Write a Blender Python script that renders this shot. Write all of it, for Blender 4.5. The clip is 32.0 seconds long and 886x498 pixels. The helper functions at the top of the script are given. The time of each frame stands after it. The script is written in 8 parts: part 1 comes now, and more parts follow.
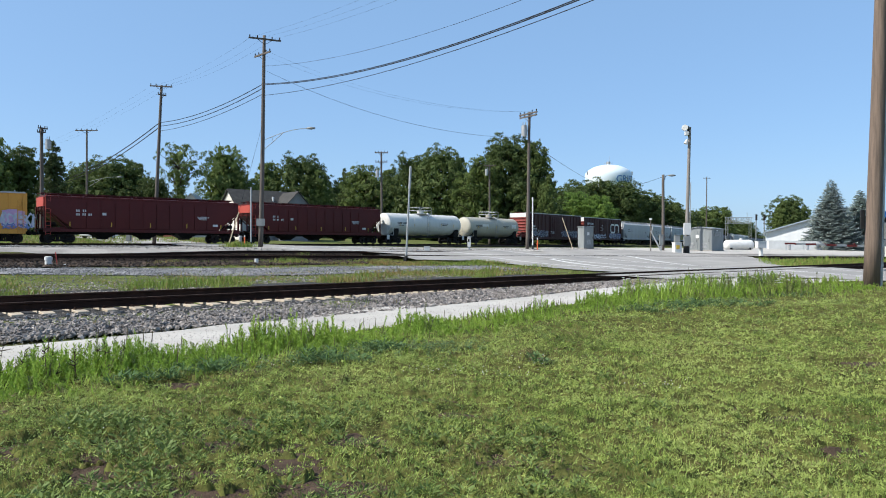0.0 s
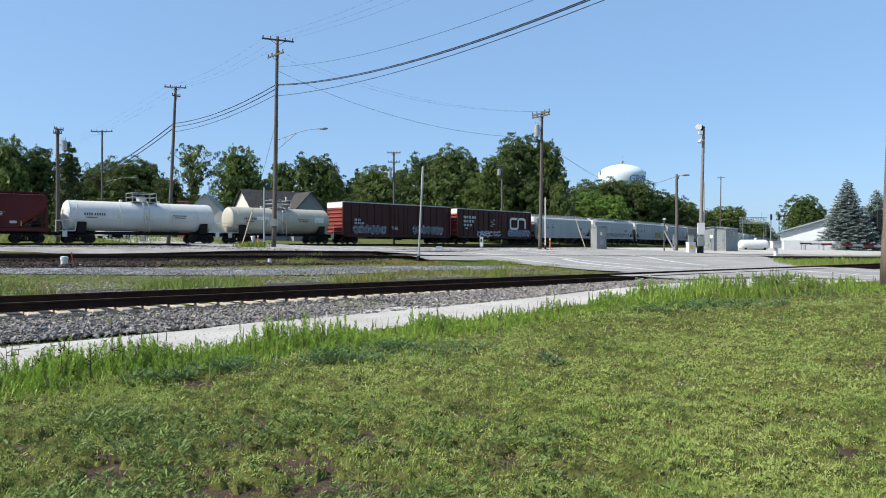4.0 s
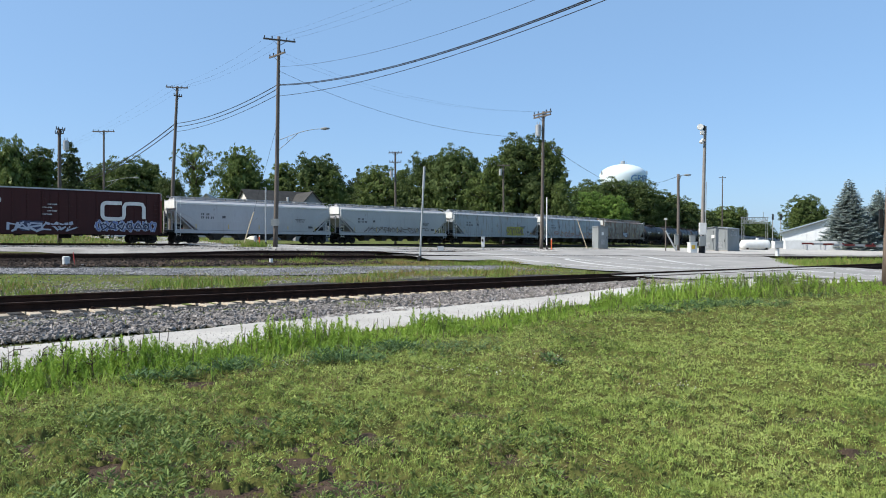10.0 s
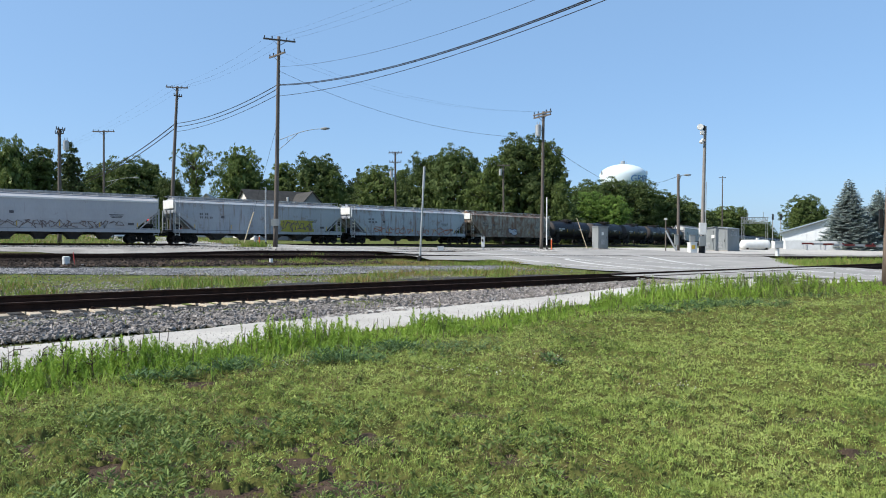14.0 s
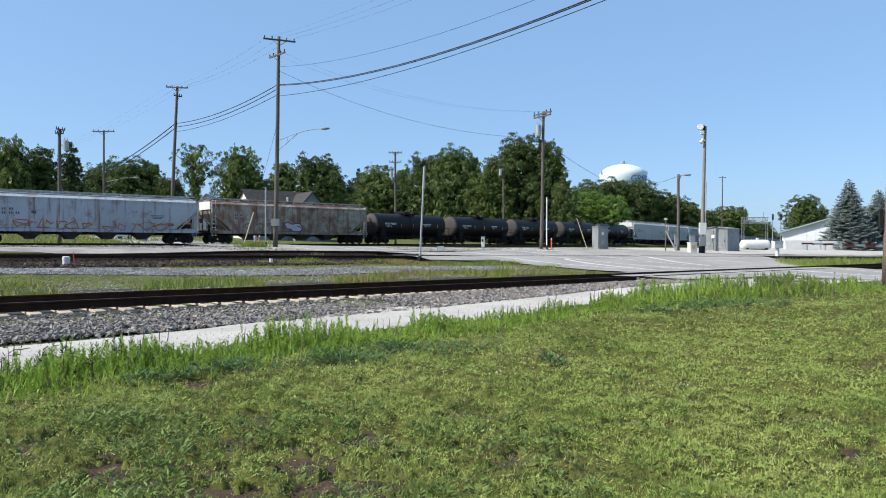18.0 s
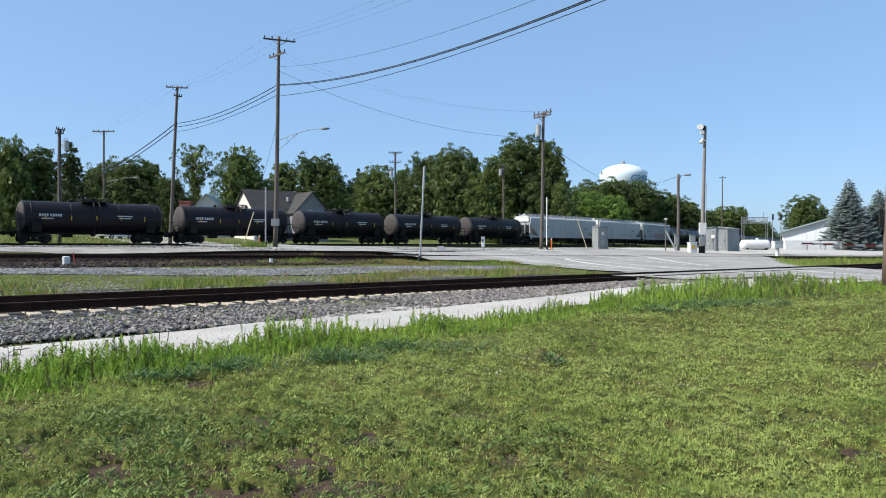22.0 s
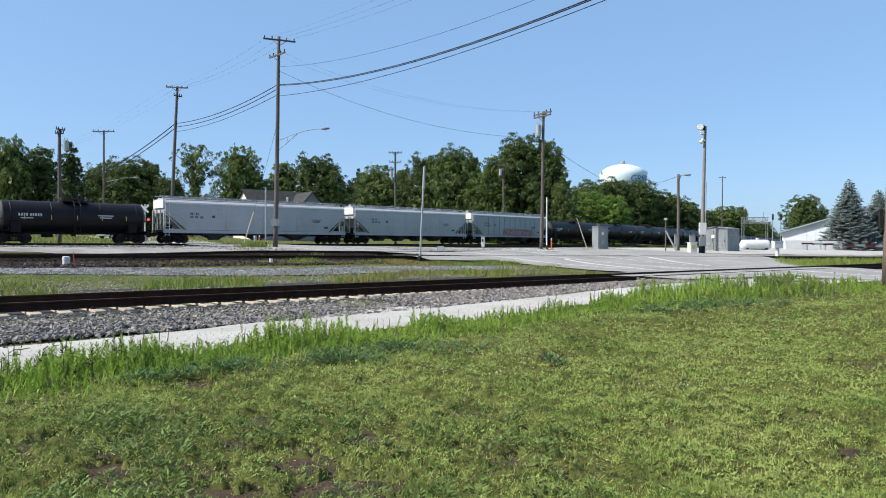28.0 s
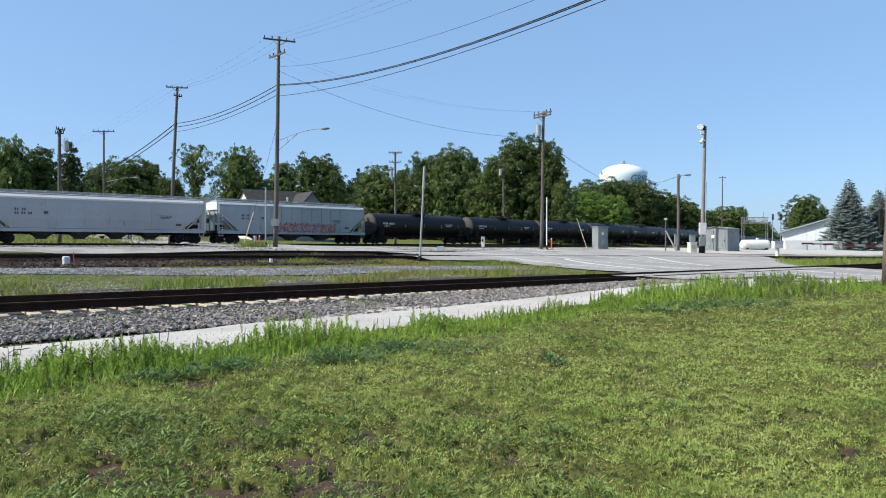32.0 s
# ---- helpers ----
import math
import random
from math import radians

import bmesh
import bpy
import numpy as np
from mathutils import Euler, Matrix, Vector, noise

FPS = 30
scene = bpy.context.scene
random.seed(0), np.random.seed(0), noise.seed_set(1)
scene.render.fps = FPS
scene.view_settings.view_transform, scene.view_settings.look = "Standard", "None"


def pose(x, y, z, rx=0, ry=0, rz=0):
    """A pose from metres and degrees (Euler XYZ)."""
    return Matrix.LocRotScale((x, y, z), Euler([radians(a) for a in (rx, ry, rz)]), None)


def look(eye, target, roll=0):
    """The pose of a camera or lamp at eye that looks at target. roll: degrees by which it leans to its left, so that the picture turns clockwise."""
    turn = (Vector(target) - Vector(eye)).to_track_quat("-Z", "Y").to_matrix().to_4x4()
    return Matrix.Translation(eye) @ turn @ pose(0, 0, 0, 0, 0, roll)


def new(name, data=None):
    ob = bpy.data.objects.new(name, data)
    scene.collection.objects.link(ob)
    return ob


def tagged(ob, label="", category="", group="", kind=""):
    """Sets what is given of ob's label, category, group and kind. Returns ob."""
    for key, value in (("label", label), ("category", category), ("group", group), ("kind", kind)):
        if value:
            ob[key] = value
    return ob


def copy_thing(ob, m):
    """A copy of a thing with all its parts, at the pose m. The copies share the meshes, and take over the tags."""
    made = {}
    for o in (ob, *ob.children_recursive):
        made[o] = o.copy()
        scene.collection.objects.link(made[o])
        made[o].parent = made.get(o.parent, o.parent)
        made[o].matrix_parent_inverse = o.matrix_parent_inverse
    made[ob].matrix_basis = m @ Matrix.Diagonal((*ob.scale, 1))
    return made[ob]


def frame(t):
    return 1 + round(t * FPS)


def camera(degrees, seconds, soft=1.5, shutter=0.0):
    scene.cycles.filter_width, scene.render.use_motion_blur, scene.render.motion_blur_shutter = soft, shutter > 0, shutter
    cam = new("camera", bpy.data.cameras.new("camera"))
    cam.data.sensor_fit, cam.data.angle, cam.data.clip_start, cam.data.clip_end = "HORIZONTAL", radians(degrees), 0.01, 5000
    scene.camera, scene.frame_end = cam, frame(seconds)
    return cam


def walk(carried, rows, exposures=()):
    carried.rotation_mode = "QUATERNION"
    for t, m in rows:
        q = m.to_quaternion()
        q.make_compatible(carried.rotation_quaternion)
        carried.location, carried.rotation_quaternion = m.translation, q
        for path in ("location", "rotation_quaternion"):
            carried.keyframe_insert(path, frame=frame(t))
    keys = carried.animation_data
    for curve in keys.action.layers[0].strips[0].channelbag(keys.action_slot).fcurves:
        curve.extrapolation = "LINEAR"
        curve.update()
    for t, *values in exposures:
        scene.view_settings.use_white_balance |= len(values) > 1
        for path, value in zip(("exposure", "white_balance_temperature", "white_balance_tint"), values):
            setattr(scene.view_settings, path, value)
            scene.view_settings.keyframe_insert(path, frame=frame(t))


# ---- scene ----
# ---------------------------------------------------------------- camera
cam = camera(62.72, 32.0, soft=1.0)
EYE = Vector((0.0, 0.0, 1.5))


def aim(turn):
    """The camera's pose, turned to the right by that many degrees."""
    a = radians(turn)
    return look(EYE, EYE + Vector((math.sin(a) * 100, math.cos(a) * 100, -0.466)))


walk(cam, [(0.0, aim(1.09)), (0.5, aim(0.91)), (1.0, aim(0.755)), (1.5, aim(0.58)), (2.0, aim(0.45)), (2.5, aim(0.325)),
           (3.0, aim(0.225)), (3.5, aim(0.16)), (4.5, aim(0.075)), (5.5, aim(0.03)), (6.5, aim(0.01)), (8.0, aim(0.0)),
           (20.0, aim(0.0)), (32.0, aim(0.0))])

# ---------------------------------------------------------------- light
SUN = Vector((-0.697, -0.199, 0.69)).normalized()
world = bpy.data.worlds.new("world")
scene.world = world
world.use_nodes = True
wn = world.node_tree.nodes
sky = wn.new("ShaderNodeTexSky")
sky.sky_type = "NISHITA"
sky.sun_disc = False
sky.sun_elevation = math.asin(SUN.z)
sky.sun_rotation = math.atan2(SUN.x, SUN.y)
sky.air_density, sky.dust_density, sky.ozone_density = 0.8, 1.1, 3.0
wn["Background"].inputs["Strength"].default_value = 0.138
deep = wn.new("ShaderNodeHueSaturation")
deep.inputs["Saturation"].default_value = 1.12
world.node_tree.links.new(sky.outputs["Color"], deep.inputs["Color"])
# summer haze evens out the clear sky
haze = wn.new("ShaderNodeMix")
haze.data_type = "RGBA"
haze.inputs[0].default_value = 0.58
haze.inputs[7].default_value = (1.80, 3.02, 4.75, 1)
world.node_tree.links.new(deep.outputs["Color"], haze.inputs[6])
world.node_tree.links.new(haze.outputs[2], wn["Background"].inputs["Color"])
sun = new("sun", bpy.data.lights.new("sun", "SUN"))
sun.data.energy, sun.data.angle, sun.data.color = 5.0, radians(0.53), (1.0, 0.95, 0.87)
sun.matrix_world = look(SUN * 50, (0, 0, 0))
scene.view_settings.exposure = 0.45


# ---------------------------------------------------------------- materials
def material(name, base, other=None, rough=0.7, metal=0.0, scale=3.0, fine=60.0, bump=0.15, depth=0.01, vary=0.0, stretch=(1, 1, 1), amount=0.5, spec=0.25):
    """Two colours mixed by coarse and fine noise, with relief; vary: how far the pieces differ from one another."""
    m = bpy.data.materials.new(name)
    m.use_nodes = True
    nt = m.node_tree
    n, link = nt.nodes, nt.links.new
    b = n["Principled BSDF"]
    b.inputs["Roughness"].default_value, b.inputs["Metallic"].default_value = rough, metal
    b.inputs["Specular IOR Level"].default_value = spec
    co = n.new("ShaderNodeTexCoord")
    mp = n.new("ShaderNodeMapping")
    mp.inputs["Scale"].default_value = stretch
    link(co.outputs["Object"], mp.inputs["Vector"])
    big, small = n.new("ShaderNodeTexNoise"), n.new("ShaderNodeTexNoise")
    for t, s, d in ((big, scale, 5.0), (small, fine, 3.0)):
        t.inputs["Scale"].default_value, t.inputs["Detail"].default_value = s, d
        link(mp.outputs["Vector"], t.inputs["Vector"])
    ad = n.new("ShaderNodeMath")
    ad.operation = "MULTIPLY_ADD"
    link(small.outputs["Fac"], ad.inputs[0])
    ad.inputs[1].default_value = 0.45
    link(big.outputs["Fac"], ad.inputs[2])
    ramp = n.new("ShaderNodeMapRange")
    ramp.inputs["From Min"].default_value, ramp.inputs["From Max"].default_value = 0.72 - 0.28 * (1 - amount) - 0.1, 0.72 + 0.28 * (1 - amount) + 0.1
    link(ad.outputs[0], ramp.inputs["Value"])
    mix = n.new("ShaderNodeMix")
    mix.data_type = "RGBA"
    if other is None:
        other = tuple(c * 0.72 for c in base)
    mix.inputs[6].default_value, mix.inputs[7].default_value = (*base, 1), (*other, 1)
    link(ramp.outputs["Result"], mix.inputs[0])
    out = mix.outputs[2]
    if vary:
        info = n.new("ShaderNodeObjectInfo")
        geo = n.new("ShaderNodeNewGeometry")
        sm = n.new("ShaderNodeMath")
        sm.operation = "ADD"
        link(info.outputs["Random"], sm.inputs[0])
        link(geo.outputs["Random Per Island"], sm.inputs[1])
        rg = n.new("ShaderNodeMapRange")
        rg.inputs["From Max"].default_value = 2.0
        rg.inputs["To Min"].default_value, rg.inputs["To Max"].default_value = 1 - vary, 1 + vary
        link(sm.outputs[0], rg.inputs["Value"])
        hs = n.new("ShaderNodeHueSaturation")
        link(rg.outputs["Result"], hs.inputs["Value"])
        link(out, hs.inputs["Color"])
        out = hs.outputs["Color"]
    link(out, b.inputs["Base Color"])
    if bump:
        bp = n.new("ShaderNodeBump")
        bp.inputs["Strength"].default_value, bp.inputs["Distance"].default_value = bump, depth
        link(ad.outputs[0], bp.inputs["Height"])
        link(bp.outputs["Normal"], b.inputs["Normal"])
    return m


def leafy(name, base, other, vary=0.35, light=0.18):
    """Thin foliage that lets some light through."""
    m = material(name, base, other, rough=0.55, scale=0.6, fine=8.0, bump=0.0, vary=vary, spec=0.12)
    nt = m.node_tree
    b = nt.nodes["Principled BSDF"]
    tr = nt.nodes.new("ShaderNodeBsdfTranslucent")
    ms = nt.nodes.new("ShaderNodeMixShader")
    ms.inputs[0].default_value = light
    src = b.inputs["Base Color"].links[0].from_socket
    nt.links.new(src, tr.inputs["Color"])
    nt.links.new(b.outputs[0], ms.inputs[1])
    nt.links.new(tr.outputs[0], ms.inputs[2])
    nt.links.new(ms.outputs[0], nt.nodes["Material Output"].inputs["Surface"])
    return m


LAWN = material("lawn", (0.115, 0.150, 0.042), (0.085, 0.080, 0.036), rough=1.0, scale=1.1, fine=45, bump=0.9, depth=0.05, spec=0.05, amount=0.8)
# dark dirty ballast; the rails' shaded sides are put into its colour too
SHADY_BALLAST = material("oily_ballast", (0.024, 0.018, 0.015), (0.012, 0.010, 0.009), rough=1.0, spec=0.03, scale=1.5, fine=25, bump=0.8, depth=0.05)
DIRT = material("rubble", (0.075, 0.055, 0.040), (0.030, 0.023, 0.018), rough=0.95, scale=1.5, fine=25, bump=0.8, depth=0.05)
PALE_GRAVEL = material("pale_gravel", (0.47, 0.445, 0.40), (0.33, 0.31, 0.28), rough=0.95, scale=0.7, fine=35, bump=0.5, depth=0.02)
LOT = material("lot_gravel", (0.335, 0.318, 0.292), (0.185, 0.175, 0.162), rough=1.0, scale=0.5, fine=7, bump=0.5, depth=0.05, spec=0.05, amount=0.75)
BLUE_GRAVEL = material("blue_gravel", (0.30, 0.297, 0.30), (0.115, 0.112, 0.110), rough=0.95, scale=1.2, fine=22, bump=0.9, depth=0.05, amount=0.8)
# far darker than STONE: the shade in the gaps is put into the colour
BALLAST = material("ballast", (0.055, 0.053, 0.05), (0.02, 0.019, 0.018), rough=0.95, scale=9, fine=40, bump=0.9, depth=0.04)
STONE = material("stone", (0.345, 0.312, 0.285), (0.070, 0.063, 0.058), rough=0.9, scale=6, fine=50, bump=0.3, vary=0.75)
ASPHALT = material("asphalt", (0.335, 0.322, 0.300), (0.235, 0.226, 0.211), rough=1.0, spec=0.08, scale=0.5, fine=45, bump=0.3, depth=0.01)
ROADPAINT = material("road_paint", (0.70, 0.70, 0.67), (0.48, 0.475, 0.45), rough=0.8, scale=3, fine=40, bump=0.1)
RAILRUST = material("rail_rust", (0.045, 0.023, 0.017), (0.020, 0.012, 0.009), rough=0.9, scale=4, fine=60, bump=0.3, spec=0.1)
RAILHEAD = material("rail_head", (0.085, 0.062, 0.048), (0.05, 0.038, 0.03), rough=0.85, spec=0.1, scale=4, fine=60, bump=0.1)
TIE = material("tie_wood", (0.50, 0.43, 0.33), (0.30, 0.25, 0.19), rough=0.9, scale=3, fine=40, bump=0.4, vary=0.25)
DARKTIE = material("dark_tie", (0.055, 0.042, 0.034), (0.03, 0.025, 0.02), rough=0.95, scale=3, fine=40, bump=0.4, vary=0.3)
POLEWOOD = material("pole_wood", (0.145, 0.125, 0.108), (0.075, 0.064, 0.056), rough=0.9, scale=2.0, fine=30, bump=0.5, stretch=(6, 6, 0.4))
NEARWOOD = material("near_pole_wood", (0.205, 0.152, 0.118), (0.105, 0.080, 0.064), rough=0.9, scale=2.5, fine=30, bump=0.6, depth=0.02, stretch=(8, 8, 0.35))
STEEL = material("galvanised", (0.42, 0.43, 0.43), (0.30, 0.31, 0.31), rough=0.5, metal=0.5, scale=3, fine=40, bump=0.1)
DARKMETAL = material("dark_metal", (0.035, 0.033, 0.032), (0.02, 0.019, 0.018), rough=0.6, metal=0.3, scale=5, fine=40, bump=0.2)
UNDER = material("underframe", (0.016, 0.014, 0.012), (0.008, 0.007, 0.0065), rough=0.85, scale=3, fine=30, bump=0.3)
WIRE = material("cable", (0.013, 0.013, 0.016), rough=0.6, bump=0.0)
WHITEPAINT = material("white_paint", (0.66, 0.66, 0.64), (0.56, 0.56, 0.53), rough=0.5, scale=2, fine=20, bump=0.05)
ORANGE = material("orange_marker", (0.75, 0.16, 0.05), (0.6, 0.13, 0.05), rough=0.6, bump=0.0)
REDPAINT = material("red_paint", (0.12, 0.02, 0.02), (0.09, 0.016, 0.016), rough=0.6, bump=0.05)
YELLOW = material("yellow_paint", (0.62, 0.42, 0.05), (0.5, 0.33, 0.05), rough=0.6, bump=0.05)
CABINET = material("cabinet_grey", (0.225, 0.24, 0.24), (0.17, 0.185, 0.185), rough=0.5, metal=0.0, scale=1.5, fine=20, bump=0.08, stretch=(1, 1, 0.4))
ROOFGREY = material("roof_shingle", (0.062, 0.060, 0.056), (0.036, 0.035, 0.033), rough=0.9, scale=1.5, fine=18, bump=0.3)
GREYSIDING = material("grey_siding", (0.33, 0.34, 0.35), (0.27, 0.28, 0.29), rough=0.7, scale=1, fine=14, bump=0.1)
TAN = material("tan_siding", (0.55, 0.44, 0.30), (0.46, 0.37, 0.25), rough=0.7, scale=1, fine=14, bump=0.1)
BRICKRED = material("brick_red", (0.27, 0.10, 0.075), (0.20, 0.075, 0.06), rough=0.85, scale=2, fine=20, bump=0.2)
GLASS = material("dark_glass", (0.03, 0.035, 0.04), rough=0.12, bump=0.0, spec=0.8)
BARK = material("bark", (0.085, 0.066, 0.050), (0.05, 0.04, 0.03), rough=0.95, scale=2, fine=14, bump=0.6, stretch=(4, 4, 0.6))
LEAF_A = leafy("leaf_dark", (0.066, 0.098, 0.031), (0.098, 0.132, 0.042), light=0.25)
LEAF_B = leafy("leaf_mid", (0.080, 0.117, 0.033), (0.118, 0.154, 0.047), light=0.25)
LEAF_C = leafy("leaf_light", (0.108, 0.156, 0.043), (0.150, 0.195, 0.060), light=0.25)
LEAF_D = leafy("leaf_deep", (0.056, 0.081, 0.031), (0.085, 0.110, 0.042), light=0.2)
LEAF_E = leafy("leaf_bright", (0.105, 0.180, 0.034), (0.140, 0.215, 0.048), light=0.3)
FIELD = leafy("field_blade", (0.125, 0.19, 0.036), (0.195, 0.24, 0.058), vary=0.4, light=0.25)
NEEDLE = leafy("blue_needle", (0.34, 0.405, 0.385), (0.47, 0.525, 0.505), light=0.15)
BLADE = leafy("grass_blade", (0.266, 0.340, 0.084), (0.335, 0.388, 0.118), vary=0.3, light=0.25)
DEEPBLADE = leafy("deep_blade", (0.104, 0.152, 0.036), (0.168, 0.218, 0.060), vary=0.35, light=0.2)
DRYBLADE = leafy("dry_grass", (0.27, 0.225, 0.115), (0.17, 0.135, 0.065), vary=0.3, light=0.3)
WEED = leafy("weed_leaf", (0.215, 0.345, 0.050), (0.31, 0.425, 0.078), vary=0.35, light=0.35)
CLOVER = leafy("clover_leaf", (0.196, 0.270, 0.058), (0.265, 0.325, 0.088), vary=0.4, light=0.25)
FLOWER = material("white_flower", (0.8, 0.8, 0.75), rough=0.7, bump=0.0)


# ---------------------------------------------------------------- mesh helpers
def box(bm, x, y, z, sx, sy, sz, turn=None):
    """A box of those sizes about its centre."""
    m = Matrix.Translation((x, y, z))
    if turn is not None:
        m = m @ turn
    vs = [bm.verts.new(m @ Vector((a * sx / 2, b * sy / 2, c * sz / 2))) for a in (-1, 1) for b in (-1, 1) for c in (-1, 1)]
    for f in ((0, 1, 3, 2), (4, 6, 7, 5), (0, 4, 5, 1), (2, 3, 7, 6), (0, 2, 6, 4), (1, 5, 7, 3)):
        bm.faces.new([vs[i] for i in f])


def rod(bm, p, q, r, r2=None, seg=8, caps=True):
    """A round bar from p to q."""
    p, q = Vector(p), Vector(q)
    d = q - p
    if d.length < 1e-6:
        return
    t = d.to_track_quat("Z", "Y").to_matrix()
    r2 = r if r2 is None else r2
    rings = []
    for o, rr in ((p, r), (q, r2)):
        rings.append([bm.verts.new(o + t @ Vector((math.cos(k * math.tau / seg) * rr, math.sin(k * math.tau / seg) * rr, 0))) for k in range(seg)])
    for k in range(seg):
        f = bm.faces.new((rings[0][k], rings[0][(k + 1) % seg], rings[1][(k + 1) % seg], rings[1][k]))
        f.smooth = seg > 6
    if caps:
        for ring in (rings[0][::-1], rings[1]):
            for e in bm.faces.new(ring).edges:
                e.smooth = False


def loft(bm, rings, closed=True, caps=True, smooth=False):
    """Skin over rings of equally many points."""
    vs = [[bm.verts.new(p) for p in ring] for ring in rings]
    n = len(vs[0])
    for a, b in zip(vs, vs[1:]):
        for k in range(n if closed else n - 1):
            f = bm.faces.new((a[k], a[(k + 1) % n], b[(k + 1) % n], b[k]))
            f.smooth = smooth
    if caps and closed:
        bm.faces.new(vs[0][::-1])
        bm.faces.new(vs[-1])


def mesh(name, bm, mats):
    me = bpy.data.meshes.new(name)
    bmesh.ops.recalc_face_normals(bm, faces=bm.faces)
    bm.to_mesh(me)
    bm.free()
    for m in (mats if isinstance(mats, (list, tuple)) else [mats]):
        me.materials.append(m)
    return me


def part(name, bm, mats, parent=None, label="", kind=""):
    """One mesh object under a thing or a part."""
    ob = new(name, mesh(name, bm, mats) if isinstance(bm, bmesh.types.BMesh) else bm)
    ob.parent = parent
    if label:
        ob["label"] = label
    if kind:
        ob["kind"] = kind
    return ob


def sheet(name, pts, faces, mats, smooth=False):
    me = bpy.data.meshes.new(name)
    me.from_pydata([tuple(p) for p in pts], [], faces)
    for m in (mats if isinstance(mats, (list, tuple)) else [mats]):
        me.materials.append(m)
    if smooth:
        me.polygons.foreach_set("use_smooth", [True] * len(me.polygons))
    me.update()
    return me


def thing(name, m, label, category, group="", kind=""):
    ob = new(name)
    ob.matrix_basis = m
    ob.empty_display_size = 0.3
    return tagged(ob, label, category, group, kind)


# ---------------------------------------------------------------- ground
BEND = Vector((-288.0, 374.7))
RADIUS = 397.8
FALL_Q = (-300, -120, -60, -30, -8, 0, 10, 19.5, 25, 31, 36, 44, 52, 62, 70, 80)
FALL_Z = (5.6, 5.0, 3.4, 2.65, 1.56, 1.46, 1.45, 1.36, 1.05, 0.84, 0.68, 0.50, 0.30, 0.06, 0.0, 0.0)


def ease(f):
    f = np.clip(f, 0.0, 1.0)
    return f * f * (3 - 2 * f)


def ground(x, y):
    """Height of the ground: it climbs from the lawn to the curved far track."""
    q = np.hypot(x - BEND.x, y - BEND.y) - RADIUS
    z = np.interp(q, FALL_Q, FALL_Z)
    # the lot behind the middle track stands a little higher beyond the road
    s, d = (x + 21.5) * 0.91 + (y - 36.0) * 0.4147, (y - 36.0) * 0.91 - (x + 21.5) * 0.4147
    z = z + 0.28 * ease((d - 2.5) / 4.0) * ease((s - 26.0) / 12.0) * ease((q - 10.0) / 14.0)
    # the far one of the back tracks lies in a shallow hollow
    z = z - 0.27 * ease((15.0 - s) / 11.0) * np.exp(-((d - 7.8) / 3.2) ** 2)
    # the ground falls away sooner beside the far track beyond the road
    z = z - 0.30 * ease((x + 8.0) / 12.0) * ease((q - 1.5) / 4.0) * ease((31.0 - q) / 9.0)
    return z + 0.30 * np.exp(-((x - 13.5) ** 2 + (y - 21) ** 2) / (2 * 5.5 ** 2))


def gz(x, y):
    return float(ground(x, y))


def axis(lo, hi, step, far):
    a = list(np.arange(lo, hi + step / 2, step))
    d = step
    while a[-1] < far:
        d *= 1.35
        a.append(a[-1] + d)
    d = step
    while a[0] > -far:
        d *= 1.35
        a.insert(0, a[0] - d)
    return np.array(a)


def make_ground():
    xs, ys = axis(-50, 80, 0.7, 3500), axis(-4, 110, 0.7, 3500)
    gx, gy = np.meshgrid(xs, ys)
    g = ground(gx, gy)
    near = np.exp(-((gx / 30) ** 2 + ((gy - 12) / 20) ** 2))
    bumps = np.array([noise.noise((x * 0.45, y * 0.45, 3.1)) for x, y in zip(gx.ravel(), gy.ravel())]).reshape(gx.shape)
    g = g + 0.03 * near * bumps - 0.02 - 0.06 * np.exp(-((gx / 13) ** 2 + ((gy - 6) / 9) ** 2) ** 2)
    w = len(xs)
    pts = np.stack([gx.ravel(), gy.ravel(), g.ravel()], 1)
    faces = [(j * w + i, j * w + i + 1, (j + 1) * w + i + 1, (j + 1) * w + i) for j in range(len(ys) - 1) for i in range(w - 1)]
    ob = new("ground", sheet("ground", pts, faces, LAWN, True))
    tagged(ob, "uneven mown grass ground with clover and bare patches", "ground", kind="structure")


make_ground()

# The three tracks: a point on the centre line and the heading in degrees to the right of +y
TRACKS = {"near": ((-9.12, 14.79), 51.46), "mid": ((-21.5, 36.0), 65.5), "far": ((-26.0, 42.5), 65.5)}


def along(name, s, off=0.0):
    (x, y), h = TRACKS[name]
    a = radians(h)
    return x + math.sin(a) * s + math.cos(a) * off, y + math.cos(a) * s - math.sin(a) * off


def rail_z(name, s):
    """Height of the rail heads."""
    if name == "near":
        return 0.375
    x, y = along(name, s)
    return gz(x, y) + 0.28


def road_z(x, y):
    """The road rises to the rail heads where it crosses."""
    z = gz(x, y) + 0.03
    for name in TRACKS:
        (px, py), h = TRACKS[name]
        a = radians(h)
        s = (x - px) * math.sin(a) + (y - py) * math.cos(a)
        d = (x - px) * math.cos(a) - (y - py) * math.sin(a)
        z += (rail_z(name, s) - 0.012 - gz(x, y) - 0.03) * math.exp(-(d / 4.0) ** 2)
    q = math.hypot(x - BEND.x, y - BEND.y) - RADIUS
    z += (1.70 - gz(x, y) - 0.03) * math.exp(-(q / 5.0) ** 2)
    return z


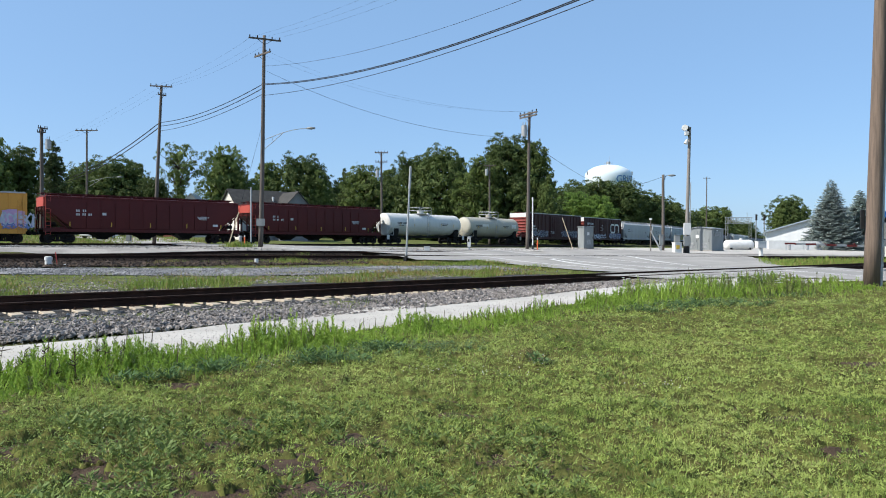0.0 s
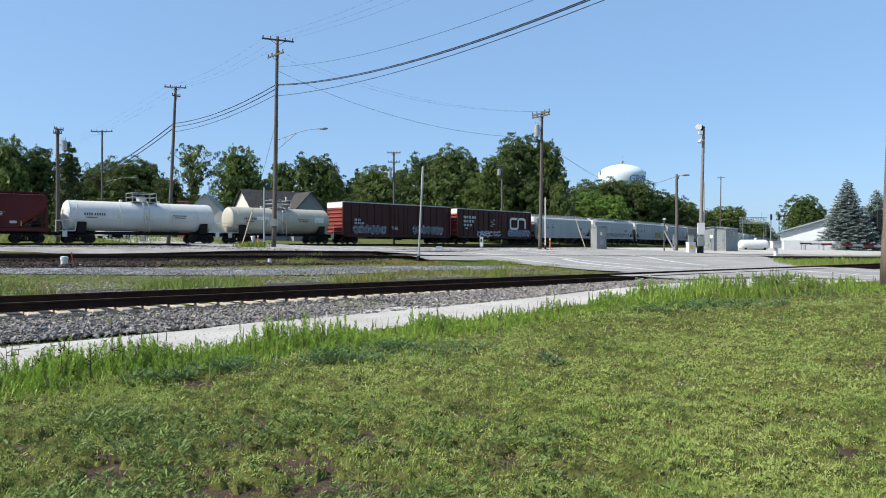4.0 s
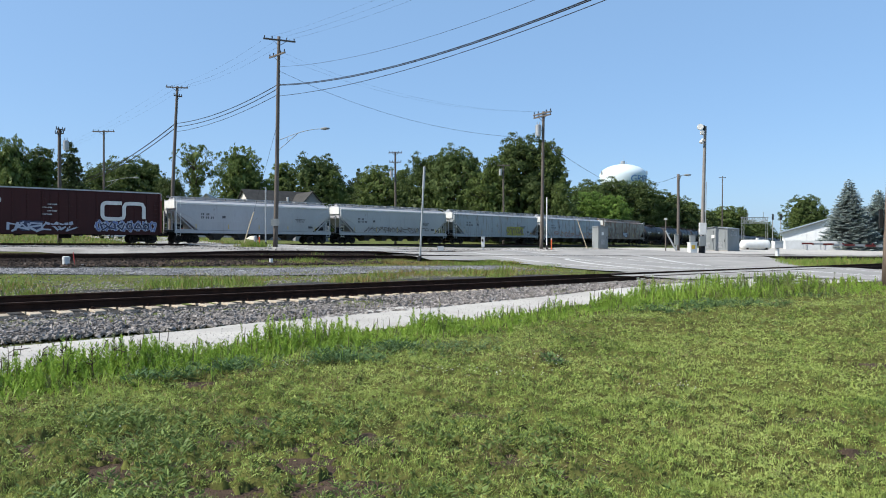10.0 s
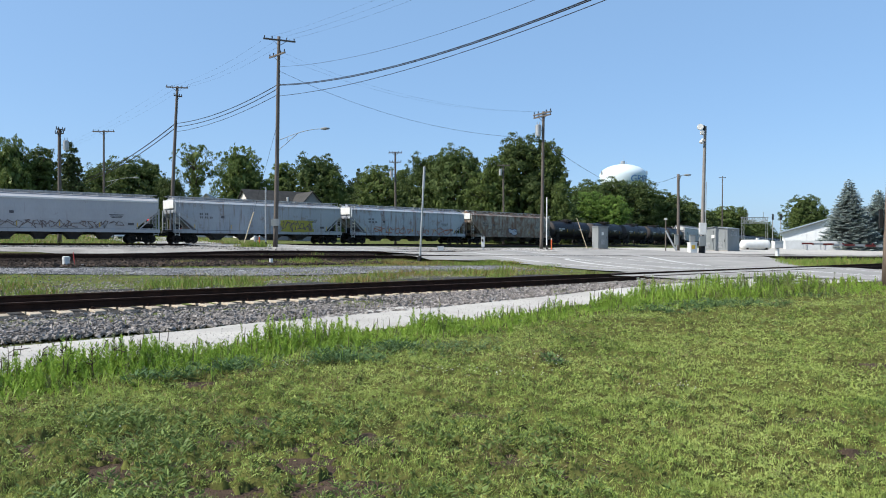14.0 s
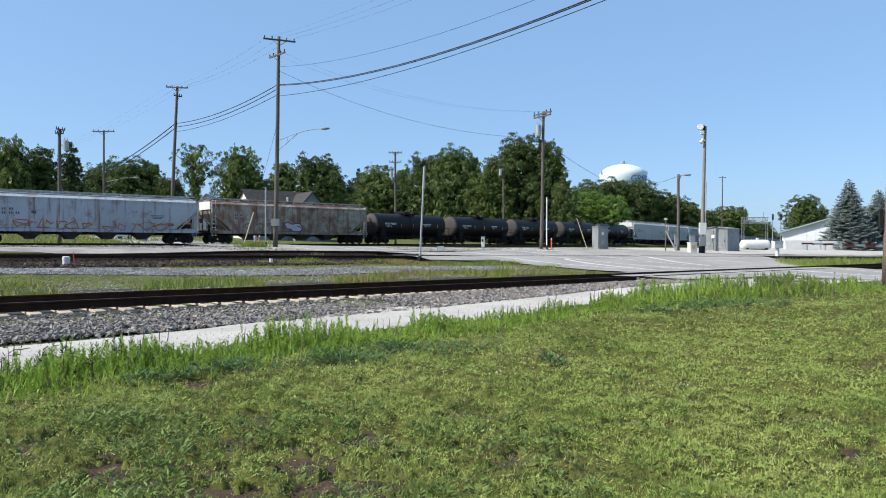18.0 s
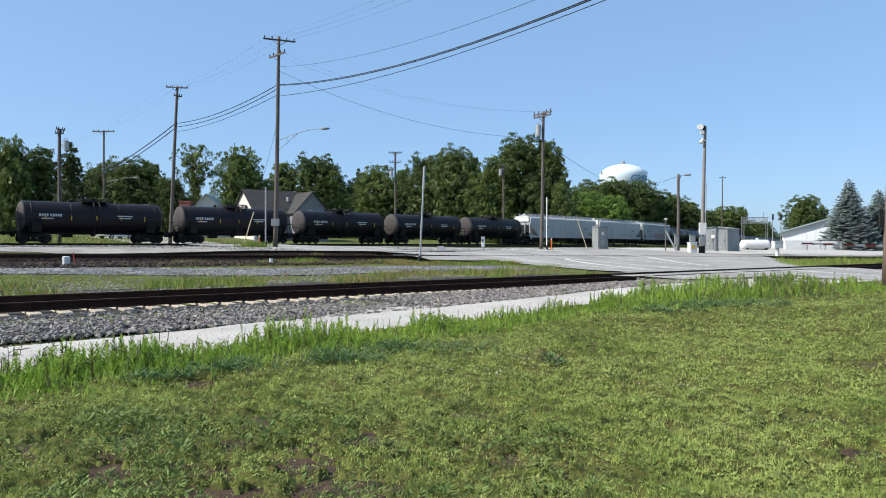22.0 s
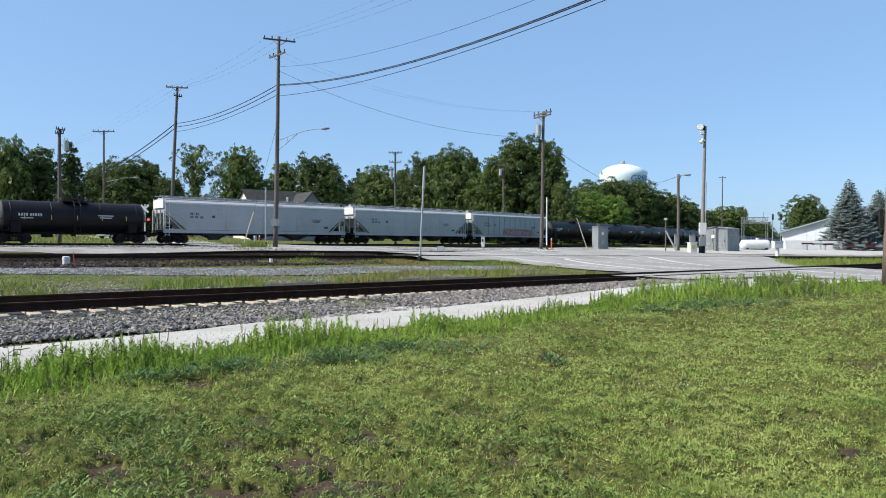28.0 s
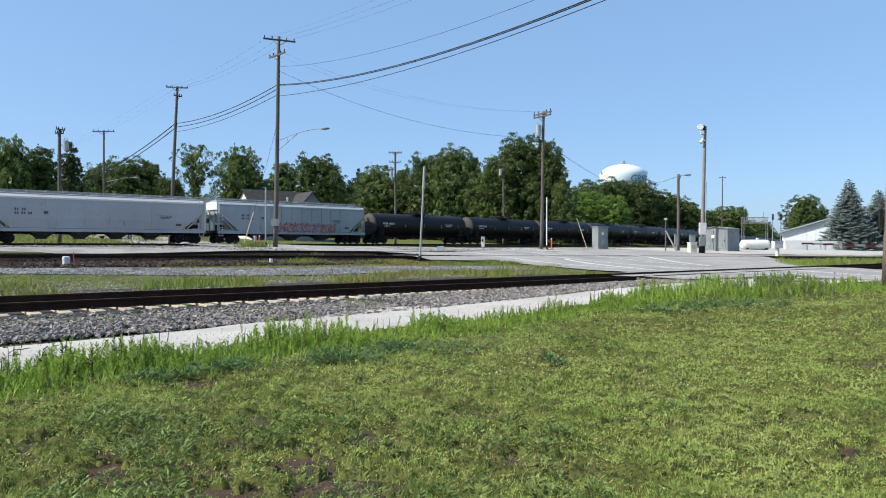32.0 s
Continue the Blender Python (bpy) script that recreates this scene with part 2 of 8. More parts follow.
def ribbon(line, widths, step, across, height):
    """Points and faces of a strip along a line of (x, y) points."""
    P = [Vector(p) for p in line]
    rows = []
    for k in range(len(P) - 1):
        n = max(1, int((P[k + 1] - P[k]).length / step))
        for i in range(n + (k == len(P) - 2)):
            f = i / n
            rows.append((P[k].lerp(P[k + 1], f), widths[k] * (1 - f) + widths[k + 1] * f))
    pts, faces = [], []
    for i, (c, w) in enumerate(rows):
        d = (rows[min(i + 1, len(rows) - 1)][0] - rows[max(i - 1, 0)][0]).normalized()
        nrm = Vector((d.y, -d.x))
        for j in range(across + 1):
            wob = 0.0
            if j in (0, across):
                wob = 0.5 * noise.noise((c.x * 0.3, c.y * 0.3, j)) + 0.25 * noise.noise((c.x * 1.1, c.y * 1.1, j)) + 0.1 * noise.noise((c.x * 3, c.y * 3, j))
            p = c + nrm * (w * (j / across - 0.5) + wob * min(1, w / 4))
            pts.append((p.x, p.y, height(p.x, p.y)))
        if i:
            a, b = (i - 1) * (across + 1), i * (across + 1)
            faces += [(a + j, a + j + 1, b + j + 1, b + j) for j in range(across)]
    return pts, faces


def surface(name, line, widths, mat, label, step=0.8, across=6, height=None, lift=0.02):
    h = height or (lambda x, y: gz(x, y) + lift)
    pts, faces = ribbon(line, widths, step, across, h)
    return tagged(new(name, sheet(name, pts, faces, mat, True)), label, name.replace("_", " "), kind="structure")


surface("gravel_lot", [(-120, 25), (-60, 50), (-22, 58), (8, 66), (36, 78), (60, 92)], [26, 24, 22, 26, 32, 26], LOT, "pale grey gravel lot beside the tracks", 1.2, 22, lift=0.012)
surface("gravel_drive", [(-13, -1), (-5.6, 9.15), (-1.85, 13.25), (1.3, 16.9), (3.7, 19.5), (7.4, 22.8), (10.5, 25.5), (14.0, 29.0)], [2.4, 2.5, 2.6, 3.0, 3.2, 5.0, 7.0, 8.0], PALE_GRAVEL, "pale crushed limestone drive along the track", 0.5, 8, lift=0.018)
surface("gravel_pad", [(4, 64), (20, 74), (38, 86), (62, 102)], [10, 24, 32, 30], PALE_GRAVEL, "pale gravel pad round the signal shelters", 1.0, 24, lift=0.035)
STRIP = [(-40, 18.5), (-15.2, 28.4), (-11.9, 28.7), (-7.8, 29.6), (-4.5, 31.8), (-2.4, 33.8), (4.0, 36.6)]
surface("gravel_strip", STRIP, [3.6, 4.2, 4.8, 5.6, 4.8, 4.2, 3.0], BLUE_GRAVEL, "blue-grey gravel strip between the tracks", 0.6, 8, lift=0.016)
RUBBLE = [(-60, 13.6), (-17.4, 32.8), (-14.0, 34.4), (-9.4, 36.8), (-2.5, 41.4)]
surface("rubble_strip", RUBBLE, [4.8, 4.4, 4.6, 4.0, 1.2], DIRT, "brown rubble along the track bed", 0.6, 5, lift=0.03)
ROAD = [(31, 20.0), (19.5, 30.5), (14.8, 35.0), (10.2, 43.0), (4.6, 50.5), (-8.2, 62.0), (-29.2, 84.0), (-85, 150)]
surface("road", ROAD, [11, 12, 13.5, 12.5, 10.5, 10.5, 11, 10], ASPHALT, "worn grey asphalt road with faded white lines", 0.5, 20, height=road_z)

surface("road_apron", [(14.5, 35.5), (15.0, 41.0), (16.0, 50.0), (16.6, 55.0), (18.0, 61.0)], [8.0, 12.0, 15.5, 16.0, 15.0], ASPHALT, "worn asphalt apron beside the crossing road", 0.6, 16, height=lambda x, y: road_z(x, y) - 0.012)
surface("road_shoulder", [along("mid", 21.2, 0.3), along("mid", 25, 0.3), along("mid", 31, 0.3)], [6.6, 7.4, 7.4], ASPHALT, "worn asphalt shoulder over the middle track", 0.6, 12, height=lambda x, y: road_z(x, y) - 0.016)
surface("crossing_apron", [along("near", 20.5), along("near", 23.0), along("near", 27.0)], [5.0, 5.6, 6.0], ASPHALT, "worn asphalt laid between the rails at the crossing", 0.5, 10, height=lambda x, y: road_z(x, y) - 0.008)


def road_lines():
    for off, w in ((-3.9, 0.14), (0.12, 0.12), (-0.12, 0.12), (3.9, 0.14)):
        line = []
        P = [Vector(p) for p in ROAD]
        for k, p in enumerate(P):
            d = (P[min(k + 1, len(P) - 1)] - P[max(k - 1, 0)]).normalized()
            line.append((p.x + d.y * off, p.y - d.x * off))
        pts, faces = ribbon(line, [w] * len(line), 0.5, 1, lambda x, y: road_z(x, y) + 0.008)
        tagged(new("road_line", sheet("road_line", pts, faces, ROADPAINT)), "faded painted line on the asphalt road", "road marking", "road lines", "structure")

    # worn stop and lane stripes before the crossing
    for line in ([(7.6, 45.3), (9.1, 40.3), (10.4, 35.8)], [(13.6, 52.0), (14.6, 47.5), (15.6, 42.5)], [(11.6, 38.6), (13.1, 35.2), (14.6, 32.6)]):
        pts, faces = ribbon(line, [0.3] * len(line), 0.5, 1, lambda x, y: road_z(x, y) + 0.012)
        tagged(new("road_line", sheet("road_line", pts, faces, ROADPAINT)), "worn white stripe painted on the asphalt road", "road marking", "road lines", "structure")


road_lines()


def toe_off(name, s, toe):
    """The near bed narrows towards the crossing."""
    return float(np.interp(s, [-40, 4.4, 9.2, 12.5, 15.3, 23], [4.7, 4.5, 3.95, 3.55, 3.15, 2.9])) if name == "near" and s < 24 else toe


def bed(name, toe, crown, s0, s1, label, mat, down):
    """The stone bed under a track."""
    pts, faces = [], []
    n = int((s1 - s0) / 0.7)
    for i in range(n + 1):
        s = s0 + (s1 - s0) * i / n
        offs = (-toe, -crown - 0.25, -crown + 0.1, 0, crown - 0.1, crown + 0.25, toe_off(name, s, toe))
        for j, o in enumerate(offs):
            x, y = along(name, s, o)
            top = rail_z(name, s) - down
            if j in (0, 6):
                z = gz(x, y) + 0.012
            elif j in (1, 5):
                z = max(top - 0.07, gz(x, y) + 0.02) if s > 8 else top - 0.07
            else:
                z = top
            z += 0.02 * noise.noise((x * 3, y * 3, 1)) if j not in (0, 6) else 0
            pts.append((x, y, z))
        if i:
            a, b = (i - 1) * 7, i * 7
            faces += [(a + j, b + j, b + j + 1, a + j + 1) for j in range(6)]
    return tagged(new("track_bed", sheet("track_bed", pts, faces, mat, True)), label, "track bed", "track beds", "structure")


bed("near", 4.3, 1.55, -40, 20.8, "grey crushed stone ballast bed of the track", BALLAST, 0.235)
bed("near", 2.6, 1.5, 34, 75, "grey ballast bed of the track beyond the road", BALLAST, 0.235)
bed("mid", 3.0, 1.5, -40, 19.5, "dark dirty ballast bed of the track, rail shade in its colour", SHADY_BALLAST, 0.17)
bed("mid", 2.2, 1.4, 43, 90, "dirty ballast bed of the track beyond the road, rail shade in its colour", SHADY_BALLAST, 0.17)
bed("far", 2.2, 1.4, -40, 22.5, "dark dirty ballast bed of the track, rail shade in its colour", SHADY_BALLAST, 0.17)


def rail_ring(c, n, z):
    """Outline of a flat-bottomed rail, head up, about c with its top at z."""
    prof = ((-0.075, -0.18), (0.075, -0.18), (0.075, -0.165), (0.014, -0.145), (0.012, -0.05), (0.036, -0.04), (0.036, -0.006), (0.028, 0),
            (-0.028, 0), (-0.036, -0.006), (-0.036, -0.04), (-0.012, -0.05), (-0.014, -0.145), (-0.075, -0.165))
    return [Vector((c[0] + n[0] * a, c[1] + n[1] * a, z + b)) for a, b in prof]


def make_track(name, s0, s1, spacing, tiemat, label, cant=0.0, gaps=()):
    root = thing("railway_track", Matrix(), label, "railway track", "railway tracks", "structure")
    h = radians(TRACKS[name][1])
    nrm = (math.cos(h), -math.sin(h))
    for off in (0.75, -0.75):
        bm = bmesh.new()
        rings = []
        n = max(2, int((s1 - s0) / 3))
        for i in range(n + 1):
            s = s0 + (s1 - s0) * i / n
            rings.append(rail_ring(along(name, s, off), nrm, rail_z(name, s) + (cant if off < 0 else 0)))
        loft(bm, rings)
        bmesh.ops.recalc_face_normals(bm, faces=bm.faces)
        for f in bm.faces:
            if f.normal.z > 0.7 and abs(f.calc_center_median().z) > 0:
                f.material_index = 1 if len(f.verts) == 4 and f.calc_area() > 0 and max(v.co.z for v in f.verts) > rail_z(name, (s0 + s1) / 2) - 0.6 and f.normal.z > 0.98 else 0
        part("rail", bm, [RAILRUST, RAILHEAD], root)
    bm = bmesh.new()
    box(bm, 0, 0, 0, 0.23, 2.6, 0.17)
    bmesh.ops.bevel(bm, geom=bm.edges[:], offset=0.012, segments=1, affect="EDGES")
    tie = mesh("tie", bm, tiemat)
    bm = bmesh.new()
    for off in (-0.75, 0.75):
        box(bm, 0, off, 0, 0.19, 0.36, 0.02)
        for a in (-0.11, 0.11):
            box(bm, 0.05 * (1 if a > 0 else -1), off + a, 0.025, 0.035, 0.05, 0.035)
    plate = mesh("tie_plate", bm, RAILRUST)
    s = s0 + 0.3
    rnd = random.Random(5)
    while s < s1:
        if not any(a < s < b for a, b in gaps):
            x, y = along(name, s + rnd.uniform(-0.02, 0.02), rnd.uniform(-0.05, 0.05))
            t = part("tie", tie, None, root)
            tilt = math.atan2(cant, 1.5)
            t.matrix_basis = Matrix.Translation((x, y, rail_z(name, s) - 0.268 + cant / 2)) @ Euler((tilt, 0, math.pi / 2 - h + rnd.uniform(-0.02, 0.02))).to_matrix().to_4x4()
            p = part("tie_plate", plate, None, t)
            p.matrix_basis = Matrix.Translation((0, 0, 0.088))
        s += spacing
    return root


make_track("near", -22, 60, 0.57, TIE, "rusty steel railway track on pale wooden ties", 0.05, ((20.7, 34),))
make_track("mid", -28, 85, 0.6, DARKTIE, "rusty railway track on dark wooden ties in dirt", 0.0, ((20, 43),))
make_track("far", -28, 30, 0.6, DARKTIE, "rusty railway track on dark wooden ties in dirt", 0.0, ((23, 31),))


def flangeways():
    """Dark gaps and rubber strips beside the rails where the road crosses."""
    rubber = material("crossing_rubber", (0.035, 0.032, 0.030), (0.020, 0.019, 0.018), rough=0.9, scale=3, fine=40, bump=0.2, spec=0.1)
    for name, s0, s1 in (("near", 20.9, 33.5), ("mid", 20.0, 43.0), ("far", 22.6, 31.0)):
        for off in (-0.75, 0.75):
            wide = 0.13 if name == "near" else 0.30
            pts, faces = ribbon([along(name, s0, off), along(name, s1, off)], [wide, wide], 0.8, 2, lambda x, y: road_z(x, y) + 0.009)
            tagged(new("flangeway", sheet("flangeway", pts, faces, rubber)), "dark rubber strip beside the rail in the road", "crossing strip", "crossing strips", "structure")


flangeways()


# ---------------------------------------------------------------- the train
def lane(s):
    """Place and heading on the curved far track, s metres on from the left."""
    k, t0 = 0.00251, 0.883
    a = min(s, 150.0)
    h = t0 - k * a
    x = -35.38 + (math.cos(h) - math.cos(t0)) / k
    y = 67.26 - (math.sin(h) - math.sin(t0)) / k
    return x + math.sin(h) * (s - a), y + math.cos(h) * (s - a), h


RAIL = 1.72


def far_track():
    root = thing("railway_track", Matrix(), "curved railway track that the freight train runs on", "railway track", "railway tracks", "structure")
    S = [-60 + 6 * i for i in range(150)]
    pts, faces = [], []
    for i, s in enumerate(S):
        x, y, h = lane(s)
        for o, z in ((-3.6, gz(x, y) - 0.05), (-1.7, RAIL - 0.22), (1.7, RAIL - 0.22), (3.6, gz(x, y) - 0.05)):
            pts.append((x + math.cos(h) * o, y - math.sin(h) * o, z))
        if i:
            a, b = (i - 1) * 4, i * 4
            faces += [(a + j, b + j, b + j + 1, a + j + 1) for j in range(3)]
    part("ballast", sheet("ballast", pts, faces, BALLAST), None, root)
    for o in (-0.75, 0.75):
        bm = bmesh.new()
        rings = []
        for s in S:
            x, y, h = lane(s)
            rings.append(rail_ring((x + math.cos(h) * o, y - math.sin(h) * o), (math.cos(h), -math.sin(h)), RAIL))
        loft(bm, rings)
        part("rail", bm, RAILRUST, root)
    bm = bmesh.new()
    box(bm, 0, 0, 0, 0.23, 2.6, 0.17)
    tie = mesh("tie", bm, DARKTIE)
    s = -40.0
    while s < 110:
        x, y, h = lane(s)
        t = part("tie", tie, None, root)
        t.matrix_basis = Matrix.Translation((x, y, RAIL - 0.27)) @ Euler((0, 0, math.pi / 2 - h)).to_matrix().to_4x4()
        s += 0.6


far_track()


def paint(name, base, other, rough=0.55, dirt=(0.16, 0.12, 0.09), rust=0.3, blotch=0.0):
    """Weathered car paint with rust streaks that run down and road dirt on the lower body."""
    m = material(name, base, other, rough=rough, scale=0.5, fine=7, bump=0.06, stretch=(1, 1, 0.35))
    nt = m.node_tree
    n, link = nt.nodes, nt.links.new
    b = n["Principled BSDF"]
    src = b.inputs["Base Color"].links[0].from_socket
    co = n.new("ShaderNodeTexCoord")
    mp = n.new("ShaderNodeMapping")
    mp.inputs["Scale"].default_value = (3.5, 3.5, 0.22)
    link(co.outputs["Object"], mp.inputs["Vector"])
    t = n.new("ShaderNodeTexNoise")
    t.inputs["Scale"].default_value, t.inputs["Detail"].default_value = 1.0, 6.0
    link(mp.outputs["Vector"], t.inputs["Vector"])
    r = n.new("ShaderNodeMapRange")
    r.inputs["From Min"].default_value, r.inputs["From Max"].default_value = 0.72 - 0.4 * rust, 0.86 - 0.3 * rust
    r.inputs["To Max"].default_value = min(0.9, 0.35 + rust)
    link(t.outputs["Fac"], r.inputs["Value"])
    mx = n.new("ShaderNodeMix")
    mx.data_type = "RGBA"
    link(r.outputs["Result"], mx.inputs[0])
    link(src, mx.inputs[6])
    mx.inputs[7].default_value = (*dirt, 1)
    out = mx.outputs[2]
    if blotch:
        mp2 = n.new("ShaderNodeMapping")
        mp2.inputs["Scale"].default_value = (0.9, 0.9, 0.75)
        link(co.outputs["Object"], mp2.inputs["Vector"])
        t2 = n.new("ShaderNodeTexNoise")
        t2.inputs["Scale"].default_value, t2.inputs["Detail"].default_value, t2.inputs["Roughness"].default_value = 1.0, 8.0, 0.7
        link(mp2.outputs["Vector"], t2.inputs["Vector"])
        r2 = n.new("ShaderNodeMapRange")
        r2.inputs["From Min"].default_value, r2.inputs["From Max"].default_value = 0.62 - 0.22 * blotch, 0.74 - 0.15 * blotch
        r2.inputs["To Max"].default_value = 0.8
        link(t2.outputs["Fac"], r2.inputs["Value"])
        m2 = n.new("ShaderNodeMix")
        m2.data_type = "RGBA"
        link(r2.outputs["Result"], m2.inputs[0])
        link(out, m2.inputs[6])
        m2.inputs[7].default_value = (*dirt, 1)
        out = m2.outputs[2]
    link(out, b.inputs["Base Color"])
    return m


HOP_WHITE = paint("hopper_white", (0.405, 0.405, 0.415), (0.345, 0.345, 0.352), rust=0.14, blotch=0.08)
HOP_GREY = paint("hopper_grey", (0.34, 0.365, 0.39), (0.27, 0.29, 0.31), rust=0.40, dirt=(0.17, 0.11, 0.075), blotch=0.3)
HOP_STAINED = paint("hopper_stained", (0.36, 0.40, 0.445), (0.29, 0.32, 0.355), rust=0.47, dirt=(0.15, 0.072, 0.042), blotch=0.4)
HOP_RUSTY = paint("hopper_rusty", (0.325, 0.325, 0.295), (0.235, 0.212, 0.172), rust=0.57, dirt=(0.120, 0.048, 0.022), blotch=0.95)
HOP_BLUE = paint("hopper_blue_grey", (0.31, 0.345, 0.36), (0.26, 0.285, 0.30), rust=0.15)
HOP_RED = paint("hopper_red", (0.085, 0.011, 0.0105), (0.062, 0.009, 0.009), rust=0.15, dirt=(0.06, 0.03, 0.025))
HOP_PINK = paint("hopper_bright_red", (0.42, 0.075, 0.055), (0.34, 0.06, 0.045), rust=0.1)
BOX_BROWN = paint("box_brown", (0.046, 0.0105, 0.0100), (0.034, 0.0082, 0.0080), rust=0.25, dirt=(0.05, 0.025, 0.02))
BOX_RED = paint("box_end_red", (0.22, 0.042, 0.034), (0.16, 0.034, 0.028), rust=0.2)
BOX_YELLOW = paint("box_yellow", (0.62, 0.30, 0.055), (0.5, 0.24, 0.05), rust=0.25, dirt=(0.28, 0.14, 0.05))
TANK_WHITE = paint("tank_white", (0.60, 0.60, 0.58), (0.52, 0.52, 0.49), rust=0.2, dirt=(0.30, 0.27, 0.22))
TANK_TAN = paint("tank_tan", (0.44, 0.42, 0.35), (0.36, 0.34, 0.28), rust=0.2, dirt=(0.25, 0.22, 0.16))
TANK_BLACK = paint("tank_black", (0.0090, 0.0074, 0.0098), (0.0130, 0.0108, 0.0130), rough=0.45, rust=0.10, dirt=(0.018, 0.016, 0.016))
TANK_BLACK.node_tree.nodes["Principled BSDF"].inputs["Specular IOR Level"].default_value = 0.22
TANK_HEAD = paint("tank_head", (0.070, 0.062, 0.060), (0.045, 0.040, 0.039), rough=0.75, rust=0.25, dirt=(0.07, 0.055, 0.045))
# dark colour that stands in for the shade the discharge bays hang in
BAYSHADE = material("bay_shade", (0.085, 0.080, 0.076), (0.045, 0.042, 0.040), rough=0.85, scale=2, fine=20, bump=0.2)
LETTER = material("car_lettering", (0.55, 0.56, 0.57), (0.42, 0.43, 0.44), rough=0.6, bump=0.0)
DARKLETTER = material("dark_lettering", (0.06, 0.06, 0.07), (0.10, 0.10, 0.11), rough=0.6, bump=0.0)
SPRAY = {"white": material("spray_white", (0.46, 0.49, 0.54), (0.30, 0.33, 0.40), rough=0.6, bump=0.0),
         "blue": material("spray_blue", (0.16, 0.22, 0.42), (0.10, 0.13, 0.28), rough=0.6, bump=0.0),
         "olive": material("spray_olive", (0.34, 0.31, 0.05), (0.24, 0.22, 0.05), rough=0.6, bump=0.0),
         "dark": material("spray_dark", (0.10, 0.075, 0.07), (0.16, 0.12, 0.11), rough=0.6, bump=0.0),
         "rust": material("spray_rust", (0.36, 0.12, 0.05), (0.28, 0.09, 0.05), rough=0.6, bump=0.0),
         "ink": material("spray_ink", (0.030, 0.034, 0.062), (0.055, 0.065, 0.12), rough=0.6, bump=0.0),
         "pink": material("spray_pink", (0.55, 0.33, 0.45), (0.35, 0.25, 0.42), rough=0.6, bump=0.0)}
WHEEL_STEEL = material("wheel_steel", (0.055, 0.045, 0.040), (0.03, 0.026, 0.024), rough=0.6, metal=0.4, scale=6, fine=40, bump=0.1)
WHEELS = []


def bar(bm, x, z, w, h, y):
    """A thin plate on the near side of a car."""
    box(bm, x, y, z, w, 0.008, h)


def lettering(bm, x, z, words, size, y, gap=0.35):
    """Rows of plain bars in place of words: each word a run of upright bars."""
    for n in words:
        for k in range(n):
            bar(bm, x + k * size * 0.85, z, size * 0.52, size, y)
        x += n * size * 0.85 + size * gap
    return x


def scrawl(name, x, z, w, h, y, colour, seed, parent, label, loops=7, thick=0.06):
    """Sprayed strokes: bent bands on the side of a car."""
    rnd = random.Random(seed)
    bm = bmesh.new()
    for k in range(loops):
        cx = x + w * (k + 0.5) / loops
        pts = []
        n = rnd.randint(5, 8)
        for i in range(n):
            a = rnd.random() * math.tau if rnd.random() < 0.3 else i * 1.3 + rnd.random()
            pts.append(Vector((cx + math.cos(a) * w / loops * rnd.uniform(0.35, 0.75), 0, z + math.sin(a) * h * rnd.uniform(0.3, 0.5))))
        for p, q in zip(pts, pts[1:]):
            d = q - p
            if d.length < 0.03:
                continue
            t = thick * rnd.uniform(0.7, 1.4)
            nrm = Vector((-d.z, 0, d.x)).normalized() * t / 2
            e = d.normalized() * t * 0.4
            yy = y - 0.001 * rnd.random()
            vs = [bm.verts.new((v.x, yy, v.z)) for v in (p - nrm - e, q - nrm + e, q + nrm + e, p + nrm - e)]
            bm.faces.new(vs)
    return part(name, bm, SPRAY[colour], parent, label, "stuff")


def tag(x, z, w, h, y, count, seed, parent, label, fill="ink", edge="white"):
    """A sprayed tag that cannot be read: a jagged band of crossing strokes, dark with a pale outline, over a pale cloud."""
    rnd = random.Random(seed)
    layers = [bmesh.new(), bmesh.new()]
    step = w / count
    for k in range(count):
        x0 = x + step * k
        for j in range(3):
            turn = rnd.random() * math.tau
            pts = [Vector((x0 + step * (0.5 + rnd.uniform(0.35, 0.62) * math.cos(turn + i * 1.9)), 0, z + h * rnd.uniform(0.35, 0.52) * math.sin(turn + i * 1.9))) for i in range(4)]
            t = step * rnd.uniform(0.10, 0.2)
            for layer, wide, yy in ((0, t + 0.10, y), (1, t, y - 0.004)):
                if layer == 1 and j == 2:
                    continue
                for p, q in zip(pts, pts[1:]):
                    d = (q - p).normalized()
                    nrm = Vector((-d.z, 0, d.x)) * wide / 2
                    bm = layers[layer]
                    bm.faces.new([bm.verts.new((v.x, yy - 0.0015 * rnd.random(), v.z)) for v in (p - nrm, q - nrm * 0.7, q + nrm * 0.7, p + nrm)])
    part("graffiti", layers[0], SPRAY[edge], parent, label, "stuff")
    part("graffiti", layers[1], SPRAY[fill], parent, "dark filling of the sprayed tag", "stuff")


def patch(name, x, z, w, h, y, colour, seed, parent, label, oval=False):
    """A filled sprayed shape with a wavy outline."""
    rnd = random.Random(seed)
    bm = bmesh.new()
    n = 26
    vs = []
    for i in range(n):
        a = i * math.tau / n
        c, s = math.cos(a), math.sin(a)
        r = rnd.uniform(0.9, 1.05) / (1.0 if oval else max(abs(c), abs(s)))
        vs.append(bm.verts.new((x + c * r * w / 2, y, z + s * r * h / 2)))
    bm.faces.new(vs)
    return part(name, bm, SPRAY[colour], parent, label)


_shared = {}


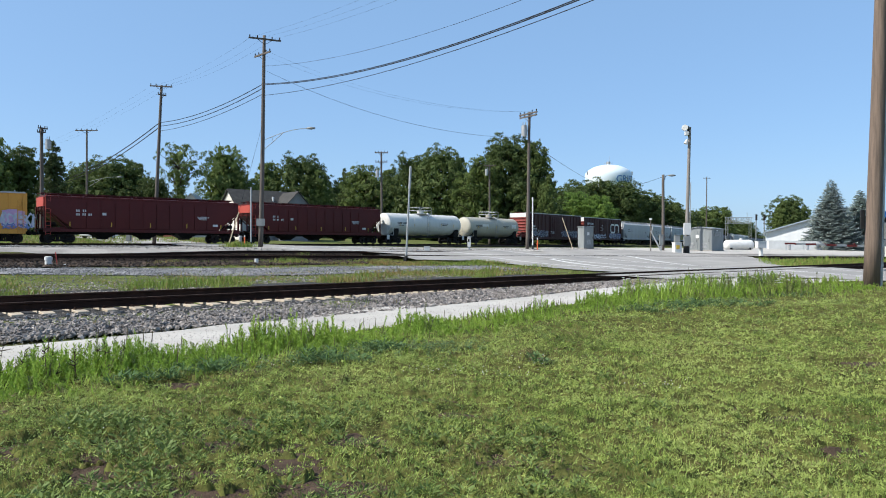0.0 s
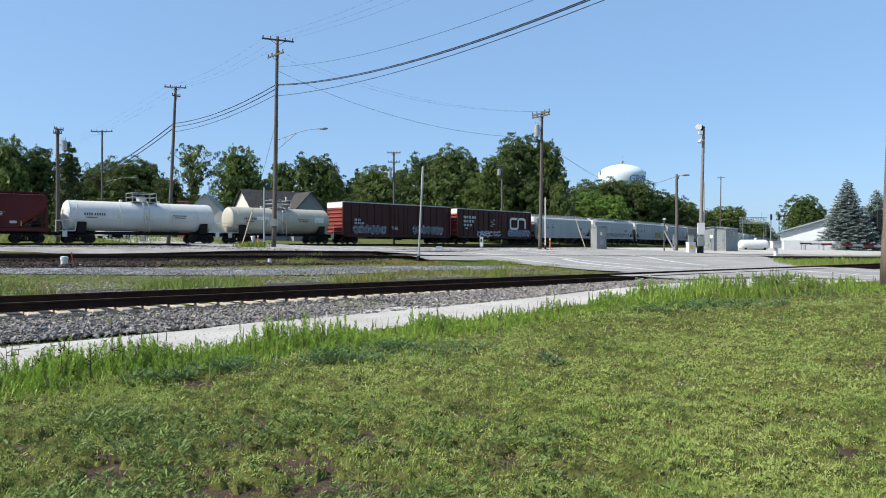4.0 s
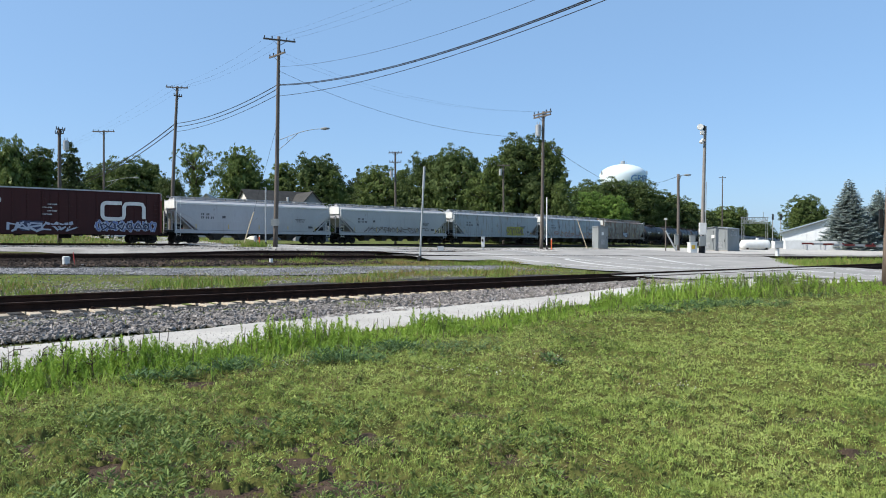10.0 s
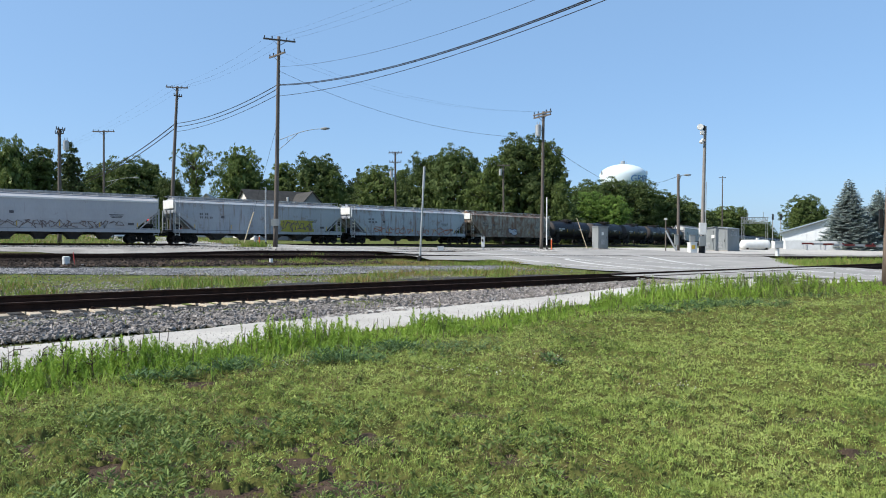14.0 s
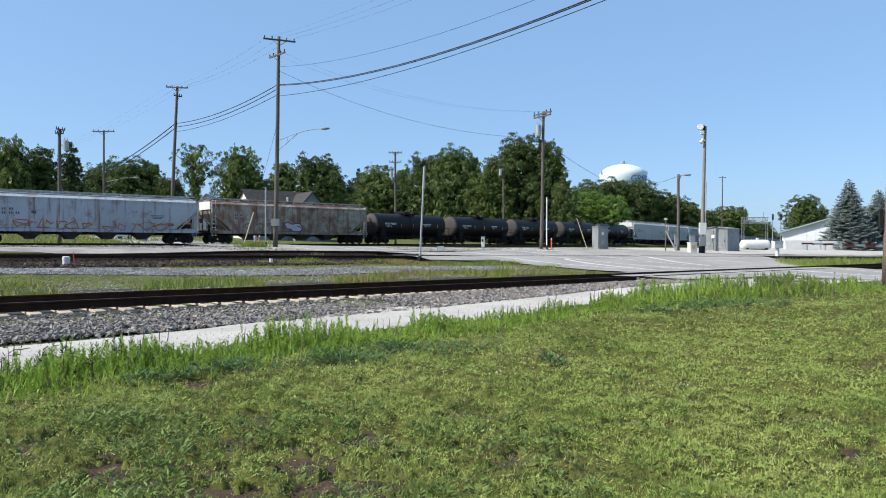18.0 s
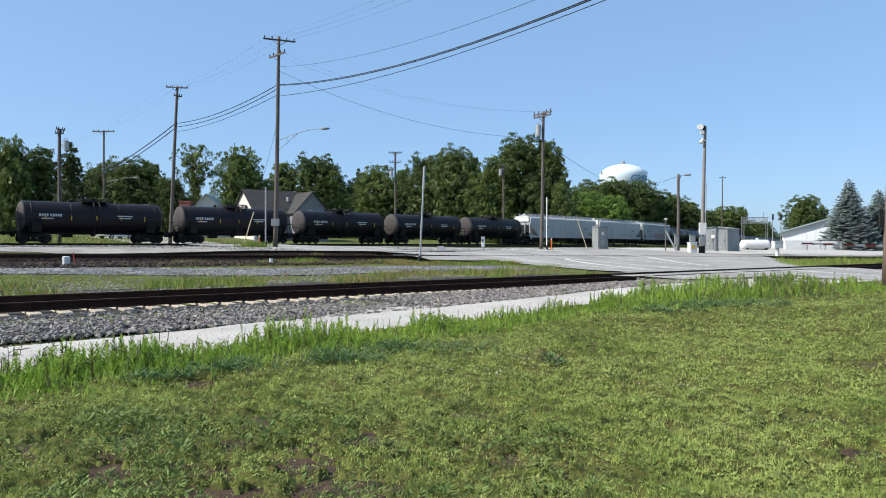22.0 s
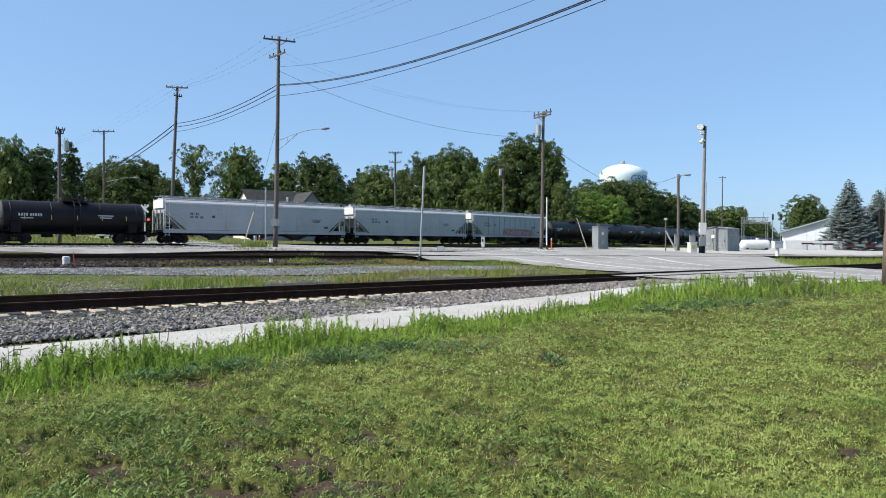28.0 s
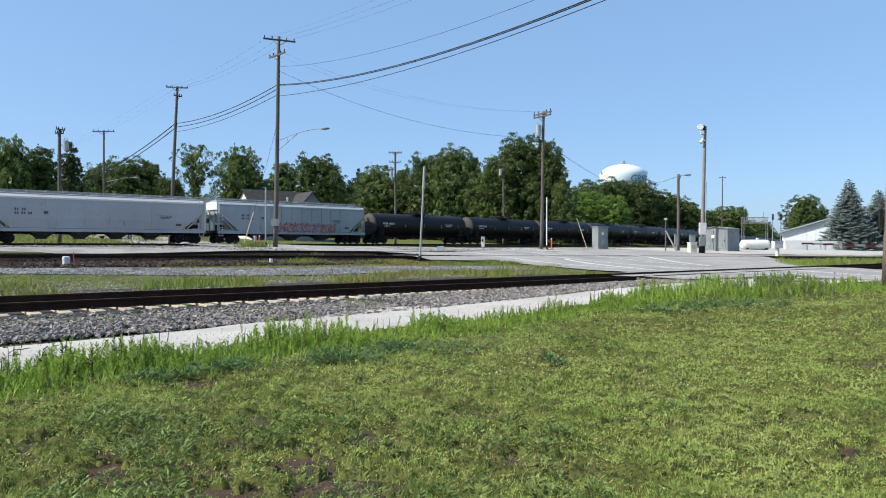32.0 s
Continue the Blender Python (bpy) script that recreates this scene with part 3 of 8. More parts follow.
def wheelset_mesh():
    if "ws" not in _shared:
        bm = bmesh.new()
        rod(bm, (0, -0.9, 0), (0, 0.9, 0), 0.085, seg=10)
        for s in (-1, 1):
            rings = []
            for y, r in ((0.68, 0.455), (0.71, 0.455), (0.715, 0.43), (0.83, 0.425), (0.83, 0.36), (0.79, 0.34), (0.79, 0.14), (0.85, 0.12), (0.85, 0.03)):
                rings.append([Vector((math.cos(k * math.tau / 16) * r, s * y, math.sin(k * math.tau / 16) * r)) for k in range(16)])
            loft(bm, rings, smooth=True)
        _shared["ws"] = mesh("wheelset", bm, WHEEL_STEEL)
        bm = bmesh.new()
        # side frame: arched top bar, sloping tension bar, bearing boxes
        for x in (-0.9, 0.9):
            box(bm, x, 0, 0.45, 0.36, 0.24, 0.28)
        for a in (-1, 1):
            rod(bm, (a * 0.95, 0, 0.60), (a * 0.36, 0, 0.78), 0.085, seg=6)
            rod(bm, (a * 0.85, 0, 0.42), (a * 0.32, 0, 0.24), 0.085, seg=6)
            box(bm, a * 0.32, 0, 0.5, 0.11, 0.2, 0.56)
        box(bm, 0, 0, 0.77, 0.74, 0.2, 0.13)
        box(bm, 0, 0, 0.22, 0.74, 0.2, 0.11)
        for a in (-0.15, 0, 0.15):
            rod(bm, (a, 0, 0.26), (a, 0, 0.6), 0.06, seg=8)
        _shared["sf"] = mesh("side_frame", bm, UNDER)
        bm = bmesh.new()
        box(bm, 0, 0, 0.66, 0.42, 2.3, 0.2)
        _shared["bo"] = mesh("bolster", bm, UNDER)
        bm = bmesh.new()
        box(bm, 0, 0, 0.88, 0.9, 0.2, 0.2)
        box(bm, 0.5, 0, 0.9, 0.28, 0.3, 0.34)
        _shared["co"] = mesh("coupler", bm, UNDER)


def trucks(car, L, inset=1.75):
    wheelset_mesh()
    for s in (-1, 1):
        t = part("truck", _shared["bo"], None, car)
        t.matrix_basis = Matrix.Translation((s * (L / 2 - inset), 0, 0))
        for y in (-1.0, 1.0):
            part("side_frame", _shared["sf"], None, t).location = (0, y, 0)
        for k, x in enumerate((-0.9, 0.9)):
            w = part("wheelset", _shared["ws"], None, t)
            w.location = (x, 0, 0.46)
            WHEELS.append((w, k))
        c = part("coupler", _shared["co"], None, car)
        c.matrix_basis = Matrix.Translation((s * (L / 2 + 0.1), 0, 0)) @ Matrix.Rotation(0 if s > 0 else math.pi, 4, "Z")


def ladder(bm, x, y, z0, z1, w=0.4, axis="x", r=0.022):
    for s in (-0.5, 0.5):
        o = Vector((s * w, 0, 0)) if axis == "x" else Vector((0, s * w, 0))
        rod(bm, Vector((x, y, z0)) + o, Vector((x, y, z1)) + o, r * 1.2, seg=5)
    n = int((z1 - z0) / 0.38)
    for k in range(n + 1):
        z = z0 + 0.1 + (z1 - z0 - 0.2) * k / max(1, n)
        o = Vector((0.5 * w, 0, 0)) if axis == "x" else Vector((0, 0.5 * w, 0))
        rod(bm, Vector((x, y, z)) - o, Vector((x, y, z)) + o, r, seg=5)


def reflectors(car, L, y, z):
    """Upright yellow reflector strips along the near side."""
    for k in range(5):
        bm = bmesh.new()
        bar(bm, -L / 2 + 2.4 + k * (L - 4.8) / 4, z + 0.25, 0.07, 0.42, y)
        part("reflector", bm, YELLOW, car, "yellow reflector strip")


def covered_hopper(L, body, roofmat, label, bays=4, H=4.5, ribs=False, endmat=None, letters=DARKLETTER, posts=None, brow=0.60):
    """A covered hopper: curved sides, sloped ends over open platforms, discharge bays below. L: body length."""
    car = thing("hopper_car", Matrix(), label, "hopper car", "freight cars of the train")
    e = L / 2
    endmat = endmat or WHITEPAINT

    def ring(x, low, round_=0.07):
        pts = []
        hw = 1.57
        for z, w in ((low, 0.93), (low + 0.05, 0.97), (low + (H - brow - 0.15 - low) * 0.35, 1.0), (low + (H - brow - 0.15 - low) * 0.7, 0.99), (H - brow - 0.12, 0.955), (H - brow, 0.93)):
            pts.append((hw * w, z))
        for a in (0.72, 0.45, 0.2):
            pts.append((hw * a, H - brow + (brow - 0.16) * (1 - (a / 0.93) ** 2)))
        full = [Vector((x, -y, z)) for y, z in pts] + [Vector((x, y, z)) for y, z in pts[::-1]]
        return full

    bm = bmesh.new()
    loft(bm, [ring(-e + 0.45, 3.05), ring(-e + 2.5, 1.45), ring(-e + 2.6, 1.32), ring(e - 2.6, 1.32), ring(e - 2.5, 1.45), ring(e - 0.45, 3.05)])
    bmesh.ops.recalc_face_normals(bm, faces=bm.faces)
    for f in bm.faces:
        c = f.calc_center_median()
        if f.normal.z > 0.35 and c.z > H - brow - 0.02:
            f.material_index = 1
    part("body", bm, [body, roofmat], car)
    for s in (-1, 1):
        bm = bmesh.new()
        box(bm, 0, s * 1.5, 1.19, L - 0.5, 0.14, 0.3)
        part("side_sill", bm, body, car)
        bm = bmesh.new()
        box(bm, 0, s * 1.50, H - brow - 0.09, L - 0.8, 0.13, 0.11)
        part("roof_rail", bm, WHITEPAINT if endmat is WHITEPAINT and body is HOP_WHITE else roofmat, car)
    bm = bmesh.new()
    box(bm, 0, 0, 1.0, L - 0.3, 0.55, 0.32)
    part("centre_sill", bm, UNDER, car)
    # roof hatches and running boards
    n = int(L / 1.5)
    for s in (-1, 1):
        bm = bmesh.new()
        box(bm, 0, s * 0.62, H + 0.02, L - 0.5, 0.34, 0.05)
        for k in range(int(L / 1.1)):
            box(bm, -e + 0.6 + k * 1.1, s * 0.62, H - 0.08, 0.06, 0.28, 0.22)
        part("roof_walkway", bm, roofmat if body is HOP_RED else STEEL, car)
    bm = bmesh.new()
    box(bm, 0, 0, H - 0.10, L - 1.6, 0.5, 0.16)
    for k in range(n):
        box(bm, -e + 1.2 + k * (L - 2.4) / (n - 1), 0, H, 0.1, 0.62, 0.1)
    part("hatch_cover", bm, roofmat, car)
    # discharge bays, with the shade under the car put into their colour
    span = L - 7.4
    for k in range(bays):
        x = -span / 2 + span * (k + 0.5) / bays
        w = span / bays
        bm = bmesh.new()
        rings = []
        for z, a, b in ((1.3, w * 0.36, 1.25), (1.04, w * 0.31, 1.1), (0.50, 0.36, 0.62), (0.38, 0.36, 0.62)):
            rings.append([Vector((x - a, -b, z)), Vector((x + a, -b, z)), Vector((x + a, b, z)), Vector((x - a, b, z))])
        loft(bm, rings)
        part("discharge_bay", bm, UNDER if body in (HOP_RED,) else BAYSHADE, car)
    # ends
    for s in (-1, 1):
        x = s * (e - 0.2)
        bm = bmesh.new()
        box(bm, s * (e - 0.95), 0, 1.28, 1.6, 2.7, 0.07)
        part("end_platform", bm, UNDER, car)
        bm = bmesh.new()
        box(bm, s * (e - 0.36), 0, H - 0.78, 0.12, 2.5, 0.82)
        part("end_plate", bm, endmat if s < 0 or endmat is WHITEPAINT else body, car)
        for y in (-1.42, -0.55, 0.55, 1.42):
            bm = bmesh.new()
            box(bm, s * (e - 0.32), y, 2.3, 0.1, 0.1, 2.1)
            part("end_post", bm, posts or body, car)
        for y in (-1.42, 1.42):
            bm = bmesh.new()
            rod(bm, (s * (e - 0.32), y, 1.4), (s * (e - 2.2), y, 1.4), 0.05, seg=6)
            part("end_rail", bm, posts or body, car)
            bm = bmesh.new()
            rod(bm, (s * (e - 0.4), y, 3.0), (s * (e - 2.1), y, 1.45), 0.06, seg=6)
            part("end_brace", bm, posts or body, car)
            bm = bmesh.new()
            box(bm, s * (e - 2.35), y, 2.0, 0.09, 0.09, 1.2)
            part("slope_post", bm, posts or body, car)
        for y in (-1.53, 1.53):
            bm = bmesh.new()
            ladder(bm, s * (e - 0.62), y, 0.75, H - 0.2, 0.42)
            part("ladder", bm, posts or (STEEL if s > 0 and endmat is WHITEPAINT else body if s > 0 else endmat), car)
        bm = bmesh.new()
        rod(bm, (s * (e - 0.2), 0.6, 2.4), (s * (e - 0.14), 0.6, 2.4), 0.28, seg=14)
        part("brake_wheel", bm, DARKMETAL, car)
        bm = bmesh.new()
        rod(bm, (s * (e - 1.5), -0.3, 1.75), (s * (e - 0.6), -0.3, 1.75), 0.22, seg=10)
        box(bm, s * (e - 1.2), 0.4, 1.55, 0.5, 0.4, 0.4)
        part("brake_reservoir", bm, DARKMETAL, car)
    if ribs:
        n = int(L / 1.25)
        for k in range(1, n):
            x = -e + k * L / n
            lo = 1.35 if abs(x) < e - 2.6 else None
            if lo is None:
                continue
            for s in (-1, 1):
                bm = bmesh.new()
                box(bm, x, s * 1.585, (lo + H - 0.75) / 2, 0.09, 0.06, H - 0.8 - lo)
                part("side_rib", bm, body, car)
    else:
        for k in range(1, bays + 1):
            x = -e + 2.6 + (L - 5.2) * k / (bays + 1)
            for s in (-1, 1):
                bm = bmesh.new()
                box(bm, x, s * 1.577, 2.4, 0.035, 0.02, 2.0)
                part("weld_seam", bm, body, car)
    # lettering
    bm = bmesh.new()
    yy = -1.592
    lettering(bm, -e + 3.0, 3.0, (2, 2), 0.21, yy, 1.0)
    lettering(bm, -e + 3.0, 2.66, (2, 2, 2), 0.21, yy, 0.8)
    for k in range(3):
        bar(bm, e - 4.3, 2.7 - k * 0.13, 1.3 - 0.2 * k, 0.06, yy)
    bar(bm, e - 3.0, 1.85, 0.55, 0.22, yy)
    bar(bm, -e + 5.4, 2.75, 0.35, 0.25, yy)
    part("lettering", bm, letters, car, "faded stencilled lettering", "stuff")
    reflectors(car, L, -1.60 if not ribs else -1.62, 1.5)
    trucks(car, L)
    return car


def tank_car(L, shell, label, rad=1.5, zc=2.62, letters=LETTER, white_rail=False):
    car = thing("tank_car", Matrix(), label, "tank car", "freight cars of the train")
    e = L / 2
    t = e - 0.42
    heads = [(0.0, 0.12), (0.02, 0.55), (0.07, 0.95), (0.16, 1.24), (0.29, 1.42), (0.42, 1.5)]

    def ring(x, r):
        return [Vector((x, math.cos(k * math.tau / 36) * r, zc + math.sin(k * math.tau / 36) * r)) for k in range(36)]

    bm = bmesh.new()
    loft(bm, [ring(x, rad) for x in (-t + 0.42, -t * 0.3, t * 0.3, t - 0.42)], caps=False, smooth=True)
    part("tank_shell", bm, shell, car)
    for sgn in (-1, 1):
        bm = bmesh.new()
        loft(bm, [ring(sgn * (t - d), r * rad / 1.5) for d, r in heads], smooth=True)
        part("tank_head", bm, TANK_HEAD if shell is TANK_BLACK else shell, car, "dusty brown-grey tank end" if shell is TANK_BLACK else "")
    for x in (-t + 0.95, -t * 0.33, t * 0.33, t - 0.95):
        bm = bmesh.new()
        r = rad + 0.014
        loft(bm, [[Vector((xx, math.cos(k * math.tau / 36) * r, zc + math.sin(k * math.tau / 36) * r)) for k in range(36)] for xx in (x - 0.04, x + 0.04)], smooth=True)
        part("weld_band", bm, shell, car)
    # manway, platform and rails on top
    bm = bmesh.new()
    hm = 0.42 if white_rail else 0.22
    rod(bm, (0, 0, zc + rad - 0.1), (0, 0, zc + rad + hm), 0.46, seg=18)
    rod(bm, (0, 0, zc + rad + hm), (0, 0, zc + rad + hm + 0.07), 0.5, seg=18)
    part("manway", bm, shell, car)
    bm = bmesh.new()
    box(bm, 0, 0, zc + rad + 0.04, 2.3, 1.9, 0.05)
    part("top_platform", bm, STEEL if white_rail else DARKMETAL, car)
    zt = zc + rad + (0.9 if white_rail else 0.3)
    bars = [((x, y, zc + rad - 0.35), (x, y, zt)) for x in (-1.15, 1.15) for y in (-0.95, 0.95)]
    for z in (zt, (zt + zc + rad + 0.1) / 2):
        bars += [((-1.15, y, z), (1.15, y, z)) for y in (-0.95, 0.95)] + [((x, -0.95, z), (x, 0.95, z)) for x in (-1.15, 1.15)]
    for p, q in bars:
        bm = bmesh.new()
        rod(bm, p, q, 0.03, seg=5)
        part("platform_rail", bm, STEEL if white_rail else DARKMETAL, car)
    for x in (-1.9, 1.7):
        bm = bmesh.new()
        rod(bm, (x, 0.2, zc + rad - 0.1), (x, 0.2, zc + rad + 0.22), 0.16, seg=12)
        part("valve", bm, shell, car)
    for s in (-1, 1):
        bm = bmesh.new()
        for k in range(6):
            z = zc - 1.3 + 2.6 * k / 5
            rod(bm, (-0.25, s * (rad + 0.16), z), (0.25, s * (rad + 0.16), z), 0.02, seg=5)
        for x in (-0.25, 0.25):
            rod(bm, (x, s * (rad + 0.16), zc - 1.6), (x, s * (rad + 0.16), zc + 1.0), 0.025, seg=5)
            rod(bm, (x, s * (rad + 0.16), zc + 1.0), (x, s * 0.95, zc + rad + 0.1), 0.025, seg=5)
        part("ladder", bm, shell if not white_rail else STEEL, car)
        # grab rail along the side
        bm = bmesh.new()
        rod(bm, (-t + 0.6, s * (rad + 0.07), zc - 0.35), (t - 0.6, s * (rad + 0.07), zc - 0.35), 0.018, seg=5)
        part("hand_rail", bm, shell, car)
    # underframe
    bm = bmesh.new()
    box(bm, 0, 0, 0.98, L - 0.3, 0.5, 0.3)
    part("centre_sill", bm, UNDER, car)
    for s in (-1, 1):
        bm = bmesh.new()
        x = s * (e - 1.75)
        rings = []
        for xx in (x - 0.4, x + 0.4):
            rings.append([Vector((xx, y, z)) for y, z in ((-1.3, 1.0), (1.3, 1.0), (1.42, 2.0), (1.0, 1.45), (0, 1.13), (-1.0, 1.45), (-1.42, 2.0))])
        loft(bm, rings)
        part("saddle", bm, UNDER, car)
        bm = bmesh.new()
        box(bm, s * (e - 0.65), 0, 1.14, 1.1, 2.8, 0.06)
        for y in (-1.4, 1.4):
            rod(bm, (s * (e - 0.15), y, 1.15), (s * (e - 0.15), y, 2.15), 0.025, seg=5)
            rod(bm, (s * (e - 1.2), y, 1.15), (s * (e - 1.2), y, 2.15), 0.025, seg=5)
            rod(bm, (s * (e - 0.15), y, 2.15), (s * (e - 1.2), y, 2.15), 0.025, seg=5)
            box(bm, s * (e - 0.3), y, 0.85, 0.4, 0.05, 0.5)
        rod(bm, (s * (e - 0.15), -1.4, 2.15), (s * (e - 0.15), 1.4, 2.15), 0.025, seg=5)
        part("end_platform", bm, UNDER if not white_rail else shell, car)
    bm = bmesh.new()
    rod(bm, (0, 0, zc - rad - 0.35), (0, 0, zc - rad + 0.1), 0.2, seg=12)
    part("outlet_valve", bm, UNDER, car)
    bm = bmesh.new()
    box(bm, -2.2, 0.2, 0.75, 0.9, 0.5, 0.4)
    part("brake_cylinder", bm, UNDER, car)
    bm = bmesh.new()
    yy = -rad - 0.012
    lettering(bm, -e + 2.0, zc + 0.12, (4, 5), 0.24, yy)
    for k in range(2):
        bar(bm, e - 4.2, zc + 0.15 - k * 0.2, 1.4 - 0.3 * k, 0.09, yy)
    bar(bm, -e + 2.6, zc - 0.18, 1.0, 0.08, yy)
    part("lettering", bm, letters, car, "white stencilled lettering", "stuff")
    reflectors(car, L, -rad - 0.09, zc - 0.35)
    trucks(car, L, 1.75)
    return car


def box_car(L, side, endmat, label, H=4.65, capmat=None):
    car = thing("box_car", Matrix(), label, "box car", "freight cars of the train")
    e = L / 2 - 0.35
    bm = bmesh.new()
    loft(bm, [[Vector((x, -1.5, 1.05)), Vector((x, 1.5, 1.05)), Vector((x, 1.5, H - 0.22)), Vector((x, 0, H - 0.06)), Vector((x, -1.5, H - 0.22))] for x in (-e, e)])
    bmesh.ops.recalc_face_normals(bm, faces=bm.faces)
    for f in bm.faces:
        if f.normal.z > 0.5:
            f.material_index = 1
    part("body", bm, [side, STEEL], car)
    for s in (-1, 1):
        bm = bmesh.new()
        box(bm, 0, s * 1.53, 1.0, 2 * e, 0.08, 0.34)
        part("side_sill", bm, side, car)
        bm = bmesh.new()
        box(bm, 0, s * 1.52, H - 0.2, 2 * e, 0.1, 0.12)
        part("roof_rail", bm, STEEL, car)
        n = 15
        bm = bmesh.new()
        box(bm, 0, 0, (1.2 + H - 0.3) / 2, 0.16, 0.08, H - 1.5)
        rib = mesh("side_rib", bm, side)
        for k in range(n + 1):
            x = -e + 0.1 + k * (2 * e - 0.2) / n
            if abs(x) < 1.7:
                continue
            part("side_rib", rib, None, car).location = (x, s * 1.53, 0)
        bm = bmesh.new()
        box(bm, 0, s * 1.58, (1.2 + H - 0.45) / 2, 3.3, 0.09, H - 1.75)
        door = part("door", bm, side, car)
        for x in (-1.1, -0.4, 0.4, 1.1):
            bm = bmesh.new()
            rod(bm, (x, s * 1.66, 1.3), (x, s * 1.66, H - 0.6), 0.03, seg=6)
            part("lock_rod", bm, side, door)
        for k in range(5):
            bm = bmesh.new()
            box(bm, 0, s * 1.64, 1.6 + k * 0.6, 3.1, 0.04, 0.1)
            part("door_rib", bm, side, door)
        # end walls with pressed ribs
        bm = bmesh.new()
        box(bm, s * (e + 0.03), 0, (1.05 + H - 0.25) / 2, 0.06, 3.0, H - 1.3)
        top = H - 0.95 if capmat else H - 0.3
        end = part("end_wall", bm, endmat, car)
        for k in range(7):
            z = 1.4 + k * (top - 1.5) / 6.0
            bm = bmesh.new()
            rod(bm, (s * (e + 0.06), -1.4, z), (s * (e + 0.06), 1.4, z), 0.11, seg=8)
            part("end_rib", bm, endmat, end)
        for y in (-1.47, 1.47):
            bm = bmesh.new()
            box(bm, s * (e + 0.06), y, (1.05 + H - 0.25) / 2, 0.16, 0.1, H - 1.3)
            part("corner_post", bm, endmat, end)
        if capmat:
            bm = bmesh.new()
            box(bm, s * (e + 0.1), 0, H - 0.56, 0.1, 3.04, 0.66)
            part("end_cap", bm, capmat, car, "white painted top of the end wall")
        for y in (-1.62, 1.62):
            bm = bmesh.new()
            ladder(bm, s * (e - 0.4), y, 0.8, H - 0.9 if s > 0 else 2.6, 0.42)
            part("ladder", bm, side, car)
        bm = bmesh.new()
        box(bm, s * (e + 0.25), 0, 1.1, 0.4, 2.4, 0.06)
        part("end_platform", bm, UNDER, car)
    bm = bmesh.new()
    box(bm, 0, 0, 0.95, L - 0.3, 0.55, 0.32)
    for x in (-3.4, -1.5, 1.6, 3.2):
        box(bm, x, 0, 0.85, 0.3, 2.2, 0.3)
    box(bm, 0.3, -0.6, 0.7, 1.0, 0.5, 0.45)
    part("underframe", bm, UNDER, car)
    trucks(car, L)
    return car


# Order of the train from the front, with the place of the gap behind each car, in metres back from the front of the view
GAPS = [-2.0, 18.1, 37.6, 53.4, 67.6, 87.2, 105.9, 125.5, 144.6, 165.9, 187.1, 208.4, 222.6, 236.5, 250.3, 264.4, 278.5, 301.3, 322.3, 342.5]
TRAIN = []


def text(words, x, z, size, y, mat, parent, label):
    """Letters on the near side of a car."""
    cu = bpy.data.curves.new("text", "FONT")
    cu.body, cu.size, cu.resolution_u = words, size, 2
    ob = bpy.data.objects.new("text", cu)
    scene.collection.objects.link(ob)
    me = bpy.data.meshes.new_from_object(ob.evaluated_get(bpy.context.evaluated_depsgraph_get()))
    bpy.data.objects.remove(ob)
    me.transform(Matrix.Translation((x, y, z)) @ Matrix.Rotation(math.pi / 2, 4, "X"))
    me.materials.append(mat)
    return part("lettering", me, None, parent, label)


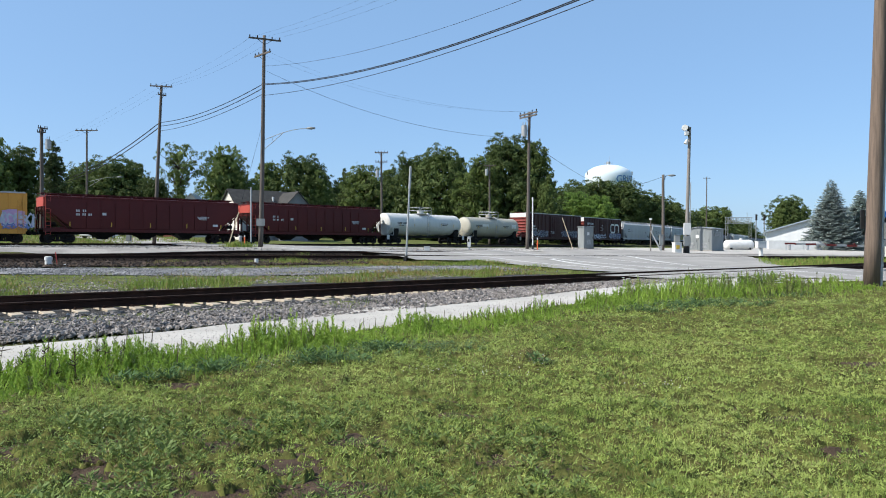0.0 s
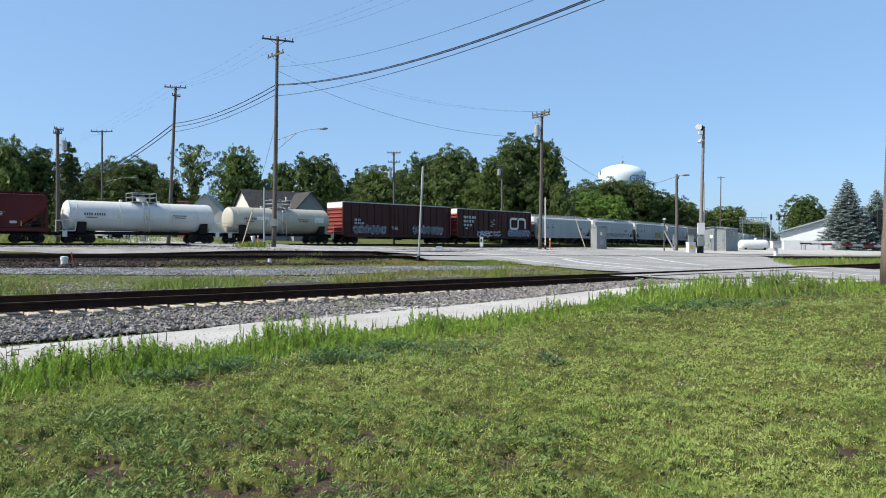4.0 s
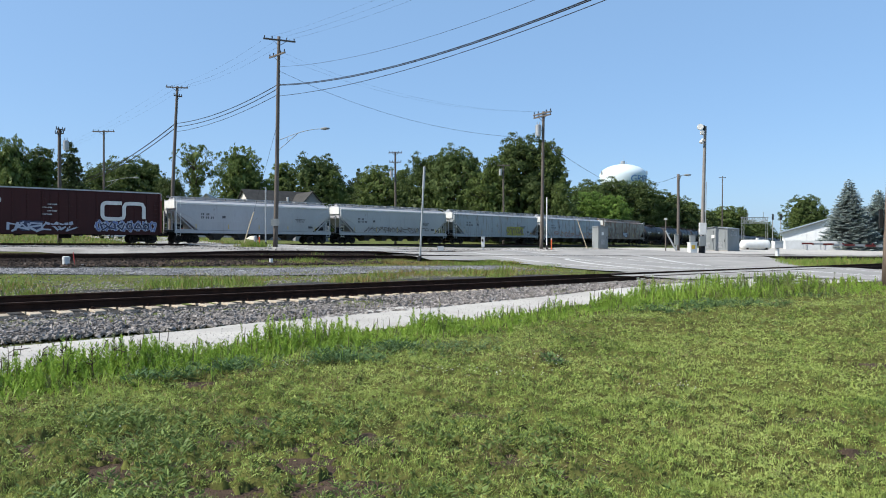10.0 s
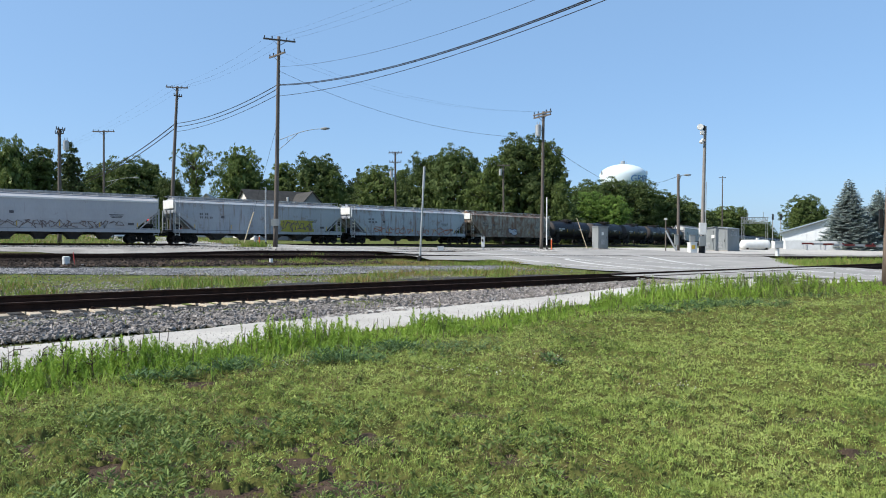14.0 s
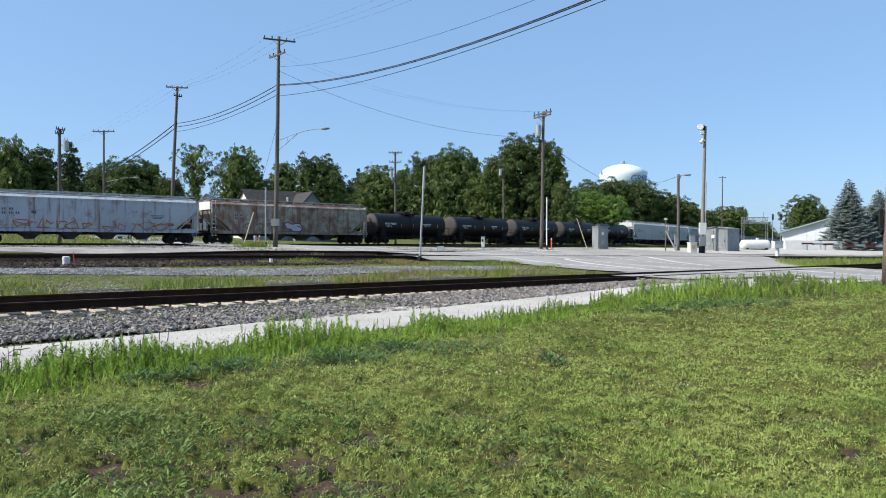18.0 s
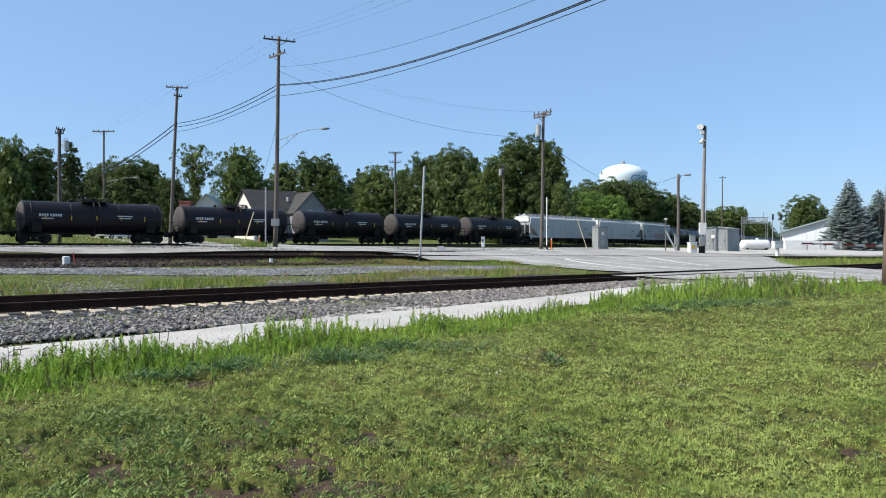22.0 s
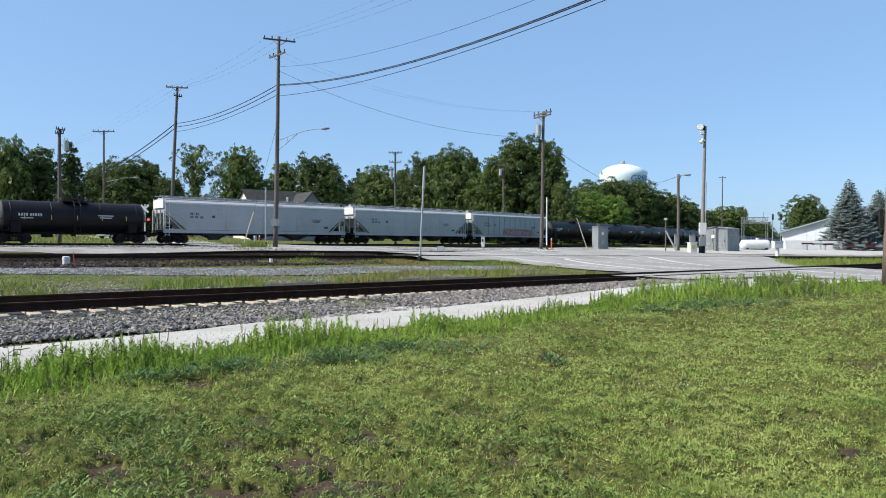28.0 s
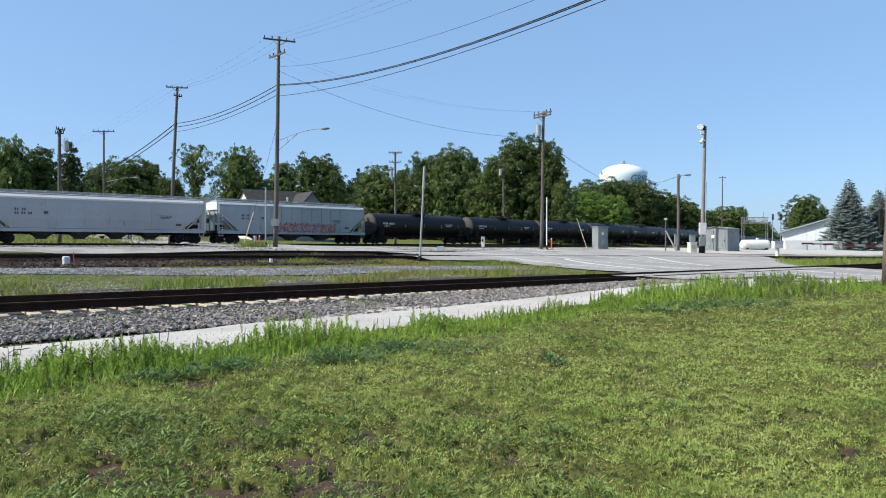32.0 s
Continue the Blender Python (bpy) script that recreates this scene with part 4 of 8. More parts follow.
def make_train():
    def put(car, a, b):
        TRAIN.append((car, (a + b) / 2))
        return car

    def fit(a, b):
        return b - a - 0.75

    g = GAPS
    y = put(box_car(fit(-20.5, g[0]), BOX_YELLOW, BOX_YELLOW, "yellow boxcar with sprayed graffiti"), -20.5, g[0])
    patch("graffiti", 7.6, 2.2, 1.8, 1.5, -1.592, "pink", 4, y, "pink and white sprayed graffiti")
    scrawl("graffiti", 6.6, 2.0, 2.6, 1.4, -1.60, "white", 5, y, "white sprayed graffiti", 5, 0.12)
    scrawl("graffiti", 6.6, 1.5, 2.4, 0.5, -1.604, "blue", 6, y, "blue sprayed graffiti", 6, 0.08)
    for k in (0, 1):
        c = put(covered_hopper(fit(g[k], g[k + 1]), HOP_RED, HOP_RED, "dark red covered hopper car with bright red end plates", 3, 4.55, True, HOP_PINK, LETTER, None, 0.26), g[k], g[k + 1])
    w = put(tank_car(fit(g[2], g[3]), TANK_WHITE, "white tank car with railed top platform", 1.42, 2.6, DARKLETTER, True), g[2], g[3])
    t = put(tank_car(fit(g[3], g[4]), TANK_TAN, "dirty tan tank car with railed top platform", 1.40, 2.55, DARKLETTER, True), g[3], g[4])
    bm = bmesh.new()
    bar(bm, -2.6, 2.75, 1.5, 0.35, -1.425)
    bar(bm, 4.6, 2.7, 1.2, 0.6, -1.425)
    part("panel", bm, WHITEPAINT, t)
    b1 = put(box_car(fit(g[4], g[5]), BOX_BROWN, BOX_RED, "dark brown boxcar with white end top and pale graffiti", 5.2, WHITEPAINT), g[4], g[5])
    tag(-7.7, 1.75, 5.2, 1.15, -1.64, 6, 11, b1, "pale outlined sprayed graffiti")
    tag(2.0, 1.8, 5.6, 1.25, -1.64, 7, 12, b1, "pale blue outlined sprayed graffiti")
    text("THB", -1.75, 1.75, 0.62, -1.70, SPRAY["white"], b1, "white sprayed letters")
    bm = bmesh.new()
    lettering(bm, -7.4, 2.9, (2, 2), 0.26, -1.63)
    lettering(bm, -7.4, 2.5, (2, 2, 2), 0.26, -1.63)
    part("lettering", bm, LETTER, b1)
    b2 = put(box_car(fit(g[5], g[6]), BOX_BROWN, BOX_RED, "brown boxcar with large white round emblem and graffiti", 5.1, WHITEPAINT), g[5], g[6])
    bm = bmesh.new()
    yy = -1.64
    lettering(bm, -7.4, 3.75, (3, 2, 3), 0.36, yy)
    lettering(bm, -7.4, 3.2, (3, 2, 2), 0.36, yy)
    lettering(bm, -7.4, 2.65, (2, 2, 2), 0.32, yy)
    lettering(bm, -7.2, 2.2, (1, 3), 0.2, yy)
    for k in range(4):
        lettering(bm, -1.3 - 0.4 * (k % 2), 3.5 - 0.3 * k, (3, 5), 0.11, -1.71)
    part("lettering", bm, LETTER, b2, "white stencilled lettering")
    # a ribbon bent twice, as one white shape
    bm = bmesh.new()
    half = 0.17
    way = []
    for cx, cz, r, a0, a1 in ((3.65, 3.42, 0.38, 90, 180), (3.65, 2.68, 0.38, 180, 270)):
        way += [Vector((cx + r * math.cos(radians(a0 + (a1 - a0) * i / 6)), 0, cz + r * math.sin(radians(a0 + (a1 - a0) * i / 6)))) for i in range(7)]
    way = [Vector((5.0, 0, 3.8))] + way + [Vector((4.75, 0, 2.3)), Vector((5.12, 0, 2.42)), Vector((5.2, 0, 2.7)), Vector((5.2, 0, 3.45)), Vector((5.35, 0, 3.74)), Vector((5.75, 0, 3.8)),
           Vector((6.5, 0, 3.8)), Vector((6.86, 0, 3.74)), Vector((7.02, 0, 3.45)), Vector((7.02, 0, 2.35))]
    rows = []
    for i, p in enumerate(way):
        d = (way[min(i + 1, len(way) - 1)] - way[max(i - 1, 0)]).normalized()
        n = Vector((-d.z, 0, d.x)) * half
        rows.append([bm.verts.new((v.x, yy - 0.01, v.z)) for v in (p - n, p + n)])
    for a, b in zip(rows, rows[1:]):
        bm.faces.new((a[0], b[0], b[1], a[1]))
    part("emblem", bm, WHITEPAINT, b2, "large white painted emblem")
    tag(2.6, 1.65, 5.6, 1.1, -1.645, 8, 21, b2, "pale blue sprayed graffiti", "blue")
    tag(3.0, 1.6, 4.6, 0.8, -1.653, 6, 25, b2, "pale and dark sprayed strokes")
    scrawl("graffiti", -4.5, 1.5, 5.4, 0.9, -1.645, "white", 22, b2, "pale sprayed graffiti", 6, 0.16)
    patch("graffiti", -2.6, 1.55, 1.9, 0.9, -1.643, "ink", 24, b2, "dark sprayed shape")
    kinds = [(HOP_WHITE, "white covered hopper car with dirty lower sides", 4, 4.72), (HOP_WHITE, "white covered hopper car with dark scribbled graffiti", 4, 4.72),
             (HOP_GREY, "grey covered hopper car with rust stains and yellow graffiti", 4, 4.72), (HOP_STAINED, "pale blue-grey covered hopper car with rust-coloured scribbles", 4, 4.72),
             (HOP_RUSTY, "heavily rust-streaked pale covered hopper car", 4, 4.72)]
    for k, (mat, label, bays, h) in enumerate(kinds):
        a, b = g[6 + k], g[7 + k]
        c = put(covered_hopper(fit(a, b), mat, mat, label, bays, h), a, b)
        if k == 1:
            scrawl("graffiti", -5.5, 1.75, 11.0, 0.8, -1.596, "dark", 31 + k, c, "dark scribbled graffiti", 17, 0.05)
        if k == 3:
            for x0, n in ((-6.5, 5), (-3.2, 7), (1.0, 6), (4.2, 4)):
                scrawl("graffiti", x0, 1.55 + 0.1 * (n % 3), 3.2, 1.0, -1.596, "rust", 31 + n, c, "rust-coloured sprayed lines", n // 2, 0.065)
        if k == 2:
            patch("graffiti", 4.0, 1.95, 4.2, 1.35, -1.592, "olive", 41, c, "olive yellow sprayed graffiti")
            scrawl("graffiti", 2.0, 1.95, 4.0, 1.2, -1.60, "dark", 42, c, "dark outline of the graffiti", 7, 0.09)
        if k == 4:
            for dx, dz, w, h in ((0.0, 0.0, 1.5, 0.85), (-0.85, 0.12, 1.0, 0.5), (-1.15, 0.32, 0.6, 0.34)):
                patch("graffiti", 0.1 + dx, 1.8 + dz, w + 0.2, h + 0.2, -1.597, "ink", 43, c, "dark outline of the sprayed fish", True)
                patch("graffiti", 0.1 + dx, 1.8 + dz, w, h, -1.604, "white", 43, c, "white sprayed fish shape", True)
            scrawl("graffiti", 0.0, 1.85, 0.8, 0.4, -1.610, "ink", 46, c, "dark lines in the sprayed fish", 1, 0.06)
            scrawl("graffiti", -6.5, 1.9, 5.4, 0.8, -1.597, "dark", 44, c, "thin dark scribbles", 4, 0.05)
    master = None
    tanks = [(g[11 + k], g[12 + k]) for k in range(5)]
    for a, b in tanks:
        put(tank_car(fit(a, b), TANK_BLACK, "black tank car with white stencilled lettering", 1.42, 2.42), a, b)
    kinds = [(HOP_WHITE, "clean pale grey covered hopper car"), (HOP_WHITE, "pale covered hopper car with grey roof"), (HOP_BLUE, "blue-grey covered hopper car with rust-coloured graffiti")]
    for k, (mat, label) in enumerate(kinds):
        a, b = g[16 + k], g[17 + k]
        c = put(covered_hopper(fit(a, b), mat, mat, label, 3 if k != 1 else 4, 4.72, k == 2), a, b)
        if k == 2:
            scrawl("graffiti", -2.4, 1.8, 7.6, 1.3, -1.64, "rust", 51, c, "rust-coloured sprayed graffiti", 20, 0.075)
            scrawl("graffiti", -1.6, 1.7, 6.0, 0.8, -1.645, "pink", 52, c, "pale sprayed graffiti", 16, 0.05)
    a = g[-1]
    master = None
    while a < 740:
        b = a + 18.6 if a < 360 else a + 17.2
        if master is None:
            c = tank_car(b - a - 0.75, TANK_BLACK, "black tank car with white stencilled lettering", 1.42, 2.42)
            master = c
        else:
            c = copy_thing(master, Matrix())
            trucks_of = [o for o in c.children if o.name.startswith("truck")]
            for tr in trucks_of:
                for o in tr.children:
                    if o.name.startswith("wheelset"):
                        WHEELS.append((o, 0 if o.location.x < 0 else 1))
        put(c, a, b)
        a = b


make_train()


def run(s0, t):
    """How far along the far track a point of the train is at t seconds."""
    return s0 - 9.677 * t + 0.00416 * (t - 16) ** 2


def car_pose(s0, t):
    x, y, h = lane(run(s0, t))
    return Matrix.Translation((x, y, RAIL)) @ Matrix.Rotation(math.pi / 2 - h, 4, "Z")


def motions():
    for car, s0 in TRAIN:
        walk(car, [(t, car_pose(s0, t)) for t in range(0, 33, 2)])
    # all wheels roll alike: one turning for the leading axle of a truck, one for the trailing axle
    steps = 480
    first = {}
    for w, k in WHEELS:
        if k not in first:
            x = w.location.x
            walk(w, [(i * 32.0 / steps, Matrix.Translation((x, 0, 0.46)) @ Matrix.Rotation((run(0, i * 32.0 / steps) - run(0, 0)) / 0.46, 4, "Y")) for i in range(steps + 1)])
            first[k] = w
        else:
            w.rotation_mode = "QUATERNION"
            w.animation_data_create()
            w.animation_data.action = first[k].animation_data.action
            w.animation_data.action_slot = first[k].animation_data.action_slot


# ---------------------------------------------------------------- poles and wires
def utility_pole(x, y, top, label, r0=0.19, r1=0.12, lean=(0, 0), arms=(), turn=0.0, mat=None, base=None, transformer=None, group="utility poles"):
    """A tapered wooden pole. top: height of its tip over the ground; arms: (height, half length, turn in degrees, tilt in degrees)."""
    z = gz(x, y) - 0.05 if base is None else base
    root = thing("utility_pole", Matrix.Translation((x, y, z)), label, "utility pole", group)
    bm = bmesh.new()
    rings = []
    for k in range(13):
        f = k / 12
        r = r0 + (r1 - r0) * f
        o = Vector((lean[0] * f + 0.02 * math.sin(f * 5), lean[1] * f, top * f))
        rings.append([o + Vector((math.cos(a * math.tau / 14) * r, math.sin(a * math.tau / 14) * r, 0)) for a in range(14)])
    loft(bm, rings, smooth=True)
    part("shaft", bm, mat or POLEWOOD, root)
    for h, half, deg, tilt in arms:
        f = h / top
        c = Vector((lean[0] * f, lean[1] * f - 0.0, h))
        t = Euler((0, radians(tilt), radians(deg))).to_matrix()
        d = t @ Vector((1, 0, 0))
        off = t @ Vector((0, -0.17, 0))
        bm = bmesh.new()
        box(bm, *(c + off), half * 2, 0.1, 0.13, t.to_4x4())
        arm = part("crossarm", bm, mat or POLEWOOD, root)
        for s in (-0.92, -0.45, 0.45, 0.92):
            bm = bmesh.new()
            p = c + off + d * half * s
            rod(bm, p + Vector((0, 0, 0.05)), p + Vector((0, 0, 0.2)), 0.035, 0.05, seg=7)
            rod(bm, p + Vector((0, 0, 0.2)), p + Vector((0, 0, 0.27)), 0.06, 0.03, seg=7)
            part("insulator", bm, DARKMETAL, arm)
        bm = bmesh.new()
        for s in (-0.5, 0.5):
            rod(bm, c + off + d * half * s, c + off * 0.8 + Vector((0, 0, -0.45)), 0.02, seg=5)
        part("brace", bm, DARKMETAL, root)
    if transformer:
        h, dx, dy = transformer
        bm = bmesh.new()
        f = h / top
        c = Vector((lean[0] * f + dx, lean[1] * f + dy, h))
        rod(bm, c - Vector((0, 0, 0.5)), c + Vector((0, 0, 0.45)), 0.27, seg=16)
        rod(bm, c + Vector((0, 0, 0.45)), c + Vector((0, 0, 0.52)), 0.27, 0.14, seg=16)
        for s in (-0.12, 0.12):
            rod(bm, c + Vector((s, 0, 0.5)), c + Vector((s, 0, 0.78)), 0.035, seg=6)
        part("transformer", bm, STEEL, root, "light grey can transformer")
        bm = bmesh.new()
        rod(bm, c, c - Vector((dx, dy, 0)), 0.04, seg=5)
        part("bracket", bm, DARKMETAL, root)
    return root


def street_arm(pole, z, reach, rise, length, deg=0.0):
    """A braced street lamp arm on a pole, in the pole's space."""
    a = radians(deg)
    d = Vector((math.cos(a), math.sin(a), 0))
    bm = bmesh.new()
    pts = [Vector((0, 0, z)) + d * 0.1]
    for k in range(1, 9):
        f = k / 8
        pts.append(Vector((0, 0, z + rise * math.sin(f * math.pi / 2))) + d * (0.1 + length * f))
    for p, q in zip(pts, pts[1:]):
        rod(bm, p, q, 0.026, seg=6)
    rod(bm, Vector((0, 0, z - reach)) + d * 0.1, pts[4], 0.025, seg=6)
    rod(bm, pts[2], pts[2] - Vector((0, 0, 0.35)), 0.02, seg=5)
    arm = part("lamp_arm", bm, CABINET, pole, "galvanised street lamp arm")
    bm = bmesh.new()
    e = pts[-1]
    rings = []
    for f, w, h in ((0, 0.05, 0.05), (0.15, 0.12, 0.09), (0.45, 0.17, 0.12), (0.75, 0.1, 0.06)):
        c = e + d * f
        n = Vector((-d.y, d.x, 0))
        rings.append([c + n * (math.cos(k * math.tau / 10) * w) + Vector((0, 0, math.sin(k * math.tau / 10) * h)) for k in range(10)])
    loft(bm, rings, smooth=True)
    part("lamp_head", bm, CABINET, arm)


P1 = Vector((-14.24, 61.7, gz(-14.24, 61.7)))
main_pole = utility_pole(P1.x, P1.y, 17.9, "tall weathered wooden utility pole with two crossarms", 0.21, 0.13, (0.35, 0),
                         [(17.55, 1.35, 24, 0), (16.3, 1.25, -46, 0)])
street_arm(main_pole, 9.0, 0.9, 0.95, 4.0, -12)
bm = bmesh.new()
box(bm, 0.05, -0.22, 2.15, 0.7, 0.06, 0.6)
part("sign", bm, CABINET, main_pole, "small grey box sign")
P2 = Vector((-30.65, 82.5, 1.45))
utility_pole(P2.x - 0.35, P2.y, 18.0, "tall dark wooden utility pole behind the train", 0.22, 0.14, (0.9, 0), [(17.85, 1.25, 0, 3), (16.9, 0.5, 50, 0)])
P4 = Vector((-40.0, 75.8, 1.45))
utility_pole(P4.x, P4.y, 12.1, "weathered pole with a can transformer", 0.21, 0.15, (0.05, 0), [(12.0, 0.5, 60, 0), (11.6, 0.4, 20, 0)], transformer=(10.4, 0.62, 0.1))
P5 = Vector((-46.7, 100.0, 1.45))
lamp_pole = utility_pole(P5.x, P5.y, 14.7, "dark wooden pole with one long crossarm", 0.17, 0.11, (0.1, 0), [(14.5, 1.5, 0, 0)])
street_arm(lamp_pole, 7.5, 0.8, 0.7, 4.0, 0)
utility_pole(-7.2, 110, 14.0, "distant wooden pole with two crossarms", 0.19, 0.13, (0, 0), [(13.8, 1.0, 0, 0), (12.4, 0.9, 0, 0)], transformer=(10.6, -0.6, -0.1))
utility_pole(9.98, 120, 13.4, "distant wooden pole with a can transformer", 0.19, 0.13, (0, 0), [(13.2, 1.0, 0, 0)], transformer=(12.1, -0.5, -0.1))
P3 = Vector((8.97, 66.36, gz(8.97, 66.36)))
utility_pole(P3.x, P3.y, 12.65, "wooden utility pole with a crossarm and transformer", 0.17, 0.115, (0.22, 0), [(12.45, 1.25, -58, 0), (12.2, 1.2, -58, 0)], transformer=(10.9, -0.48, -0.15))
utility_pole(23.78, 73.57, 7.8, "short weathered pole with a street lamp", 0.165, 0.13, (0.05, 0), [], group="")
street_arm(bpy.data.objects["utility_pole.007"], 7.6, 0.4, 0.12, 0.45, 0)
near_pole = utility_pole(12.92, 21.0, 16.5, "thick weathered wooden utility pole at the roadside", 0.222, 0.12, (0.5, 0), [], mat=NEARWOOD)


def wire(pts_a, pts_b, sag, r, label="black overhead cable between poles", group="overhead cables", n=28):
    """A hanging cable between two points."""
    a, b = Vector(pts_a), Vector(pts_b)
    d = (b - a).normalized()
    u = d.cross(Vector((0, 0, 1))).normalized()
    w = u.cross(d)
    rings = []
    for k in range(n + 1):
        f = k / n
        c = a.lerp(b, f) - Vector((0, 0, 4 * sag * f * (1 - f)))
        rings.append([c + u * (math.cos(j * math.tau / 5) * r) + w * (math.sin(j * math.tau / 5) * r) for j in range(5)])
    bm = bmesh.new()
    loft(bm, rings, smooth=True)
    ob = new("overhead_cable", mesh("overhead_cable", bm, WIRE))
    return tagged(ob, label, "cable", group)


def on_p1(z, dx=0.0):
    f = z / 17.9
    return Vector((P1.x + 0.35 * f + dx, P1.y - 0.15, P1.z + z))


E2 = Vector((13.2, 21.0, 0.3))
THIN = "thin overhead power line between poles"
wire(on_p1(13.75), E2 + Vector((0, 0, 12.3)), 1.50, 0.028)
wire(on_p1(13.68), E2 + Vector((0, 0, 12.24)), 1.51, 0.030)
wire(on_p1(12.78), E2 + Vector((0, 0, 11.9)), 1.2, 0.02)
wire(on_p1(15.25), E2 + Vector((0, 0, 13.0)), 1.5, 0.011)
for dx, z in ((-1.1, 17.7), (0.1, 17.7), (1.1, 17.6)):
    wire(on_p1(z, dx), E2 + Vector((dx, 0, 15.6)), 1.0, 0.0045, THIN)
wire(on_p1(13.75), P2 + Vector((0.3, 0, 13.9)), 0.6, 0.035)
wire(on_p1(13.4), P2 + Vector((0.3, 0, 13.5)), 0.6, 0.035)
wire(on_p1(12.9), P2 + Vector((0.3, 0, 12.95)), 0.5, 0.024)
for dx in (-1.1, 0.1, 1.1):
    wire(on_p1(17.7, dx), P2 + Vector((0.4 + dx, 0, 18.0)), 0.6, 0.0045, THIN)
    wire(P2 + Vector((0.4 + dx, 0, 18.0)), (-75 + dx, 135, 18.5), 1.0, 0.0045, THIN)
wire(P2 + Vector((0.3, 0, 13.9)), (-75, 135, 12.5), 2.2, 0.055)
wire(P2 + Vector((0.3, 0, 13.4)), (-75, 135, 12.1), 2.2, 0.05)
wire(on_p1(14.95), P3 + Vector((0.1, 0, 10.2)), 1.4, 0.013)
wire(P3 + Vector((0.15, 0, 9.9)), (50, 200, 17.6), 0.8, 0.024)
wire((23.8, 73.5, gz(23.78, 73.57) + 7.55), (50, 200, 18.6), 0.9, 0.02)
for k in range(2):
    wire(on_p1(16.4, -0.5 + k), P3 + Vector((-0.4 + 0.8 * k, 0, 12.6)), 1.3, 0.0045, THIN)


# ---------------------------------------------------------------- trees
def leaf_clumps(clumps, leaves, size, seed, long=1.5):
    """Small three-cornered leaves heaped over the upper and outer sides of many clumps. clumps: rows of x, y, z, radius, outward direction."""
    rnd = np.random.RandomState(seed)
    c = np.array(clumps)
    w = c[:, 3] ** 2
    pick = rnd.choice(len(c), leaves, p=w / w.sum())
    d = rnd.normal(size=(leaves, 3)) + c[pick, 4:7] * 0.7 + np.array([0, 0, 0.45])
    d /= np.linalg.norm(d, axis=1)[:, None]
    ragged = 0.62 + 0.5 * rnd.random(leaves) ** 1.5
    p = c[pick, :3] + d * (c[pick, 3] * ragged)[:, None] * np.array([1.1, 1.1, 0.72])
    nrm = d * 0.9 + rnd.normal(size=(leaves, 3)) * 0.55
    nrm /= np.linalg.norm(nrm, axis=1)[:, None]
    a = np.cross(nrm, rnd.normal(size=(leaves, 3)))
    a /= np.linalg.norm(a, axis=1)[:, None] + 1e-9
    b = np.cross(nrm, a)
    s = (size * (0.6 + 0.8 * rnd.random(leaves)))[:, None]
    v = np.empty((leaves, 3, 3))
    v[:, 0], v[:, 1], v[:, 2] = p - a * s * long * 0.6 - b * s * 0.55, p + a * s * long, p - a * s * 0.2 + b * s * 0.75
    return v.reshape(-1, 3)


# crown outlines: half width, as a share of the greatest, at even steps from the lowest leaves to the tip
OUTLINES = {"round": (0.62, 0.84, 0.97, 1.0, 0.97, 0.88, 0.70, 0.36), "oval": (0.55, 0.80, 0.95, 1.0, 0.92, 0.76, 0.52, 0.2),
            "broad": (0.75, 0.95, 1.0, 0.98, 0.93, 0.85, 0.70, 0.42), "pointed": (0.9, 1.0, 0.96, 0.84, 0.74, 0.5, 0.42, 0.12),
            "open": (0.45, 0.72, 0.9, 1.0, 0.98, 0.9, 0.72, 0.35), "high": (0.45, 0.58, 0.40, 0.12, 0.40, 1.0, 0.92, 0.5)}


